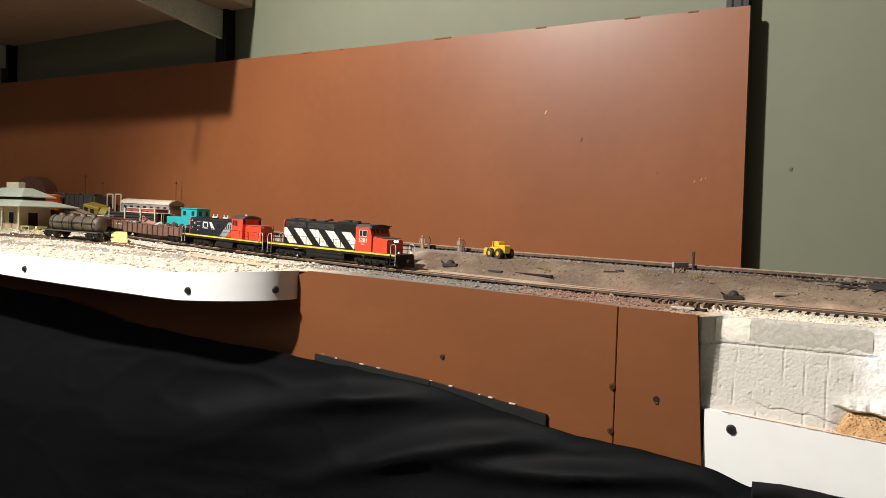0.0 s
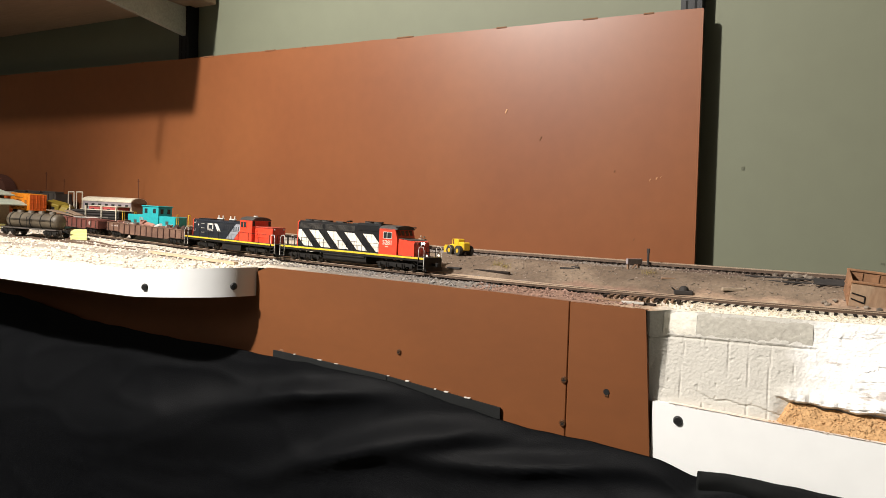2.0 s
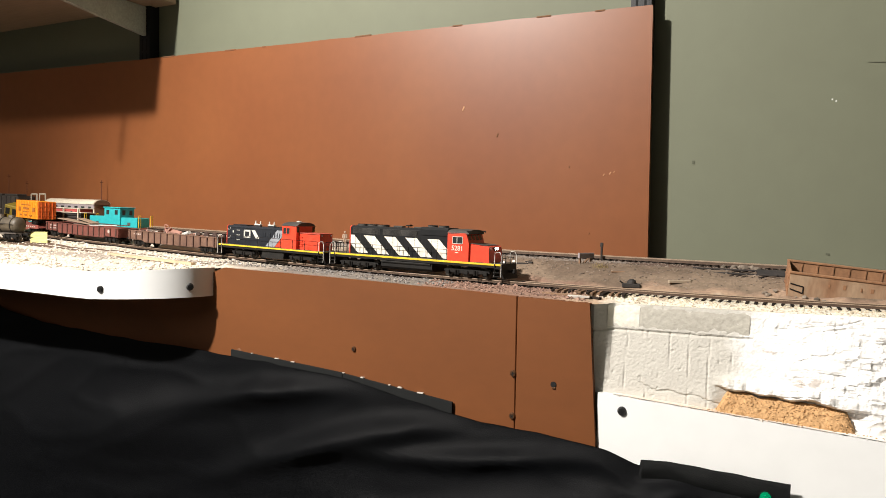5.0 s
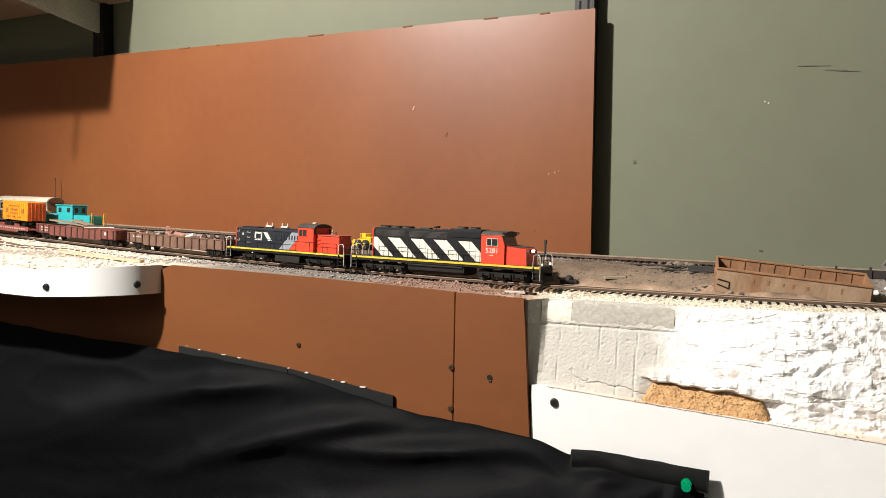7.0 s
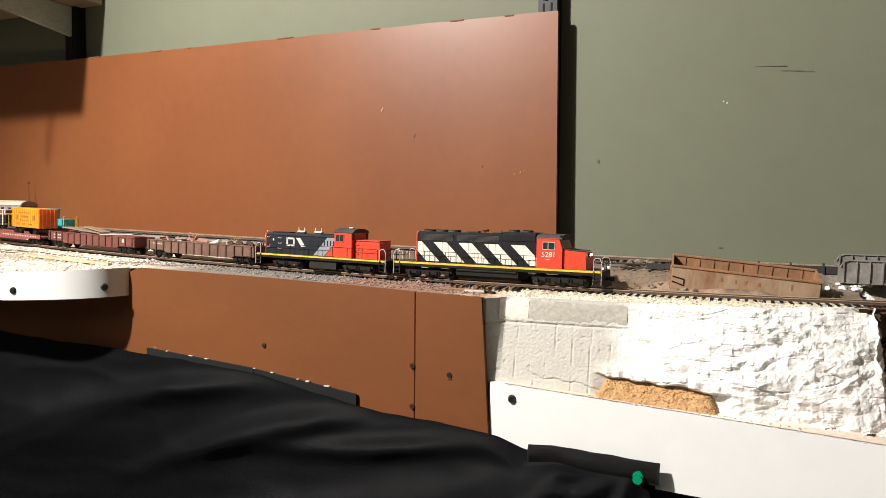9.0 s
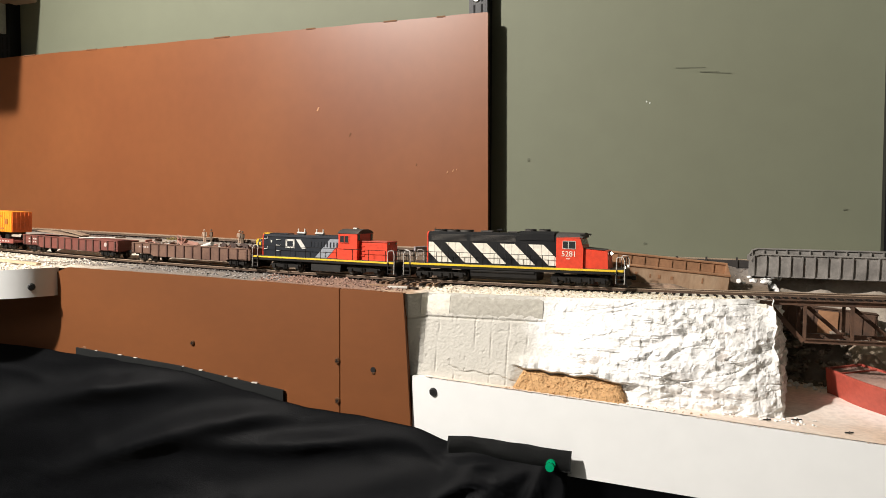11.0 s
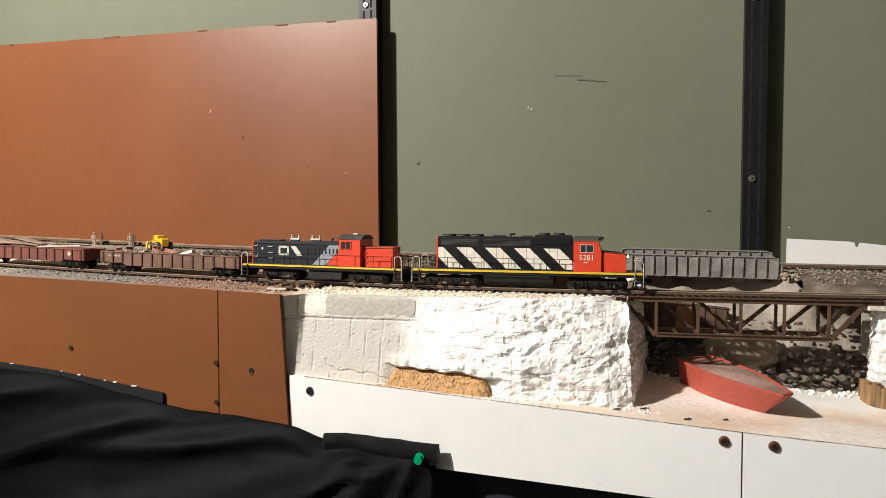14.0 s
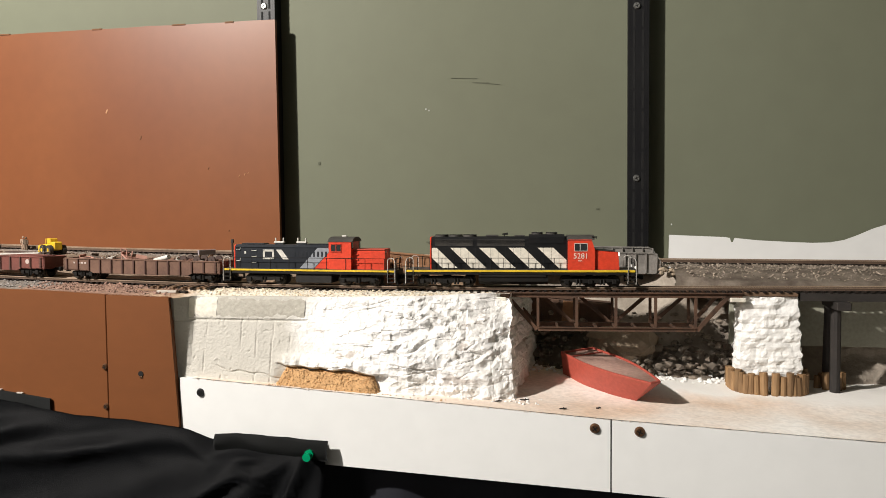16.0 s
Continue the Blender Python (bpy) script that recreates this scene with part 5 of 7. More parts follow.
def gondola(colour, label, ribs, top, seed):
    ob = thing("gondola_car", pose(0, 0, 0), label, "freight car", "train")
    half, hy = 0.0925, 0.0162
    bm = bmesh.new()
    box(bm, -half, half, -hy + 0.0006, hy - 0.0006, 0.0098, 0.0112)
    part("floor", bm, colour, ob)
    for s in (-1, 1):
        bm = bmesh.new()
        prism(bm, [(-half, 0.0108), (-half, top), (half, top), (half, 0.0108), (half - 0.030, 0.0105), (half - 0.036, 0.0075), (-half + 0.036, 0.0075), (-half + 0.030, 0.0105)], min(s * hy, s * (hy - 0.0008)), max(s * hy, s * (hy - 0.0008)))
        side = part("side", bm, colour, ob)
        bm = bmesh.new()
        box(bm, -half, half, min(s * (hy - 0.001), s * (hy + 0.0008)), max(s * (hy - 0.001), s * (hy + 0.0008)), top - 0.0012, top, 0.0002)
        part("top_rail", bm, colour, side)
        for u in np.linspace(-half + 0.004, half - 0.004, ribs):
            inner = abs(u) < half - 0.033
            bm = bmesh.new()
            z0 = 0.0078 if inner else 0.011
            prism(bm, [(u - 0.0008, z0), (u - 0.0008, top - 0.001), (u + 0.0008, top - 0.001), (u + 0.0008, z0)], min(s * hy, s * (hy + 0.0012)), max(s * hy, s * (hy + 0.0012)))
            part("rib", bm, M["dark_rib"], side)
        bm = bmesh.new()
        for k in range(3):
            bars(bm, [(half - 0.007, s * (hy + 0.001), 0.0135 + 0.003 * k), (half - 0.002, s * (hy + 0.001), 0.0135 + 0.003 * k)], 0.00025, 4)
        part("ladder", bm, colour, side)
        # lettering stands as plain bars
        rng = random.Random(seed)
        u = -half + 0.012
        for k in range(4):
            for z in (top - 0.0048, top - 0.0088) if seed != 1 else (top - 0.005,):
                bm = bmesh.new()
                w = rng.uniform(0.0018, 0.0032)
                box(bm, u, u + w, min(s * hy, s * (hy + 0.0003)), max(s * hy, s * (hy + 0.0003)), z - 0.001, z + 0.0008)
                part("marking", bm, M["faded"], side)
            u += 0.0045
        if seed == 2:
            bm = bmesh.new()
            rod(bm, (half - 0.022, s * hy, 0.0175), (half - 0.022, s * (hy + 0.0003), 0.0175), 0.0026, 14)
            part("round_emblem", bm, M["faded"], side, "faded round white emblem")
    for u in (-half, half):
        bm = bmesh.new()
        box(bm, u - 0.0006, u + 0.0006, -hy, hy, 0.0100, top - 0.0002)
        for z in (0.014, 0.0175, 0.021):
            box(bm, u - 0.0012, u + 0.0012, -hy, hy, z - 0.0005, z + 0.0005)
        part("end_wall", bm, colour, ob)
    bm = bmesh.new()
    box(bm, -half + 0.02, half - 0.02, -0.004, 0.004, 0.006, 0.0098)
    part("centre_sill", bm, M["truck"], ob)
    truck(ob, -0.071, (-0.0095, 0.0095), 0.019)
    truck(ob, 0.071, (-0.0095, 0.0095), 0.019)
    coupler(ob, half, 1)
    coupler(ob, -half, -1)
    return ob


M["gon_brown"] = material("rusty_brown", (0.17, 0.092, 0.060), 0.75, second=(0.09, 0.045, 0.03), scale=50, amount=0.9, fine=500)
M["gon_red"] = material("oxide_red", (0.17, 0.048, 0.034), 0.7, second=(0.11, 0.035, 0.026), scale=50, amount=0.9, fine=500)
# One dark brown for the ribs of both gondolas.
M["dark_rib"] = material("dark_brown_rib", (0.075, 0.034, 0.024), 0.8, scale=80)
M["faded"] = material("faded_white", (0.48, 0.40, 0.36), 0.8, scale=300)


def junk_load(ob):
    """Scrap in the brown gondola: wheelsets, pipes, plates and a post box of pink card."""
    rng = random.Random(12)
    hull = 0.0112
    bm = bmesh.new()
    rows = []
    for u in np.linspace(-0.088, 0.088, 50):
        rows.append([(u, y, hull + 0.0095 + 0.003 * noise.noise(Vector((u * 60, y * 90, 1))) - 0.003 * smooth(0.01, 0.016, abs(y))) for y in np.linspace(-0.0152, 0.0152, 12)])
    sheet(bm, rows)
    part("scrap_bed", bm, M["scrap"], ob, "mixed dusty scrap", smooth=True)
    for u in (0.046, 0.062, 0.079):
        bm = bmesh.new()
        for y in (-0.007, 0.007):
            rod(bm, (u, y - 0.001, 0.0235), (u, y + 0.001, 0.0235), 0.0042, 16)
        rod(bm, (u, -0.009, 0.0235), (u, 0.009, 0.0235), 0.0009, 8)
        part("scrap_wheels", bm, M["scrap_wheel"], ob, "scrapped rusty wheelset")
    bm = bmesh.new()
    rod(bm, (0.010, -0.004, 0.0215), (0.030, -0.009, 0.0262), 0.0024, 12)
    part("scrap_pipe", bm, M["bright"], ob, "white pipe")
    for u, y, z, a, b, w, d, mat in ((-0.012, 0.0, 0.0245, 18, 12, 0.016, 0.011, M["card"]), (-0.028, 0.003, 0.024, -10, 30, 0.012, 0.010, M["card"]), (-0.046, -0.003, 0.023, 6, -14, 0.012, 0.012, M["card_white"]), (-0.064, 0.002, 0.0225, -5, 20, 0.013, 0.010, M["scrap"]), (0.037, 0.003, 0.022, 6, 30, 0.008, 0.012, M["card_white"]), (-0.078, 0, 0.0225, 4, 8, 0.009, 0.012, M["card"])):
        bm = bmesh.new()
        box(bm, -w / 2, w / 2, -d / 2, d / 2, -0.0007, 0.0007)
        box(bm, -w / 2, -w / 2 + 0.001, -d / 2, d / 2, 0, 0.003)
        p = part("scrap_plate", bm, mat, ob)
        p.matrix_local = pose(u, y, z, a, b, a * 2)
    bm = bmesh.new()
    bars(bm, [(-0.033, 0, 0.022), (-0.034, 0, 0.0335), (-0.028, 0.001, 0.0325), (-0.027, 0.001, 0.023)], 0.0006, 5)
    part("scrap_frame", bm, M["card"], ob, "bent pink frame")
    for _ in range(60):
        bm = bmesh.new()
        u, y = rng.uniform(-0.085, 0.085), rng.uniform(-0.012, 0.012)
        L = rng.uniform(0.003, 0.011)
        a = rng.uniform(0, 3.14)
        rod(bm, (u - L * math.cos(a) / 2, max(-0.014, min(0.014, y - L * math.sin(a) / 2)), 0.0212 + rng.uniform(0, 0.002)), (u + L * math.cos(a) / 2, max(-0.014, min(0.014, y + L * math.sin(a) / 2)), 0.0212 + rng.uniform(0, 0.003)), rng.uniform(0.0004, 0.001), 5)
        part("scrap_bar", bm, rng.choice([M["scrap"], M["scrap_wheel"], M["card"], M["gon_brown"]]), ob)


M["scrap"] = material("scrap", (0.20, 0.15, 0.12), 0.8, second=(0.09, 0.06, 0.05), scale=150, amount=0.9, fine=600, bump=0.001)
M["scrap_wheel"] = material("rusty_wheel", (0.06, 0.035, 0.028), 0.7, scale=200)
M["card"] = material("pink_card", (0.42, 0.22, 0.17), 0.8, scale=90)
M["plank"] = material("grey_brown_plank", (0.27, 0.19, 0.13), 0.8, second=(0.2, 0.13, 0.09), scale=60, stretch=(0.3, 4, 1))
M["box_orange"] = material("orange_paint", (0.78, 0.27, 0.015), 0.5, scale=60, second=(0.68, 0.21, 0.012))
M["box_end"] = material("red_orange_paint", (0.70, 0.13, 0.015), 0.5, scale=60)
M["box_mark"] = material("brown_marking", (0.35, 0.12, 0.02), 0.7, scale=100)
M["flat_red"] = material("flatcar_red", (0.24, 0.06, 0.045), 0.7, scale=60, second=(0.15, 0.045, 0.035), amount=0.9)


def plank_load(ob):
    for k, (u, y, z, L, w, a, b, mat) in enumerate(((-0.03, -0.002, 0.0268, 0.075, 0.016, 5, 4, M["plank"]), (-0.012, 0.004, 0.0285, 0.05, 0.012, -6, 6, M["plank"]), (0.045, 0.0, 0.0250, 0.065, 0.018, 2, -3, M["card_white"]), (0.052, 0.003, 0.0262, 0.05, 0.010, 4, 0, M["scrap_wheel"]))):
        bm = bmesh.new()
        box(bm, -L / 2, L / 2, -w / 2, w / 2, -0.0006, 0.0006)
        p = part("loose_sheet", bm, mat, ob)
        p.matrix_local = pose(u, y, z, 0, b, a)
    bm = bmesh.new()
    rows = []
    for u in np.linspace(-0.088, 0.088, 40):
        rows.append([(u, y, 0.0205 + 0.0035 * math.exp(-((u + 0.03) / 0.03) ** 2) + 0.002 * noise.noise(Vector((u * 60, y * 90, 5)))) for y in np.linspace(-0.0152, 0.0152, 10)])
    sheet(bm, rows)
    part("scrap_bed", bm, M["scrap"], ob, smooth=True)


def flat_car():
    ob = thing("flat_car", pose(0, 0, 0), "red flat car carrying an orange container", "freight car", "train")
    half, hy = 0.0925, 0.0162
    bm = bmesh.new()
    box(bm, -half, half, -hy, hy, 0.0105, 0.0125, 0.0003)
    part("deck", bm, M["flat_red"], ob)
    for s in (-1, 1):
        bm = bmesh.new()
        prism(bm, [(-half, 0.0095), (-half, 0.0155), (half, 0.0155), (half, 0.0095), (half - 0.03, 0.009), (half - 0.036, 0.0065), (-half + 0.036, 0.0065), (-half + 0.03, 0.009)], min(s * hy, s * (hy + 0.0012)), max(s * hy, s * (hy + 0.0012)))
        side = part("side_sill", bm, M["flat_red"], ob)
        rng = random.Random(6)
        for u in np.arange(0.0, 0.082, 0.0062):
            bm = bmesh.new()
            box(bm, u, u + rng.uniform(0.002, 0.004), min(s * hy, s * (hy + 0.0014)), max(s * hy, s * (hy + 0.0014)), 0.0112, 0.0132)
            part("marking", bm, M["faded"], side)
    truck(ob, -0.071, (-0.0095, 0.0095), 0.019)
    truck(ob, 0.071, (-0.0095, 0.0095), 0.019)
    coupler(ob, half, 1)
    coupler(ob, -half, -1)
    return ob


def container(name, label, main, end, L=0.066):
    ob = thing(name, pose(0, 0, 0), label, "container", "train")
    w, h = 0.0148, 0.0285
    bm = bmesh.new()
    box(bm, -L / 2, L / 2, -w, w, 0, h, 0.0004)
    body = part("body", bm, main, ob)
    for s in (-1, 1):
        for u in np.linspace(-L / 2 + 0.001, L / 2 - 0.001, 14):
            bm = bmesh.new()
            box(bm, u - 0.0004, u + 0.0004, min(s * w, s * (w + 0.0005)), max(s * w, s * (w + 0.0005)), 0.001, h - 0.001)
            part("rib", bm, main, body)
        rng = random.Random(3)
        for u0, u1, z0, z1 in ((-0.016, 0.012, 0.021, 0.0225), (-0.010, 0.006, 0.0145, 0.0175), (-0.024, -0.018, 0.011, 0.018), (0.018, 0.024, 0.011, 0.018), (-0.012, 0.008, 0.010, 0.0115), (-0.02, -0.014, 0.004, 0.0065), (-0.006, 0.0, 0.004, 0.0065), (0.008, 0.016, 0.004, 0.006)):
            bm = bmesh.new()
            box(bm, u0, u1, min(s * w, s * (w + 0.0007)), max(s * w, s * (w + 0.0007)), z0, z1)
            part("marking", bm, M["box_mark"], body)
    for s in (-1, 1):
        bm = bmesh.new()
        box(bm, min(s * L / 2, s * (L / 2 + 0.0006)), max(s * L / 2, s * (L / 2 + 0.0006)), -w + 0.0006, w - 0.0006, 0.0006, h - 0.0006)
        door = part("end_door", bm, end, ob, "red-orange end doors")
        bm = bmesh.new()
        for y in (-0.009, -0.003, 0.003, 0.009):
            rod(bm, (s * (L / 2 + 0.001), y, 0.001), (s * (L / 2 + 0.001), y, h - 0.001), 0.0004, 5)
        for z in (0.006, 0.013, 0.02):
            box(bm, min(s * L / 2, s * (L / 2 + 0.0012)), max(s * L / 2, s * (L / 2 + 0.0012)), -w + 0.001, w - 0.001, z, z + 0.0009)
        part("lock_rod", bm, end, door)
    # trailer chassis under the box
    bm = bmesh.new()
    for y in (-0.005, 0.005):
        box(bm, -L / 2, L / 2, y - 0.0008, y + 0.0008, -0.003, 0)
    box(bm, -L / 2 + 0.004, -L / 2 + 0.006, -0.012, 0.012, -0.003, -0.0005)
    part("chassis", bm, M["truck"], ob)
    for u in (-L / 2 + 0.008, -L / 2 + 0.018, L / 2 - 0.012):
        for y in (-0.0115, 0.0115):
            bm = bmesh.new()
            rod(bm, (u, y - 0.002, -0.0072), (u, y + 0.002, -0.0072), 0.0046, 14)
            part("trailer_wheel", bm, M["truck"], ob)
    return ob


ENGINE_A = striped_engine()
ENGINE_B = switch_engine()
CAR_1 = gondola(M["gon_brown"], "weathered brown gondola car full of rusty scrap", 14, 0.0232, 1)
junk_load(CAR_1)
CAR_2 = gondola(M["gon_red"], "oxide red gondola car with loose planks and sheets", 14, 0.0232, 2)
plank_load(CAR_2)
CAR_3 = flat_car()
BOX_3 = container("orange_container", "bright orange ribbed container riding on the red flat car", M["box_orange"], M["box_end"])


# ---------------------------------------------------------------- creek: bridges, pier, boat
M["rust"] = material("rusty_bridge", (0.115, 0.06, 0.035), 0.7, 0.1, second=(0.06, 0.035, 0.024), scale=90, amount=0.9, fine=500)
M["grey_steel"] = material("dusty_grey_plastic", (0.28, 0.262, 0.24), 0.65, second=(0.13, 0.12, 0.11), scale=70, amount=0.8, fine=400)
M["boat_red"] = material("boat_red", (0.40, 0.075, 0.05), 0.55, second=(0.34, 0.07, 0.05), scale=30, fine=300)
M["boat_deck"] = material("dusty_pink_deck", (0.52, 0.34, 0.28), 0.75, second=(0.36, 0.19, 0.15), scale=40, fine=300)
M["log"] = material("bamboo_log", (0.30, 0.18, 0.085), 0.75, second=(0.16, 0.09, 0.04), scale=120, amount=0.9, stretch=(1, 1, 0.3), vary=0.25)
M["white_rock"] = material("white_plaster_rock", (0.86, 0.86, 0.84), 0.85, second=(0.72, 0.71, 0.67), scale=60, fine=330, bump=0.0008)
M["timber"] = material("black_trestle", (0.02, 0.017, 0.015), 0.75, scale=100, second=(0.04, 0.032, 0.028))
M["rubble"] = material("grey_rubble", (0.20, 0.165, 0.13), 0.9, second=(0.11, 0.09, 0.07), scale=80, vary=0.4, island=True)
M["orewood"] = material("weathered_hopper", (0.40, 0.29, 0.19), 0.8, second=(0.24, 0.12, 0.06), scale=45, amount=0.9, stretch=(1, 1, 0.35), fine=400)
M["orein"] = material("rusty_inside", (0.33, 0.17, 0.085), 0.85, second=(0.20, 0.10, 0.05), scale=60, amount=0.8)


def beam(bm, a, b, w, h):
    a, b = Vector(a), Vector(b)
    d = b - a
    side = Vector((-d.y, d.x, 0)).normalized() * w / 2 if d.xy.length > 1e-6 else Vector((w / 2, 0, 0))
    up = side.cross(d).normalized() * h / 2
    vs = [bm.verts.new(p + i * side + j * up) for p in (a, b) for i, j in ((-1, -1), (1, -1), (1, 1), (-1, 1))]
    for f in ((0, 1, 2, 3), (7, 6, 5, 4), (0, 4, 5, 1), (1, 5, 6, 2), (2, 6, 7, 3), (3, 7, 4, 0)):
        bm.faces.new([vs[i] for i in f])


def truss_bridge():
    x0 = 0.485
    m = pose(x0, track_y(x0) - 0.001, 0, 0, 0, 5)
    ob = thing("truss_bridge", m, "rusty brown deck truss bridge under the running track", "bridge")
    top, low = 1.0672, 1.0345
    ends, foot = 0.1155, 0.0735
    posts = np.linspace(-foot, foot, 5)
    for y in (-0.0165, 0.0165):
        tr = new("truss")
        tr.parent = ob
        tr.empty_display_size = 0.01
        bm = bmesh.new()
        beam(bm, (-ends, y, top), (ends, y, top), 0.003, 0.0042)
        beam(bm, (-ends, y - 0.0016, top + 0.0024), (ends, y - 0.0016, top + 0.0024), 0.0042, 0.0008)
        part("top_chord", bm, M["rust"], tr)
        bm = bmesh.new()
        beam(bm, (-foot, y, low), (foot, y, low), 0.003, 0.0032)
        beam(bm, (-foot, y - 0.001, low + 0.002), (foot, y - 0.001, low + 0.002), 0.004, 0.0007)
        part("bottom_chord", bm, M["rust"], tr)
        for s in (-1, 1):
            bm = bmesh.new()
            beam(bm, (s * (foot + 0.001), y, low - 0.0005), (s * (ends - 0.012), y, top), 0.003, 0.0036)
            part("end_post", bm, M["rust"], tr)
        for u in posts:
            bm = bmesh.new()
            beam(bm, (u, y, low), (u, y, top), 0.0026, 0.0024)
            part("vertical", bm, M["rust"], tr)
        if y > 0:
            for a, b in zip(posts, posts[1:]):
                s = 1 if a < -0.001 else -1
                bm = bmesh.new()
                beam(bm, (a, y, low if s < 0 else top), (b, y, top if s < 0 else low), 0.0026, 0.0034)
                part("diagonal", bm, M["rust"], tr)
    for u in np.linspace(-foot, foot, 9):
        bm = bmesh.new()
        beam(bm, (u, -0.016, low + 0.0015), (u, 0.016, low + 0.0015), 0.0022, 0.002)
        part("floor_beam", bm, M["rust"], ob)
    for a, b in zip(posts, posts[1:]):
        bm = bmesh.new()
        beam(bm, (a, -0.016, top - 0.001), (b, 0.016, top - 0.001), 0.0018, 0.0018)
        part("cross_brace", bm, M["rust"], ob)
    for y in (-0.0055, 0.0055):
        bm = bmesh.new()
        beam(bm, (-ends, y, top + 0.001), (ends, y, top + 0.001), 0.003, 0.003)
        part("stringer", bm, M["rust"], ob)
    for s in (-1, 1):
        bm = bmesh.new()
        box(bm, s * 0.111 - 0.007, s * 0.111 + 0.007, -0.021, 0.021, 1.0615, 1.0655, 0.0006)
        part("bearing_block", bm, M["pale_cement"], ob, "pale stone bearing block")


truss_bridge()


def plaster_pier():
    ob = thing("plaster_pier", pose(0, 0, 0), "white plaster rock pier ringed with short log pilings", "bridge pier")
    rows = []
    cx, cy = 0.627, 0.111
    for j in range(49):
        v = j / 48
        r = []
        wx, wy = 0.0330 - 0.005 * v, 0.0205 - 0.003 * v
        for i in range(89):
            a = i / 88 * 2 * math.pi
            c, s = math.cos(a), math.sin(a)
            k = 1 / max(abs(c), abs(s)) ** 0.72
            p = Vector((cx + wx * c * k * 0.95, cy + wy * s * k * 0.95, 0.968 + 0.099 * v))
            ledge = noise.noise(Vector((p.x * 30, p.y * 30, p.z * 190)))
            d = 0.0026 * ledge + 0.0022 * noise.noise(Vector((p.x * 110, p.y * 110, p.z * 150))) + 0.001 * noise.noise(Vector((p.x * 300, p.y * 300, p.z * 300)))
            p += Vector((c, s, 0)) * d
            r.append(p)
        r[-1] = r[0]
        rows.append(r)
    bm = bmesh.new()
    sheet(bm, rows)
    bmesh.ops.remove_doubles(bm, verts=bm.verts, dist=1e-6)
    bmesh.ops.holes_fill(bm, edges=[e for e in bm.edges if e.is_boundary], sides=0)
    part("rock", bm, M["white_rock"], ob)
    bm = bmesh.new()
    box(bm, 0.602, 0.651, 0.0935, 0.130, 1.0665, 1.0703, 0.0008)
    part("cap", bm, M["wood_tie"], ob, "brown wooden cap on the pier")
    rng = random.Random(21)
    n = 23
    for i in range(n):
        a = math.pi + (i / (n - 1)) * math.pi * 1.12 - 0.15
        x = cx + 0.0335 * math.copysign(abs(math.cos(a)) ** 0.75, math.cos(a))
        y = cy + 0.0242 * math.copysign(abs(math.sin(a)) ** 0.75, math.sin(a)) - 0.001
        h = rng.uniform(0.0165, 0.0215)
        z = creek_z(x, y)
        bm = bmesh.new()
        lean = Vector((rng.uniform(-0.001, 0.001), rng.uniform(-0.001, 0.001), 0))
        rod(bm, (x, y, z - 0.001), Vector((x, y, z + h)) + lean, rng.uniform(0.0031, 0.0039), 10)
        part("piling", bm, M["log"], ob, "short cut log piling")
    # trestle bent beyond the pier
    tr = thing("trestle", pose(0, 0, 0), "black timber trestle carrying the track beyond the pier", "trestle")
    y0 = track_y(0.8)
    for y in (-0.012, 0.012):
        bm = bmesh.new()
        rows = []
        for x in np.arange(0.652, 1.401, 0.034):
            ty = track_y(x) + y
            rows.append([(x, ty - 0.003, 1.0702), (x, ty + 0.003, 1.0702), (x, ty + 0.003, 1.063), (x, ty - 0.003, 1.063), (x, ty - 0.003, 1.0702)])
        sheet(bm, rows)
        part("girder", bm, M["timber"], tr)
    for x in (0.687, 0.79, 0.89, 1.0, 1.1):
        ty = track_y(x)
        bm = bmesh.new()
        box(bm, x - 0.006, x + 0.006, ty - 0.024, ty + 0.024, 1.0555, 1.0628, 0.0004)
        part("cap_beam", bm, M["timber"], tr)
        for y in (0.0, 0.02):
            bm = bmesh.new()
            rod(bm, (x, ty + y * 1.3, creek_z(x, ty) - 0.002), (x, ty + y, 1.057), 0.0045, 10)
            part("post", bm, M["timber"], tr)
        for k in range(6):
            a = k / 6 * 6.28
            bm = bmesh.new()
            px, py = x + 0.011 * math.cos(a), ty + 0.016 + 0.008 * math.sin(a)
            rod(bm, (px, py, creek_z(px, py) - 0.001), (px, py, creek_z(px, py) + rng.uniform(0.010, 0.017)), 0.0033, 9)
            part("piling", bm, M["log"], tr, "short cut log piling")


plaster_pier()


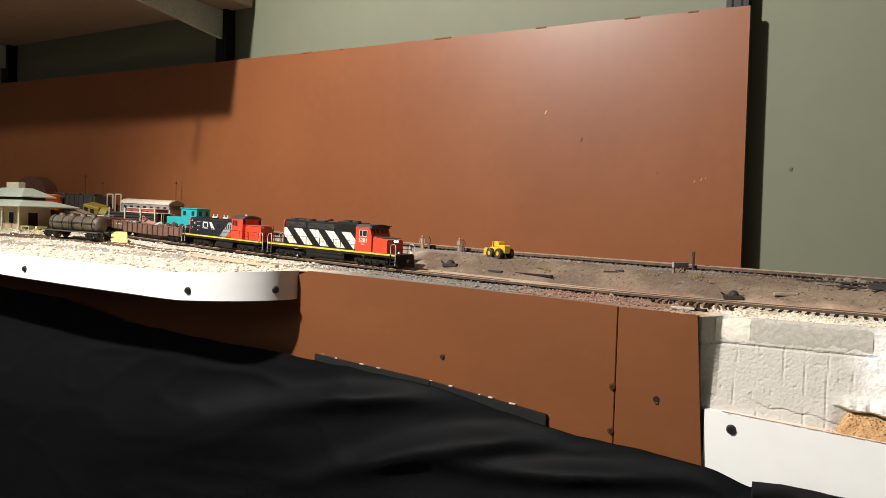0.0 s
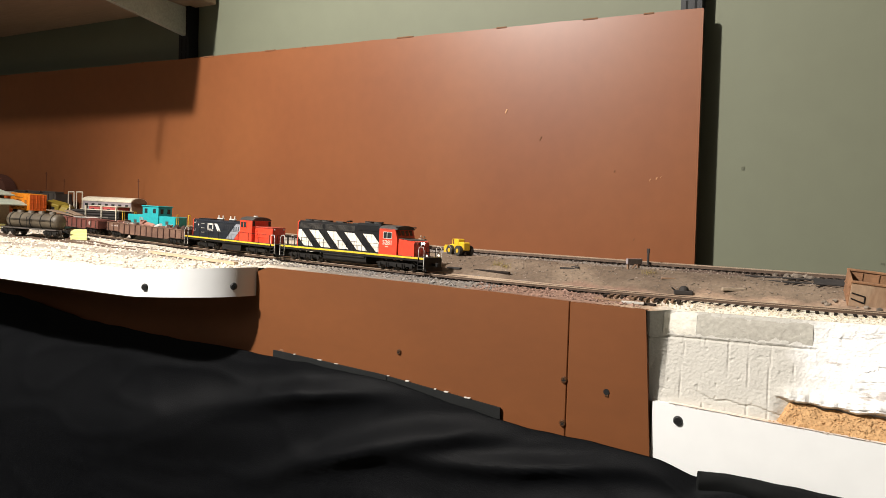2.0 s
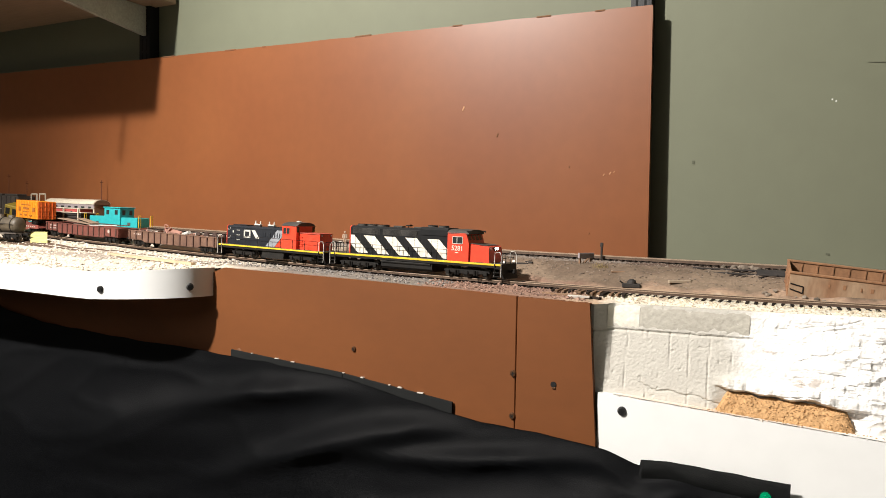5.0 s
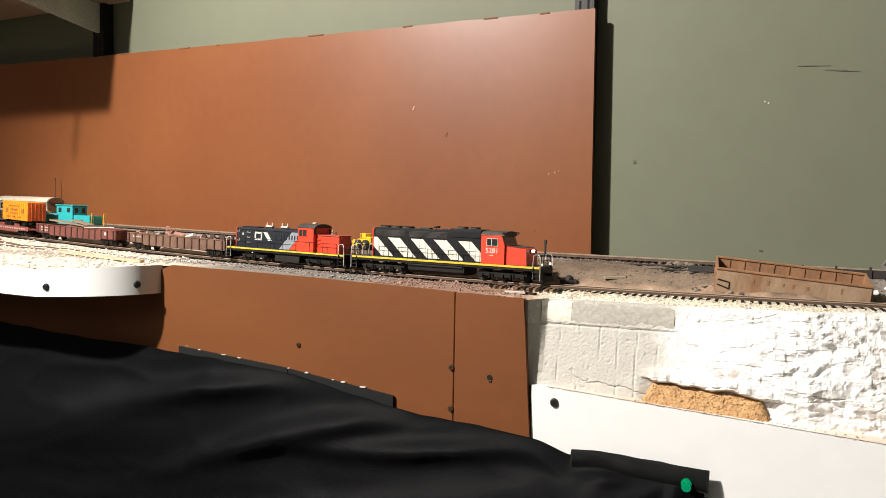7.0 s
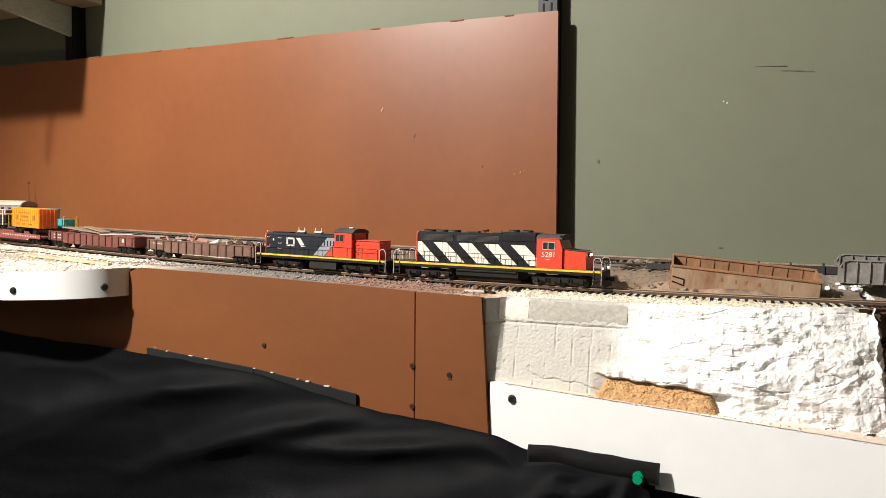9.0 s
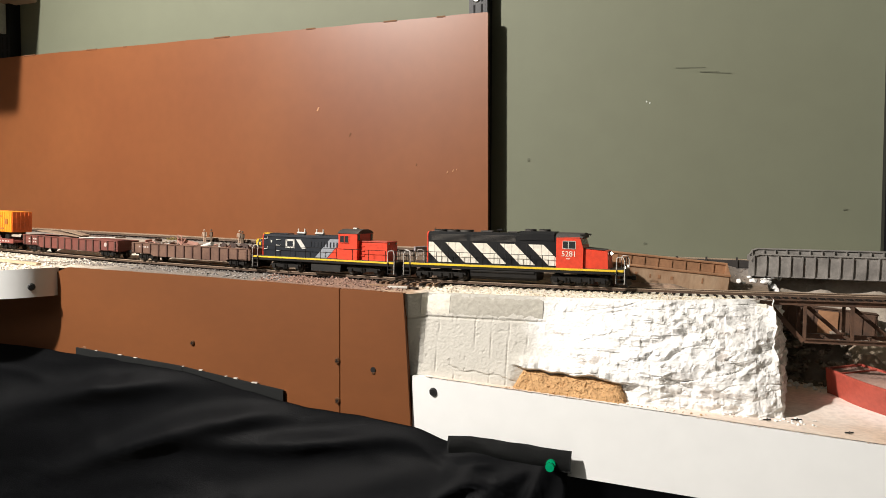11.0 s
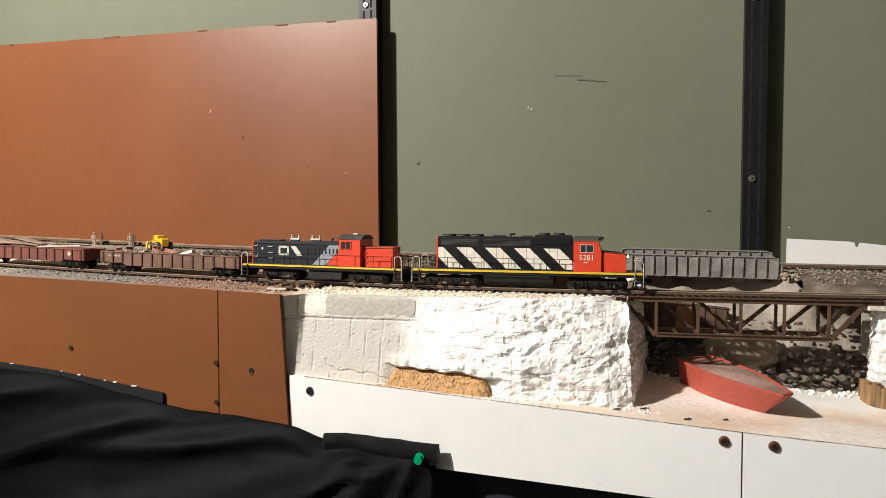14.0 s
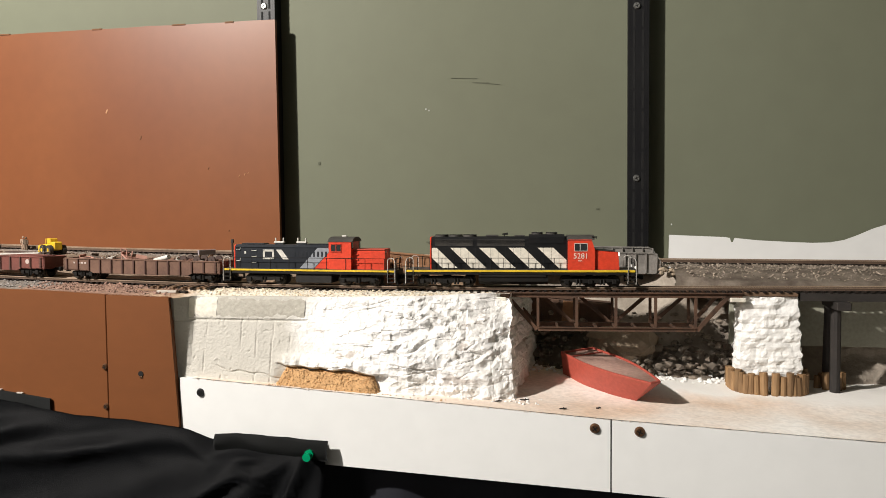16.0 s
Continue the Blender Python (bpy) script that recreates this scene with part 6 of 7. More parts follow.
def boat():
    m = Matrix.Translation((0.4815, 0.080, 0.9770)) @ Euler((radians(2), radians(5), radians(-53))).to_matrix().to_4x4()
    ob = thing("barge", m, "dusty red toy barge hull lying on the creek bed", "boat")
    L, W, H = 0.055, 0.0225, 0.0245
    # plan of the hull: blunt stern, long curved bow
    def plan(blunt, w, bow):
        pts = []
        for k in range(15):
            u = k / 14
            x = -L + u * (L + bow)
            y = w * (0.86 + 0.14 * smooth(0, 0.3, u)) * (1 - (1 - blunt) * max(0, (u - 0.36) / 0.64) ** 1.7)
            pts.append((x, y))
        return pts
    deck = plan(0.24, W, 0.062)
    keel = plan(0.03, W * 0.82, 0.036)
    bm = bmesh.new()
    ring = lambda pts, z: [(x, -y, z) for x, y in pts] + [(x, y, z) for x, y in reversed(pts)]
    rows = [ring(keel, 0.0), ring(deck, H), ring(deck, H + 0.0016), ring([(x * 0.965, y * 0.93) for x, y in deck], H + 0.0016), ring([(x * 0.965, y * 0.93) for x, y in deck], H - 0.0006)]
    rows = [r + [r[0]] for r in rows]
    sheet(bm, rows)
    bmesh.ops.remove_doubles(bm, verts=bm.verts, dist=1e-6)
    part("hull", bm, M["boat_red"], ob, "matt red hull with a raked bow")
    bm = bmesh.new()
    f = bm.faces.new([bm.verts.new(p) for p in ring([(x * 0.968, y * 0.94) for x, y in deck], H - 0.0002)])
    bmesh.ops.extrude_face_region(bm, geom=[f])
    part("deck", bm, M["boat_deck"], ob, "dusty pinkish deck")
    bm = bmesh.new()
    f = bm.faces.new([bm.verts.new(p) for p in ring(keel, 0.0005)])
    part("bottom", bm, M["boat_red"], ob)
    bm = bmesh.new()
    box(bm, -L + 0.016, -L + 0.0172, -W * 0.9, W * 0.9, H - 0.0002, H + 0.0011)
    part("hatch_coaming", bm, M["boat_red"], ob)


boat()


def plate_girder_bridge():
    m = Matrix.Translation((0.4535, 0.214, 1.0785)) @ Euler((radians(6), radians(0.8), radians(2))).to_matrix().to_4x4()
    ob = thing("girder_bridge", m, "grey plastic plate girder bridge set on the bank", "bridge")
    L, H = 0.083, 0.023
    for y in (0.0, 0.042):
        bm = bmesh.new()
        outline = [(-L, 0), (-L, H - 0.007), (-L + 0.003, H - 0.002), (-L + 0.008, H), (L - 0.008, H), (L - 0.003, H - 0.002), (L, H - 0.007), (L, 0)]
        prism(bm, outline, y - 0.0006, y + 0.0006)
        g = part("girder", bm, M["grey_steel"], ob)
        bm = bmesh.new()
        for a, b in zip(outline, outline[1:]):
            beam(bm, (a[0], y, a[1]), (b[0], y, b[1]), 0.004, 0.0009)
        beam(bm, (-L, y, 0.0004), (L, y, 0.0004), 0.004, 0.0009)
        part("flange", bm, M["grey_steel"], g)
        for u in np.linspace(-L + 0.003, L - 0.003, 15):
            bm = bmesh.new()
            box(bm, u - 0.0007, u + 0.0007, y - 0.0026, y + 0.0026, 0.0006, H - 0.001)
            part("stiffener", bm, M["grey_steel"], g)
    bm = bmesh.new()
    box(bm, -L, L, 0.0012, 0.0408, 0.003, 0.0055)
    part("deck", bm, M["truck"], ob)


plate_girder_bridge()


def hopper_body():
    m = Matrix.Translation((0.219, 0.119, 1.0750)) @ Euler((radians(6), radians(5.5), radians(8))).to_matrix().to_4x4()
    ob = thing("hopper_body", m, "rusty tan open hopper body without wheels, on the ground", "freight car")
    L, W = 0.132, 0.034
    for y, H in ((0, 0.0225), (W, 0.0285)):
        bm = bmesh.new()
        box(bm, 0, L, y - 0.0008, y + 0.0008, 0.0, H, 0.0002)
        s = part("side", bm, M["orewood"] if y == 0 else M["orein"], ob)
        bm = bmesh.new()
        box(bm, -0.001, L + 0.001, y - 0.0018, y + 0.0018, H - 0.0014, H + 0.0006, 0.0003)
        part("top_rail", bm, M["orein"], s)
        for u in np.linspace(0.012, L - 0.012, 9):
            bm = bmesh.new()
            box(bm, u - 0.0006, u + 0.0006, y - (0.0016 if y else -0.0006), y + (0.0 if y else 0.0018), 0.001, H - 0.002)
            part("rib", bm, M["orein"], s)
    for u in (0, L):
        bm = bmesh.new()
        prism(bm, [(0, 0), (0, 0.0225), (W, 0.0285), (W, 0)], u - 0.0008, u + 0.0008, "x")
        e = part("end_wall", bm, M["orein"], ob)
        for z in (0.008, 0.016):
            bm = bmesh.new()
            box(bm, u - 0.0016, u + 0.0016, 0.001, W - 0.001, z, z + 0.0012)
            part("end_rib", bm, M["orein"], e)
    bm = bmesh.new()
    box(bm, 0, L, 0, W, 0.0015, 0.003)
    part("floor", bm, M["orein"], ob)
    rng = random.Random(31)
    for u in (0.032, 0.044, 0.058, 0.066, 0.078, 0.107):
        bm = bmesh.new()
        h = rng.uniform(0.003, 0.006)
        box(bm, u, u + rng.uniform(0.0012, 0.003), -0.0011, -0.0006, 0.012, 0.012 + h)
        part("faded_marking", bm, M["orein"], ob)
    bm = bmesh.new()
    bars(bm, [(0.001, -0.001, 0.007), (0.012, -0.001, 0.004), (0.012, -0.001, 0.010), (0.001, -0.001, 0.012)], 0.0006, 5)
    part("end_brace", bm, M["truck"], ob)


hopper_body()


def scrap_car():
    """A brown car body lying on the bank behind the truss."""
    m = Matrix.Translation((0.437, 0.176, 1.026)) @ Euler((radians(-14), radians(5), radians(3))).to_matrix().to_4x4()
    ob = thing("scrap_car", m, "derelict rust-brown car body lying on the bank under the bridge", "freight car")
    L, W, H = 0.046, 0.026, 0.026
    bm = bmesh.new()
    box(bm, -L, L, 0, W, 0, H, 0.0006)
    body = part("body", bm, M["rust"], ob)
    bm = bmesh.new()
    prism(bm, [(-0.001, H), (W * 0.5, H + 0.004), (W + 0.001, H)], -L - 0.001, L + 0.001, "x")
    part("roof", bm, M["rust"], ob, "dark rusty roof")
    for u in np.linspace(-L + 0.003, L - 0.003, 9):
        bm = bmesh.new()
        box(bm, u - 0.0007, u + 0.0007, -0.0012, 0.0, 0.001, H - 0.001)
        part("rib", bm, M["rust"], body)
    bm = bmesh.new()
    box(bm, -0.006, 0.012, -0.0018, -0.0002, 0.002, H - 0.002, 0.0003)
    part("door", bm, M["orein"], body, "brown sliding door")
    bm = bmesh.new()
    box(bm, -L, L, -0.001, W, -0.003, 0.0, 0.0004)
    part("underframe", bm, M["truck"], ob)


scrap_car()


def dark_girder():
    ob = thing("wall_track_girder", pose(0, 0, 0), "low black girder carrying the wall track over the gap", "bridge")
    bm = bmesh.new()
    box(bm, 0.262, 0.40, 0.232, 0.2355, 1.0862, 1.0945, 0.0003)
    part("web", bm, M["timber"], ob)
    for x in (0.264, 0.295, 0.326, 0.357, 0.388):
        bm = bmesh.new()
        box(bm, x - 0.001, x + 0.001, 0.2305, 0.2365, 1.084, 1.0975)
        part("rib", bm, M["timber"], ob)


dark_girder()


def rubble():
    rng = random.Random(17)
    bm = bmesh.new()
    for _ in range(420):
        x = rng.uniform(0.40, 0.62)
        k = rng.random()
        y = 0.135 + 0.05 * k + rng.uniform(-0.008, 0.008)
        z = 0.976 + 0.062 * k ** 1.3
        rock(bm, (x, y, z), rng.uniform(0.0018, 0.006) * (1.4 - 0.7 * k), rng)
    for _ in range(200):
        x = rng.uniform(0.64, 1.1)
        k = rng.random()
        rock(bm, (x, 0.16 + 0.03 * k, 0.97 + 0.05 * k), rng.uniform(0.002, 0.006), rng)
    tagged(part("rubble", bm, M["rubble"]), "grey stones heaped along the creek bank", "stones", kind="stuff")
    bm = bmesh.new()
    for _ in range(150):
        x = rng.uniform(0.40, 0.60)
        y = 0.112 + rng.uniform(0, 0.03)
        rock(bm, (x, y, creek_z(x, y) + 0.0005), rng.uniform(0.0007, 0.003), rng)
    for _ in range(90):
        x = rng.uniform(0.30, 0.42)
        y = rng.uniform(0.004, 0.03)
        rock(bm, (x, y, creek_z(x, y) + 0.0004), rng.uniform(0.0005, 0.0016), rng)
    tagged(part("plaster_crumbs", bm, M["white_rock"]), "white plaster crumbs on the creek bed", "crumbs", kind="stuff")
    # one big slab under the bridge
    bm = bmesh.new()
    bmesh.ops.create_icosphere(bm, subdivisions=3, radius=0.03)
    for v in bm.verts:
        q = v.co * (1 + 0.25 * noise.noise(v.co * 60))
        v.co = Vector((0.497 + q.x * 1.25, 0.165 + q.y * 0.7, 1.008 + q.z * 0.75))
    tagged(part("boulder", bm, M["soil_plain"]), "large tan boulder on the bank under the bridge", "boulder")
    for x, y, l in ((0.405, 0.02, 0.004), (0.44, -0.001, 0.003), (0.47, 0.012, 0.002), (0.383, 0.006, 0.003)):
        bm = bmesh.new()
        rod(bm, (-l, 0, 0.0008), (l, l * 0.4, 0.0012), 0.0006, 5)
        rod(bm, (0, -l * 0.6, 0.001), (l * 0.2, l * 0.8, 0.0014), 0.0005, 5)
        t = tagged(part("twig", bm, M["timber"]), "small dark twig scrap on the creek bed", "twig", "twig scraps")
        t.matrix_world = pose(x, y, creek_z(x, y))


M["soil_plain"] = material("tan_rock", (0.36, 0.29, 0.21), 0.9, second=(0.28, 0.21, 0.15), scale=50, fine=300, bump=0.001)
rubble()


def hill_sheet():
    """White card cut like low hills, standing against the wall."""
    bm = bmesh.new()
    xs = [0.556, 0.60, 0.622, 0.6265, 0.628, 0.6305, 0.632, 0.66, 0.696, 0.72, 0.739, 0.755, 0.770, 0.785, 0.80, 0.83, 0.87, 0.95, 1.1, 1.4]
    zs = [1.1175, 1.1155, 1.1145, 1.1135, 1.1085, 1.1085, 1.1135, 1.1105, 1.1085, 1.1075, 1.108, 1.111, 1.117, 1.124, 1.129, 1.135, 1.139, 1.136, 1.13, 1.14]
    prism(bm, [(0.555, 1.07), *zip(xs, zs), (1.4, 1.07)], 0.312, 0.3145)
    tagged(part("hill_card", bm, M["white"]), "white card cut into low hills against the wall", "backdrop card")


hill_sheet()


# ---------------------------------------------------------------- things on the middle ground
M["tractor_yellow"] = material("tractor_yellow", (0.70, 0.45, 0.02), 0.5, scale=90, second=(0.55, 0.33, 0.02))
M["rubber"] = material("tyre", (0.025, 0.023, 0.021), 0.8, scale=90, second=(0.06, 0.05, 0.04))
M["figure_a"] = material("figure_drab", (0.13, 0.09, 0.06), 0.8, scale=150)
M["figure_b"] = material("figure_pale", (0.42, 0.30, 0.22), 0.8, scale=150)
M["lilac"] = material("dusty_lilac", (0.30, 0.26, 0.27), 0.7, scale=90)


def tractor():
    x, y = -0.212, 0.196
    ob = thing("yellow_tractor", Matrix.Translation((x, y, land(x, y))) @ Euler((0, 0, radians(-28))).to_matrix().to_4x4(), "yellow toy wheel loader with black tyres on bare earth", "tractor")
    bm = bmesh.new()
    box(bm, -0.014, 0.005, -0.0062, 0.0062, 0.005, 0.0135, 0.001)
    part("chassis", bm, M["tractor_yellow"], ob)
    bm = bmesh.new()
    box(bm, 0.004, 0.016, -0.0052, 0.0052, 0.006, 0.0165, 0.0012)
    part("engine_hood", bm, M["tractor_yellow"], ob)
    bm = bmesh.new()
    box(bm, -0.006, 0.004, -0.005, 0.005, 0.0135, 0.0205, 0.0008)
    part("seat_housing", bm, M["tractor_yellow"], ob)
    bm = bmesh.new()
    bars(bm, [(-0.010, -0.004, 0.0135), (-0.010, -0.004, 0.020), (-0.010, 0.004, 0.020), (-0.010, 0.004, 0.0135)], 0.0006)
    part("roll_bar", bm, M["tractor_yellow"], ob)
    bm = bmesh.new()
    prism(bm, [(-0.014, 0.004), (-0.022, 0.003), (-0.022, 0.010), (-0.019, 0.0125), (-0.014, 0.0125)], -0.009, 0.009)
    part("bucket", bm, M["tractor_yellow"], ob)
    bm = bmesh.new()
    bars(bm, [(-0.018, -0.0095, 0.006), (-0.008, -0.010, 0.012), (-0.003, -0.010, 0.008)], 0.0006)
    part("lift_arm", bm, M["bright"], ob)
    for u, s in ((-0.008, -1), (-0.008, 1), (0.010, -1), (0.010, 1)):
        bm = bmesh.new()
        rod(bm, (u, s * 0.0062, 0.0062), (u, s * 0.0105, 0.0062), 0.0062, 18)
        w = part("wheel", bm, M["rubber"], ob)
        bm = bmesh.new()
        rod(bm, (u, s * 0.0105, 0.0062), (u, s * 0.0108, 0.0062), 0.0026, 12)
        part("rim", bm, M["tractor_yellow"], w)


tractor()


def figurine(x, y, turn, mat, label):
    """A plain stand-in for a tiny model figure."""
    bm = bmesh.new()
    for s in (-1, 1):
        rod(bm, (s * 0.0012, 0, 0), (s * 0.0009, 0, 0.0085), 0.0011, 7)
    rod(bm, (0, 0, 0.008), (0, 0, 0.0145), 0.0021, 8, 0.0025)
    for s in (-1, 1):
        rod(bm, (s * 0.0026, 0, 0.014), (s * 0.0032, -0.001, 0.0085), 0.0008, 6)
    bmesh.ops.create_icosphere(bm, subdivisions=1, radius=0.0017, matrix=Matrix.Translation((0, 0, 0.0168)))
    ob = tagged(part("figurine", bm, mat), label, "figurine", "figurines on the bare earth")
    ob.matrix_world = pose(x, y, land(x, y), 0, 0, turn)


figurine(-0.352, 0.238, 20, M["figure_b"], "tiny plain pale model figurine standing by the track")
figurine(-0.345, 0.244, -30, M["figure_a"], "tiny plain brown model figurine standing by the track")
figurine(-0.297, 0.245, 40, M["figure_b"], "tiny plain pale model figurine on bare earth")
figurine(-0.290, 0.242, 10, M["figure_a"], "tiny plain brown model figurine on bare earth")


def bumper():
    x, y = 0.011, 0.178
    z = land(x, y)
    ob = thing("buffer_stop", pose(x, y, z, 0, 0, 62), "small buffer stop with a dusty lilac beam on posts", "buffer stop")
    for u in (-0.008, 0.008):
        bm = bmesh.new()
        beam(bm, (u, 0, -0.002), (u, 0, 0.010), 0.002, 0.0022)
        part("post", bm, M["wood_tie"], ob)
    bm = bmesh.new()
    box(bm, -0.0115, 0.0115, -0.0028, 0.0002, 0.0055, 0.0115, 0.0004)
    part("beam", bm, M["lilac"], ob)
    bm = bmesh.new()
    beam(bm, (0.008, 0.010, -0.001), (0.008, 0.0, 0.008), 0.0015, 0.0018)
    part("brace", bm, M["wood_tie"], ob)
    x, y = 0.011, 0.245
    ob = tagged(new("marker_post"), "short dark wooden post with a knob by the wall track", "post")
    ob.matrix_world = pose(x, y, land(x, y))
    bm = bmesh.new()
    rod(bm, (0, 0, -0.002), (0, 0, 0.0195), 0.0013, 8)
    part("post_shaft", bm, M["timber"], ob)
    bm = bmesh.new()
    box(bm, -0.0016, 0.0016, -0.0016, 0.0016, 0.0165, 0.0215, 0.0004)
    part("post_head", bm, M["timber"], ob)


bumper()


def lumps():
    for x, y, r in ((0.077, 0.118, 0.0055), (-0.255, 0.150, 0.0055)):
        z = land(x, y)
        ob = thing("switch_stand", pose(x, y, z, 0, 0, 15), "small black lump of a switch machine beside the track", "switch machine", "switch machines")
        bm = bmesh.new()
        bmesh.ops.create_uvsphere(bm, u_segments=14, v_segments=8, radius=r)
        for v in bm.verts:
            v.co.z = max(v.co.z, 0) * 0.9 + 0.003
            v.co.x *= 0.9
        part("dome", bm, M["timber"], ob)
        bm = bmesh.new()
        box(bm, -r * 1.7, r * 1.5, -r, r, -0.001, 0.0032, 0.0006)
        part("base", bm, M["timber"], ob)
        bm = bmesh.new()
        rod(bm, (-r * 1.5, 0, 0.003), (-r * 2.1, -0.002, 0.0055), 0.0008, 6)
        part("lever", bm, M["timber"], ob)
    # broken track panel
    ob = thing("broken_track", Matrix.Translation((0.165, 0.172, 1.0895)) @ Euler((radians(10), 0, radians(-14))).to_matrix().to_4x4(), "dark broken length of track lying on the slope", "railway track")
    for k in range(11):
        bm = bmesh.new()
        box(bm, -0.0016, 0.0016, -0.0145, 0.0145, -0.0012, 0.0012, 0.0002)
        t = part("tie", bm, M["tie"], ob)
        t.matrix_local = pose(-0.038 + 0.0074 * k, 0, 0, 0, 0, random.Random(k).uniform(-8, 8) - 18)
    for y in (-0.0083, 0.0083):
        bm = bmesh.new()
        rod(bm, (-0.044, y, 0.0022), (0.046, y + 0.003, 0.0022), 0.0009, 6)
        part("rail", bm, M["timber"], ob)
    rng = random.Random(41)
    for x, y, L, w, h, a, mat in ((0.121, 0.132, 0.022, 0.005, 0.002, 28, M["soil_plain"]), (0.205, 0.165, 0.032, 0.006, 0.005, -8, M["timber"]), (0.222, 0.178, 0.016, 0.005, 0.004, 4, M["timber"]),
                                  (-0.05, 0.165, 0.012, 0.0022, 0.0014, -30, M["timber"]), (-0.058, 0.16, 0.016, 0.002, 0.0012, 8, M["timber"]), (-0.14, 0.138, 0.05, 0.0035, 0.0016, -12, M["tie"]), (-0.19, 0.142, 0.02, 0.004, 0.0016, -14, M["timber"]),
                                  (0.055, 0.15, 0.014, 0.002, 0.001, 20, M["wood_tie"])):
        bm = bmesh.new()
        box(bm, -L / 2, L / 2, -w / 2, w / 2, -0.0008, h, 0.0003)
        t = tagged(part("scrap_plank", bm, mat), "loose dark plank scrap lying on the earth", "plank", "plank scraps")
        t.matrix_world = pose(x, y, land(x, y) + 0.0004, 0, 0, a)
    for x, y, n, r in ((0.168, 0.238, 16, 0.005), (0.24, 0.115, 5, 0.004), (0.2, 0.125, 6, 0.003)):
        bm = bmesh.new()
        for _ in range(n):
            px, py = x + rng.gauss(0, 0.008), y + rng.gauss(0, 0.005)
            rock(bm, (px, py, land(px, py) + 0.001), rng.uniform(0.3, 1) * r, rng)
        tagged(part("stone_heap", bm, M["rubble"]), "small heap of grey rubble stones", "stones", kind="stuff")
    # weeds
    for x, y in ((-0.14, 0.155), (-0.128, 0.15), (-0.40, 0.235), (-0.41, 0.232), (0.033, 0.16)):
        bm = bmesh.new()
        for _ in range(26):
            a, l = rng.uniform(0, 6.28), rng.uniform(0.002, 0.006)
            px, py = x + rng.gauss(0, 0.004), y + rng.gauss(0, 0.002)
            rod(bm, (px, py, land(px, py) - 0.0005), (px + l * 0.5 * math.cos(a), py + l * 0.5 * math.sin(a), land(px, py) + l), 0.0003, 3, 0.0001)
        tagged(part("weeds", bm, M["weed"]), "tuft of dry yellowish weeds", "weeds", kind="stuff")
    # loose ties and wooden shims at the turnout
    for k in range(13):
        x = 0.004 + 0.0056 * k
        bm = bmesh.new()
        L = 0.020 + 0.004 * rng.random()
        box(bm, -0.0013, 0.0013, -L, 0.004, -0.0006, 0.0014, 0.0002)
        t = tagged(part("turnout_tie", bm, M["wood_tie"] if k % 3 else M["tie"]), "dark wooden tie sticking out at the turnout", "railway tie", "turnout ties")
        t.matrix_world = pose(x + 0.012, track_y(x) - 0.012, rail_z(x) - 0.0040, 0, 0, 8 + rng.uniform(-5, 5))
    for x, y, L, w, a, mat in ((0.035, 0.034, 0.05, 0.004, -8, M["wood_tie"]), (0.05, 0.029, 0.02, 0.006, 12, M["card_white"]), (0.062, 0.036, 0.016, 0.004, -25, M["tie"])):
        bm = bmesh.new()
        box(bm, -L / 2, L / 2, -w / 2, w / 2, -0.001, 0.0012, 0.0003)
        t = tagged(part("wood_shim", bm, mat), "loose wooden shim beside the turnout", "shim", "wooden shims")
        t.matrix_world = pose(x, y, land(x, y) + 0.001, 0, 0, a)
    # diverging rails
    bm = bmesh.new()
    for off in (-0.0083, 0.0083):
        rows = []
        for x in np.arange(-0.36, 0.06, 0.01):
            k = smooth(0.06, -0.36, x)
            y = track_y(x) + off + 0.036 * ((0.06 - x) / 0.42) ** 1.1
            z = rail_z(x)
            rows.append([(x, y - 0.0008, z - 0.0030), (x, y - 0.0005, z - 0.0004), (x, y + 0.0005, z - 0.0004), (x, y + 0.0008, z - 0.0030)])
        sheet(bm, rows)
    tagged(part("siding_rails", bm, M["rail_head"]), "weathered rails of the diverging siding", "rails", kind="structure")


M["weed"] = material("dry_weed", (0.30, 0.23, 0.08), 0.9, scale=100)
lumps()


# ---------------------------------------------------------------- the yard at the far end
M["tank_dirt"] = material("grimy_tank", (0.06, 0.046, 0.03), 0.55, second=(0.12, 0.095, 0.062), scale=50, amount=0.8, fine=400)
M["teal"] = material("teal_paint", (0.02, 0.36, 0.38), 0.5, scale=60, second=(0.02, 0.28, 0.30))
M["cream"] = material("cream_paint", (0.62, 0.56, 0.44), 0.7, scale=60, second=(0.5, 0.44, 0.34))
M["roof_green"] = material("pale_green_roof", (0.50, 0.56, 0.46), 0.7, scale=60, second=(0.42, 0.47, 0.38))
M["sand_wall"] = material("station_wall", (0.55, 0.42, 0.27), 0.8, scale=60, second=(0.45, 0.33, 0.2))
M["olive"] = material("olive_paint", (0.26, 0.19, 0.02), 0.6, scale=70, second=(0.18, 0.13, 0.02))
M["red_house"] = material("faded_red", (0.50, 0.09, 0.08), 0.6, scale=70)
M["pale_yellow"] = material("pale_yellow", (0.66, 0.62, 0.26), 0.7, scale=60)
M["pale_green"] = material("pale_green_base", (0.42, 0.52, 0.30), 0.7, scale=60)
M["dark_car"] = material("dark_hopper", (0.05, 0.042, 0.036), 0.7, scale=60, second=(0.09, 0.075, 0.06))
M["brown_dome"] = material("dark_brown_felt", (0.10, 0.035, 0.02), 0.9, scale=40)


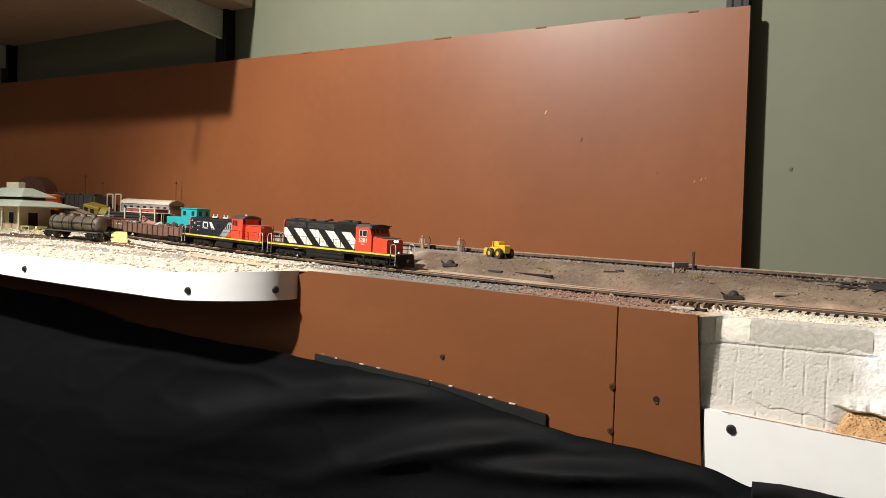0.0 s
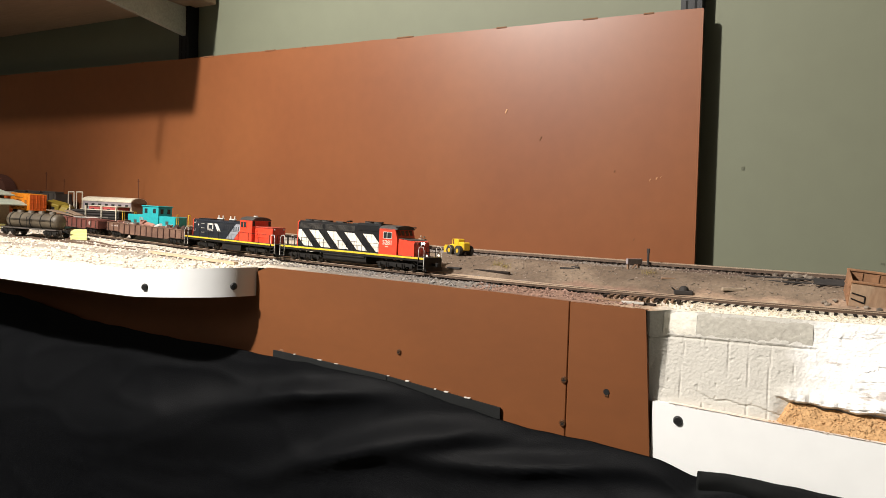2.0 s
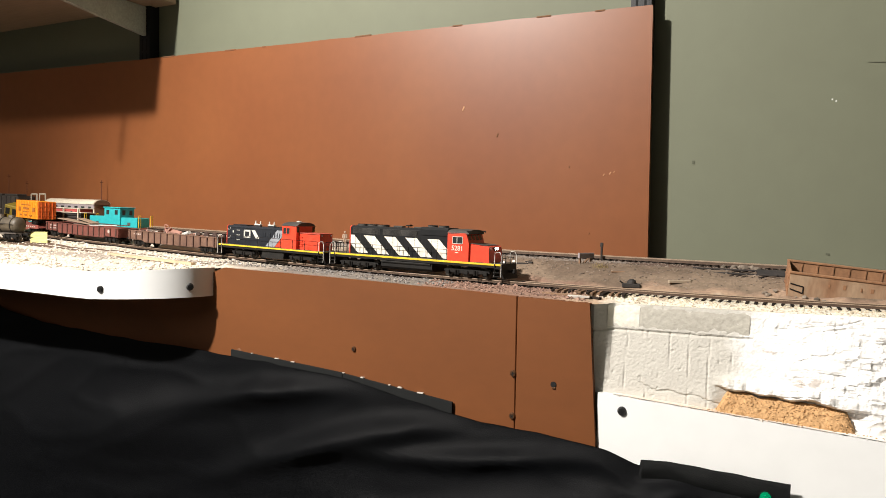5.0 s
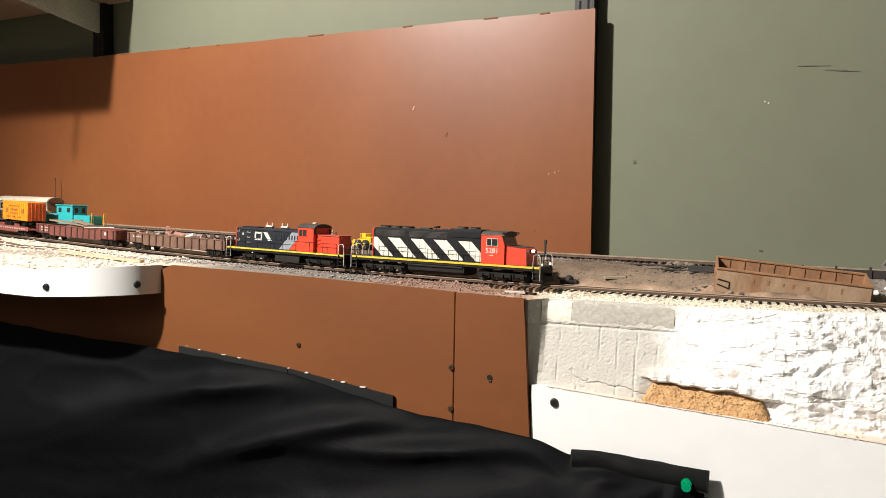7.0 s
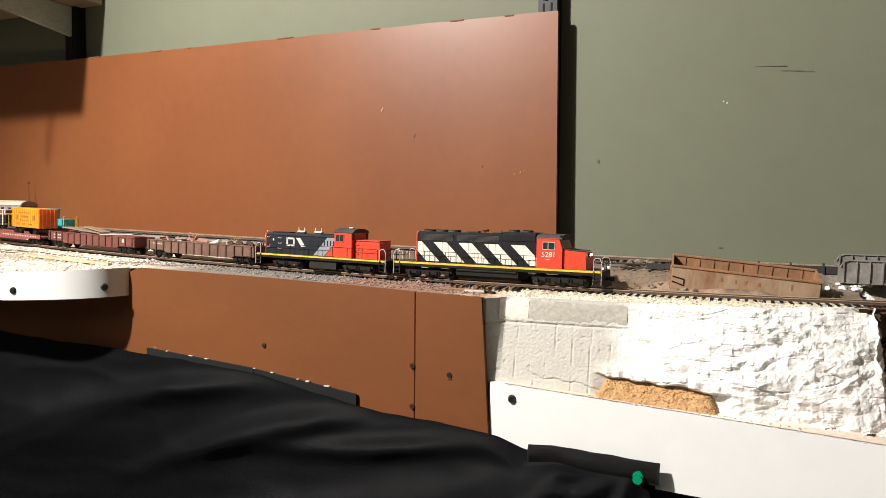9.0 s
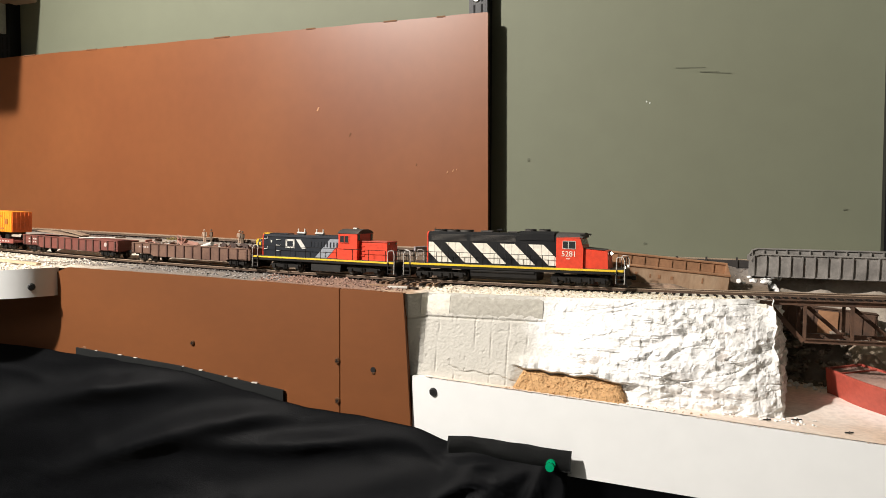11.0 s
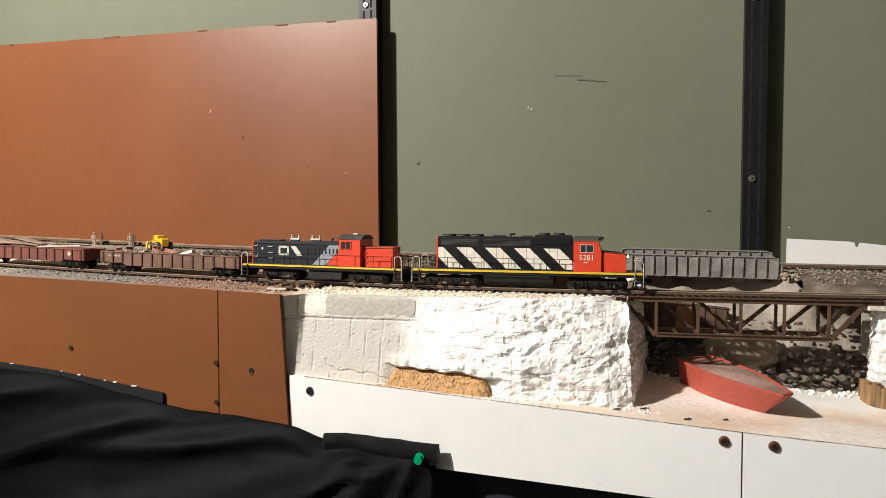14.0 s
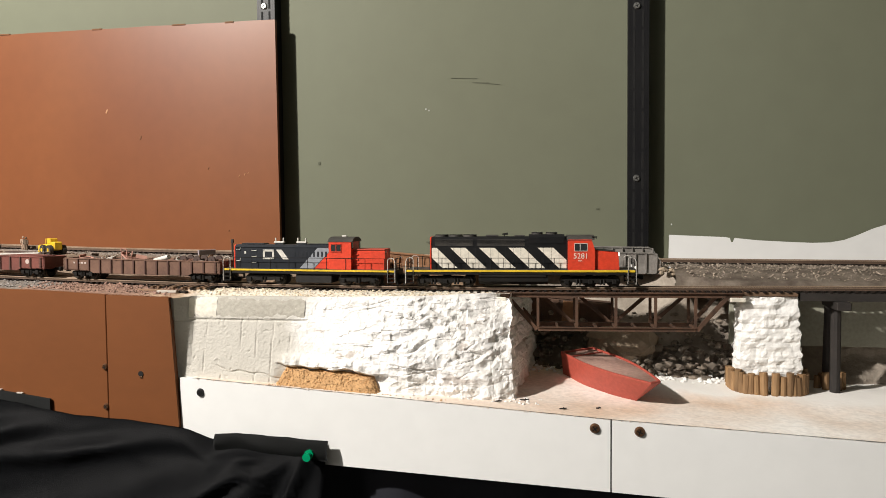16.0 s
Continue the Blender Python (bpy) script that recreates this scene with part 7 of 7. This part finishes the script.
def tank_car():
    x, y = -0.852, 0.055
    ob = thing("tank_car", Matrix.Translation((x, y, land(x, y) + 0.003)) @ Euler((0, radians(1.5), radians(11))).to_matrix().to_4x4(), "grimy olive-brown tank car parked on the siding", "freight car")
    L, r, zc = 0.044, 0.0120, 0.0222
    bm = bmesh.new()
    rows = []
    for u, k in [(-L - 0.005, 0.0), (-L - 0.0045, 0.45), (-L - 0.003, 0.78), (-L, 1), *[(v, 1) for v in np.linspace(-L + 0.006, L - 0.006, 9)], (L, 1), (L + 0.003, 0.78), (L + 0.0045, 0.45), (L + 0.005, 0.0)]:
        rows.append([(u, r * k * math.cos(a), zc + r * k * math.sin(a)) for a in np.linspace(0, 2 * math.pi, 25)])
    sheet(bm, rows)
    bmesh.ops.remove_doubles(bm, verts=bm.verts, dist=1e-6)
    part("tank", bm, M["tank_dirt"], ob, smooth=True)
    for u in (-0.038, -0.019, 0.0, 0.019, 0.038):
        bm = bmesh.new()
        for a, b in zip(np.linspace(0, 2 * math.pi, 25), np.linspace(0, 2 * math.pi, 25)[1:]):
            beam(bm, (u, (r + 0.0003) * math.cos(a), zc + (r + 0.0003) * math.sin(a)), (u, (r + 0.0003) * math.cos(b), zc + (r + 0.0003) * math.sin(b)), 0.0013, 0.0004)
        part("band", bm, M["truck"], ob)
    for u in (-0.03, -0.01, 0.01, 0.03):
        bm = bmesh.new()
        rod(bm, (u, 0, zc + r - 0.001), (u, 0, zc + r + 0.003), 0.0054, 16, 0.0042)
        part("dome", bm, M["tank_dirt"], ob)
    bm = bmesh.new()
    box(bm, -L - 0.008, L + 0.008, -0.0145, 0.0145, 0.0098, 0.0115, 0.0003)
    part("underframe", bm, M["dark_car"], ob)
    for s in (-1, 1):
        bm = bmesh.new()
        bars(bm, [(-L, s * 0.0136, zc + 0.002), (L, s * 0.0136, zc + 0.002)], 0.0005)
        part("handrail", bm, M["truck"], ob)
        bm = bmesh.new()
        for u in (-0.002, 0.003):
            rod(bm, (u, s * 0.0158, 0.011), (u, s * 0.0158, zc + 0.006), 0.0004, 4)
        for z in np.arange(0.013, zc + 0.006, 0.003):
            rod(bm, (-0.002, s * 0.0158, z), (0.003, s * 0.0158, z), 0.0003, 4)
        part("ladder", bm, M["truck"], ob)
    n0 = len(SPIN)
    truck(ob, -0.040, (-0.0095, 0.0095), 0.019)
    truck(ob, 0.040, (-0.0095, 0.0095), 0.019)
    del SPIN[n0:]
    coupler(ob, L + 0.008, 1)
    coupler(ob, -L - 0.008, -1)


tank_car()


def ramp():
    x, y = -0.792, 0.083
    ob = thing("loading_ramp", Matrix.Translation((x, y, land(x, y))) @ Euler((0, 0, radians(-35))).to_matrix().to_4x4(), "pale yellow loading ramp beside the tank car", "ramp")
    bm = bmesh.new()
    prism(bm, [(0.020, 0.0), (0.020, 0.0008), (-0.016, 0.0155), (-0.016, 0.0145)], -0.011, 0.011)
    part("ramp_plate", bm, M["pale_yellow"], ob)
    for k in range(7):
        bm = bmesh.new()
        u = -0.013 + 0.005 * k
        z = 0.0155 + (u + 0.016) * (0.0008 - 0.0155) / 0.036
        box(bm, u - 0.0004, u + 0.0004, -0.011, 0.011, z - 0.0004, z + 0.0004)
        part("cleat", bm, M["pale_yellow"], ob)
    for y_ in (-0.009, 0.009):
        bm = bmesh.new()
        box(bm, -0.016, -0.0145, y_ - 0.001, y_ + 0.001, 0, 0.0145)
        part("leg", bm, M["pale_yellow"], ob)
    # small yellow rail stop beyond the tank car
    x, y = -0.945, 0.052
    ob = thing("yellow_bumper", pose(x, y, land(x, y) + 0.003, 0, 0, 11), "yellow track bumper at the end of the siding", "buffer stop")
    bm = bmesh.new()
    for s in (-1, 1):
        bars(bm, [(-0.010, s * 0.008, 0), (0.004, s * 0.008, 0.011), (0.008, s * 0.008, 0)], 0.0011)
    part("stop_frame", bm, M["pale_yellow"], ob)
    bm = bmesh.new()
    box(bm, 0.002, 0.006, -0.010, 0.010, 0.009, 0.0125)
    part("stop_beam", bm, M["pale_yellow"], ob)


ramp()


def station():
    x, y, z = -1.10, 0.115, 1.099
    ob = thing("station", pose(x, y, z, 0, 0, 8), "small cream model station with a pale green hipped roof", "station building")
    bm = bmesh.new()
    box(bm, -0.075, 0.062, -0.06, 0.05, -0.006, 0.0065, 0.0008)
    part("platform", bm, M["pale_green"], ob, "pale green platform base")
    bm = bmesh.new()
    box(bm, -0.05, 0.030, -0.032, 0.032, 0.0065, 0.046)
    body = part("wall_block", bm, M["sand_wall"], ob)
    for u, w, h0, h1, m_ in ((-0.034, 0.012, 0.018, 0.036, M["glass"]), (-0.008, 0.011, 0.0066, 0.036, M["wood_tie"]), (0.016, 0.012, 0.018, 0.036, M["glass"])):
        bm = bmesh.new()
        box(bm, u - w / 2, u + w / 2, -0.0326, -0.032, h0, h1)
        o = part("door" if m_ == M["wood_tie"] else "window", bm, m_, body)
        bm = bmesh.new()
        for a, b, c, d in ((u - w / 2 - 0.001, u + w / 2 + 0.001, h1, h1 + 0.0012), (u - w / 2 - 0.001, u - w / 2, h0, h1), (u + w / 2, u + w / 2 + 0.001, h0, h1)):
            box(bm, a, b, -0.0332, -0.032, c, d)
        part("casing", bm, M["cream"], o)
    bm = bmesh.new()
    box(bm, 0.030, 0.0306, -0.012, 0.006, 0.0066, 0.036)
    part("side_door", bm, M["void"], body)

    def hip(name, x0, x1, y0, y1, z0, inset, h, mat):
        bm = bmesh.new()
        a = [bm.verts.new(p) for p in ((x0, y0, z0), (x1, y0, z0), (x1, y1, z0), (x0, y1, z0))]
        e = [bm.verts.new(p) for p in ((x0, y0, z0 + 0.0015), (x1, y0, z0 + 0.0015), (x1, y1, z0 + 0.0015), (x0, y1, z0 + 0.0015))]
        b = [bm.verts.new(p) for p in ((x0 + inset, y0 + inset, z0 + h), (x1 - inset, y0 + inset, z0 + h), (x1 - inset, y1 - inset, z0 + h), (x0 + inset, y1 - inset, z0 + h))]
        bm.faces.new(a)
        bm.faces.new(b)
        for p, q in ((a, e), (e, b)):
            for i in range(4):
                j = (i + 1) % 4
                bm.faces.new((p[i], p[j], q[j], q[i]))
        return part(name, bm, mat, ob)
    hip("eave_roof", -0.09, 0.075, -0.065, 0.055, 0.046, 0.034, 0.012, M["roof_green"])
    bm = bmesh.new()
    box(bm, -0.048, 0.034, -0.026, 0.018, 0.0575, 0.0635)
    part("clerestory", bm, M["dark_car"], ob)
    hip("upper_roof", -0.06, 0.046, -0.038, 0.03, 0.0625, 0.026, 0.016, M["roof_green"])
    bm = bmesh.new()
    box(bm, -0.030, 0.0, -0.008, 0.006, 0.0775, 0.0885, 0.0006)
    part("chimney", bm, M["cream"], ob)
    for u in (-0.06, -0.02, 0.02, 0.06):
        bm = bmesh.new()
        box(bm, u - 0.0022, u + 0.0022, -0.0562, -0.0518, 0.0065, 0.0125)
        rod(bm, (u, -0.054, 0.012), (u, -0.054, 0.046), 0.0014, 8)
        p = part("porch_post", bm, M["cream"], ob)
    bm = bmesh.new()
    box(bm, 0.034, 0.056, -0.03, -0.02, 0.0125, 0.0142, 0.0003)
    for u in (0.036, 0.054):
        box(bm, u - 0.001, u + 0.001, -0.03, -0.02, 0.0065, 0.0125)
    part("bench", bm, M["pale_yellow"], ob)


station()


def caboose():
    x, y = -0.756, 0.194
    z = land(x, y)
    ob = thing("teal_caboose", pose(x, y, z, 0, 1.2, 3), "bright teal transfer caboose with a raised cab", "caboose")
    bm = bmesh.new()
    box(bm, -0.062, 0.058, -0.0155, 0.0155, 0.0095, 0.012, 0.0003)
    part("underframe", bm, M["dark_car"], ob)
    for u0, u1, h in ((-0.05, -0.016, 0.0285), (-0.016, 0.018, 0.0415), (0.018, 0.052, 0.0275)):
        bm = bmesh.new()
        box(bm, u0, u1, -0.0145 if h > 0.04 else -0.0125, 0.0145 if h > 0.04 else 0.0125, 0.012, h, 0.0006)
        b = part("cab" if h > 0.04 else "end_hood", bm, M["teal"], ob)
        if h > 0.04:
            bm = bmesh.new()
            box(bm, u0 - 0.0015, u1 + 0.0015, -0.0158, 0.0158, h, h + 0.0018, 0.0006)
            part("cab_roof", bm, M["teal"], b)
            for s in (-1, 1):
                for u in (-0.008, 0.010):
                    bm = bmesh.new()
                    box(bm, u - 0.003, u + 0.003, min(s * 0.0145, s * 0.0148), max(s * 0.0145, s * 0.0148), 0.0315, 0.0385)
                    part("window", bm, M["glass"], b)
            for u in (u0, u1):
                for yy in (-0.007, 0.007):
                    bm = bmesh.new()
                    box(bm, u - 0.0003, u + 0.0003, yy - 0.003, yy + 0.003, 0.031, 0.0385)
                    part("window", bm, M["glass"], b)
        else:
            for s in (-1, 1):
                bm = bmesh.new()
                box(bm, (u0 + u1) / 2 - 0.003, (u0 + u1) / 2 + 0.003, min(s * 0.0125, s * 0.0128), max(s * 0.0125, s * 0.0128), 0.015, 0.020)
                part("vent", bm, M["dark_car"], b)
    for u in (-0.060, 0.057):
        bm = bmesh.new()
        for yy in (-0.012, 0.012):
            bars(bm, [(u, yy - 0.002, 0.012), (u, yy - 0.002, 0.031), (u, yy + 0.002, 0.031), (u, yy + 0.002, 0.012)], 0.0005)
        part("end_railing", bm, M["tractor_yellow"], ob, "yellow end railing")
    n0 = len(SPIN)
    truck(ob, -0.04, (-0.0095, 0.0095), 0.019)
    truck(ob, 0.038, (-0.0095, 0.0095), 0.019)
    del SPIN[n0:]
    coupler(ob, 0.058, 1)


caboose()


def yard_cars():
    # long car with a cream arched roof
    x, y = -0.945, 0.268
    z = land(x, y)
    ob = thing("coach", pose(x, y, z, 0, 1.2, 0), "old pale grey coach body with a cream arched roof", "passenger car")
    bm = bmesh.new()
    box(bm, -0.072, 0.056, -0.0165, 0.0165, 0.006, 0.036, 0.0004)
    body = part("body", bm, M["lilac"], ob)
    for u in np.linspace(-0.062, 0.046, 7):
        bm = bmesh.new()
        box(bm, u - 0.004, u + 0.004, -0.0168, -0.0165, 0.022, 0.032)
        part("window", bm, M["glass"], body)
    bm = bmesh.new()
    arch = [(0.0175 * math.cos(a), 0.036 + 0.0085 * math.sin(a)) for a in np.linspace(0, math.pi, 13)]
    prism(bm, arch, -0.075, 0.0575, "x")
    part("roof", bm, M["cream"], ob, "cream arched roof")
    bm = bmesh.new()
    prism(bm, [(a * 0.93, b - 0.0006) for a, b in arch], 0.0577, 0.0586, "x")
    box(bm, 0.0562, 0.0572, -0.015, 0.015, 0.006, 0.036)
    part("end_panel", bm, M["wood_tie"], ob, "brown wooden end panel")
    # flat car with black pipes
    x, y = -0.905, 0.203
    z = land(x, y)
    ob = thing("pipe_car", pose(x, y, z, 0, 1.2, 3), "flat car stacked with black pipes between white stakes", "freight car")
    bm = bmesh.new()
    box(bm, -0.065, 0.065, -0.0155, 0.0155, 0.010, 0.0125, 0.0003)
    part("deck", bm, M["dark_car"], ob)
    for j, zz in enumerate((0.0152, 0.0198, 0.0244)):
        for yy in (-0.0118, -0.0071, -0.0024, 0.0023, 0.007, 0.0117):
            bm = bmesh.new()
            rod(bm, (-0.06, yy, zz), (0.06, yy, zz), 0.0023, 10)
            part("pipe", bm, M["timber"], ob)
    bm = bmesh.new()
    box(bm, -0.03, 0.062, -0.015, 0.015, 0.027, 0.0282, 0.0003)
    part("top_sheet", bm, M["cream"], ob, "pale dunnage board")
    for u in (-0.055, -0.016, 0.022, 0.056):
        for s in (-1, 1):
            bm = bmesh.new()
            box(bm, u - 0.0009, u + 0.0009, s * 0.0155 - 0.0009, s * 0.0155 + 0.0009, 0.010, 0.034)
            part("stake", bm, M["cream"], ob)
    n0 = len(SPIN)
    truck(ob, -0.045, (-0.0095, 0.0095), 0.019)
    truck(ob, 0.045, (-0.0095, 0.0095), 0.019)
    # red house car
    x, y = -0.925, 0.236
    z = land(x, y)
    ob = thing("red_caboose", pose(x, y, z, 0, 1.2, 2), "faded red caboose body with a pale roof", "caboose")
    bm = bmesh.new()
    box(bm, -0.034, 0.034, -0.014, 0.014, 0.006, 0.0285, 0.0005)
    b = part("body", bm, M["red_house"], ob)
    for u in (-0.024, -0.004, 0.016):
        bm = bmesh.new()
        box(bm, u - 0.003, u + 0.003, -0.0143, -0.014, 0.018, 0.025)
        part("window", bm, M["glass"], b)
    bm = bmesh.new()
    box(bm, -0.036, 0.036, -0.0155, 0.0155, 0.0285, 0.0302, 0.0006)
    part("roof", bm, M["cream"], ob)
    # dark hopper
    x, y = -1.165, 0.262
    z = land(x, y)
    ob = thing("dark_hopper", pose(x, y, z, 0, 1.2, 0), "dark brown covered hopper car", "freight car")
    bm = bmesh.new()
    prism(bm, [(-0.075, 0.012), (-0.078, 0.024), (-0.078, 0.047), (0.078, 0.047), (0.078, 0.024), (0.075, 0.012)], -0.0165, 0.0165)
    b = part("body", bm, M["dark_car"], ob)
    for u in np.linspace(-0.07, 0.07, 11):
        bm = bmesh.new()
        box(bm, u - 0.0008, u + 0.0008, -0.0177, -0.0165, 0.014, 0.046)
        part("rib", bm, M["dark_car"], b)
    for u in (-0.045, 0.0, 0.045):
        bm = bmesh.new()
        box(bm, u - 0.018, u + 0.018, -0.01, 0.01, 0.047, 0.0505, 0.0008)
        part("hatch", bm, M["dark_car"], b)
    truck(ob, -0.055, (-0.0095, 0.0095), 0.019)
    truck(ob, 0.055, (-0.0095, 0.0095), 0.019)
    # orange box car
    x, y = -1.235, 0.222
    z = land(x, y)
    ob = thing("orange_boxcar", pose(x, y, z, 0, 1.2, 2), "faded orange boxcar parked behind the station", "freight car")
    bm = bmesh.new()
    box(bm, -0.07, 0.055, -0.0165, 0.0165, 0.010, 0.049, 0.0006)
    b = part("body", bm, M["box_end"], ob)
    bm = bmesh.new()
    box(bm, -0.02, 0.015, -0.0175, -0.0165, 0.011, 0.044)
    part("door", bm, M["box_orange"], b)
    bm = bmesh.new()
    prism(bm, [(-0.0172, 0.049), (0, 0.053), (0.0172, 0.049)], -0.072, 0.057, "x")
    part("roof", bm, M["cream"], ob)
    for k in range(6):
        bm = bmesh.new()
        box(bm, 0.055, 0.0562, -0.015, 0.015, 0.013 + 0.006 * k, 0.0145 + 0.006 * k)
        part("end_rib", bm, M["box_end"], b)
    truck(ob, -0.052, (-0.0095, 0.0095), 0.019)
    truck(ob, 0.038, (-0.0095, 0.0095), 0.019)
    del SPIN[n0:]
    # olive crane cab, tipped over
    x, y = -1.028, 0.212
    z = land(x, y)
    ob = thing("olive_cab", Matrix.Translation((x, y, z + 0.006)) @ Euler((radians(10), radians(12), radians(20))).to_matrix().to_4x4(), "tilted olive yellow crane cab with open windows", "crane cab")
    bm = bmesh.new()
    box(bm, -0.024, 0.008, -0.014, 0.014, 0.004, 0.030, 0.0015)
    b = part("cab_body", bm, M["olive"], ob)
    bm = bmesh.new()
    rod(bm, (0.008, 0, 0.017), (0.022, 0, 0.017), 0.0135, 18)
    part("drum", bm, M["olive"], ob)
    for u in (-0.017, -0.004):
        bm = bmesh.new()
        box(bm, u - 0.004, u + 0.004, -0.0143, -0.014, 0.014, 0.025)
        part("window", bm, M["void"], b)
    # white hoops behind it
    x, y = -1.064, 0.268
    z = land(x, y)
    ob = thing("hoop_rack", pose(x, y, z), "pale metal rack of hoops in the yard", "rack")
    for u in (-0.018, 0.006):
        bm = bmesh.new()
        bars(bm, [(u, 0, 0), (u, 0, 0.052), (u + 0.017, 0, 0.052), (u + 0.017, 0, 0)], 0.0012)
        part("hoop", bm, M["cream"], ob)
    bm = bmesh.new()
    box(bm, -0.03, 0.035, -0.006, 0.006, 0, 0.012, 0.0005)
    part("rack_base", bm, M["wood_tie"], ob)
    # green oddments
    for x, y, w, d, h, mat in ((-0.985, 0.21, 0.02, 0.012, 0.022, M["teal"]), (-1.02, 0.175, 0.05, 0.02, 0.016, M["plank"])):
        bm = bmesh.new()
        prism(bm, [(-w / 2, 0), (-w / 2 * 0.9, h), (w / 2 * 0.9, h * 0.9), (w / 2, 0)], -d / 2, d / 2)
        t = tagged(part("yard_crate", bm, mat), "small weathered crate in the yard", "crate", "yard crates")
        t.matrix_world = pose(x, y, land(x, y), 0, 0, 12)
    # thin poles
    for x, zt in ((-0.908, 1.20), (-1.117, 1.20), (-1.172, 1.214)):
        bm = bmesh.new()
        rod(bm, (0, 0, -0.001), (0, 0, zt - land(x, 0.283)), 0.0006, 6)
        bars(bm, [(0, -0.003, zt - land(x, 0.283) - 0.004), (0, 0.003, zt - land(x, 0.283) - 0.004)], 0.0005)
        t = tagged(part("line_pole", bm, M["brown_dome"]), "thin dark brown line pole against the board", "pole", "line poles")
        t.matrix_world = pose(x, 0.283, land(x, 0.283))
    # dark brown rounded hill
    bm = bmesh.new()
    x = -1.34
    h = 1.213 - land(x, 0.28)
    prism(bm, [(-0.062, 0)] + [(0.058 * math.cos(a), h - 0.04 + 0.04 * math.sin(a)) for a in np.linspace(math.pi, 0, 17)] + [(0.062, 0)], -0.012, 0.012)
    t = tagged(part("felt_mound", bm, M["brown_dome"]), "dark brown rounded mound against the board", "mound")
    t.matrix_world = pose(x, 0.282, land(x, 0.282) - 0.002)


yard_cars()


def front_siding():
    """Half-buried rails and a pale strip in the white chips."""
    ob = thing("buried_siding", pose(0, 0, 0), "half buried siding rails in white chips", "railway track", kind="structure")
    for off in (-0.0083, 0.0083):
        bm = bmesh.new()
        rows = []
        for x in np.arange(-1.0, -0.40, 0.01):
            y = lerp(x, [-1.0, -0.85, -0.6, -0.4], [0.03, 0.055, 0.062, 0.045]) + off
            z = land(x, y) + lerp(x, [-1.0, -0.75, -0.6, -0.4], [0.0035, 0.003, 0.0014, 0.0002])
            rows.append([(x, y - 0.0012, z - 0.0034), (x, y - 0.0006, z), (x, y + 0.0006, z), (x, y + 0.0012, z - 0.0034)])
        sheet(bm, rows)
        part("rail", bm, M["rail"], ob)
    bm = bmesh.new()
    pts = [(-0.585, 0.038), (-0.41, 0.013)]
    a, b = [Vector((x, y, land(x, y) + 0.0015)) for x, y in pts]
    beam(bm, a, b, 0.006, 0.003)
    tagged(part("wood_strip", bm, M["stripwood"]), "pale wooden strip half buried in white chips", "wood strip")


M["stripwood"] = material("pale_strip", (0.55, 0.42, 0.28), 0.8, second=(0.4, 0.28, 0.17), scale=60, stretch=(0.2, 3, 1))
front_siding()


def white_blocks():
    """Plaster lumps at the ends of the grey girder bridge."""
    rng = random.Random(77)
    for cx, cy, cz, n in ((0.376, 0.212, 1.074, 26), (0.558, 0.20, 1.080, 34)):
        bm = bmesh.new()
        for _ in range(n):
            rock(bm, (cx + rng.gauss(0, 0.013), cy + rng.gauss(0, 0.010), cz + rng.uniform(-0.006, 0.005)), rng.uniform(0.002, 0.0055), rng)
        tagged(part("plaster_lumps", bm, M["soil_plain"] if cx > 0.5 else M["white_rock"]), "broken white plaster lumps beside the girder bridge", "plaster lumps", kind="stuff")


white_blocks()


# ---------------------------------------------------------------- what moves
# where the middle of the front engine's stripes stands along x, every half second
RUN = [(0, -0.4137), (0.5, -0.3846), (1, -0.3595), (1.5, -0.3373), (2, -0.3165), (2.5, -0.2921), (3, -0.2720), (3.6, -0.2395), (4.2, -0.2085), (4.9, -0.172), (5.5, -0.1406),
       (6, -0.1146), (6.5, -0.0902), (7, -0.0615), (7.5, -0.0408), (8, -0.0124), (8.5, 0.0137), (9.1, 0.0435), (9.75, 0.0752), (10.4, 0.1065), (11, 0.1354), (11.5, 0.1558), (12, 0.1788),
       (12.5, 0.2037), (13, 0.2265), (13.5, 0.2513), (14, 0.2741), (14.5, 0.3008), (15, 0.3286), (15.5, 0.3504), (16, 0.3775)]


def along(x, d):
    """The point d metres further along the track than x."""
    n = max(1, int(abs(d) / 0.01))
    for _ in range(n):
        s = (track_y(x + 0.005) - track_y(x - 0.005)) / 0.01
        x += d / n / math.sqrt(1 + s * s)
    return x


def on_track(x, half):
    """The pose of a car whose trucks stand at half a wheelbase either side of x."""
    a, b = along(x, -half), along(x, half)
    pa, pb = Vector((a, track_y(a), rail_z(a))), Vector((b, track_y(b), rail_z(b)))
    d = pb - pa
    mid = (pa + pb) / 2
    return Matrix.Translation(mid) @ Euler((0, -math.atan2(d.z, d.xy.length), math.atan2(d.y, d.x))).to_matrix().to_4x4()


def motions():
    for ob, off, half in ((ENGINE_A, 0.0178, 0.07), (ENGINE_B, -0.2002 + 0.0115, 0.053), (CAR_1, -0.3806, 0.071), (CAR_2, -0.5913, 0.071), (CAR_3, -0.796, 0.071)):
        walk(ob, [(t, on_track(along(x, off), half)) for t, x in RUN])
    walk(BOX_3, [(t, on_track(along(x, -0.796), 0.071) @ pose(0.052, 0, 0.0243)) for t, x in RUN])
    times = [k / 8 for k in range(129)]
    base = np.interp(0, [t for t, _ in RUN], [x for _, x in RUN])
    for ob in SPIN:
        u, r = ob.location.x, ob.location.z
        walk(ob, [(t, pose(u, 0, r, 0, math.degrees((float(np.interp(t, [a for a, _ in RUN], [b for _, b in RUN])) - base) * 1.01 / r), 0)) for t in times])


motions()
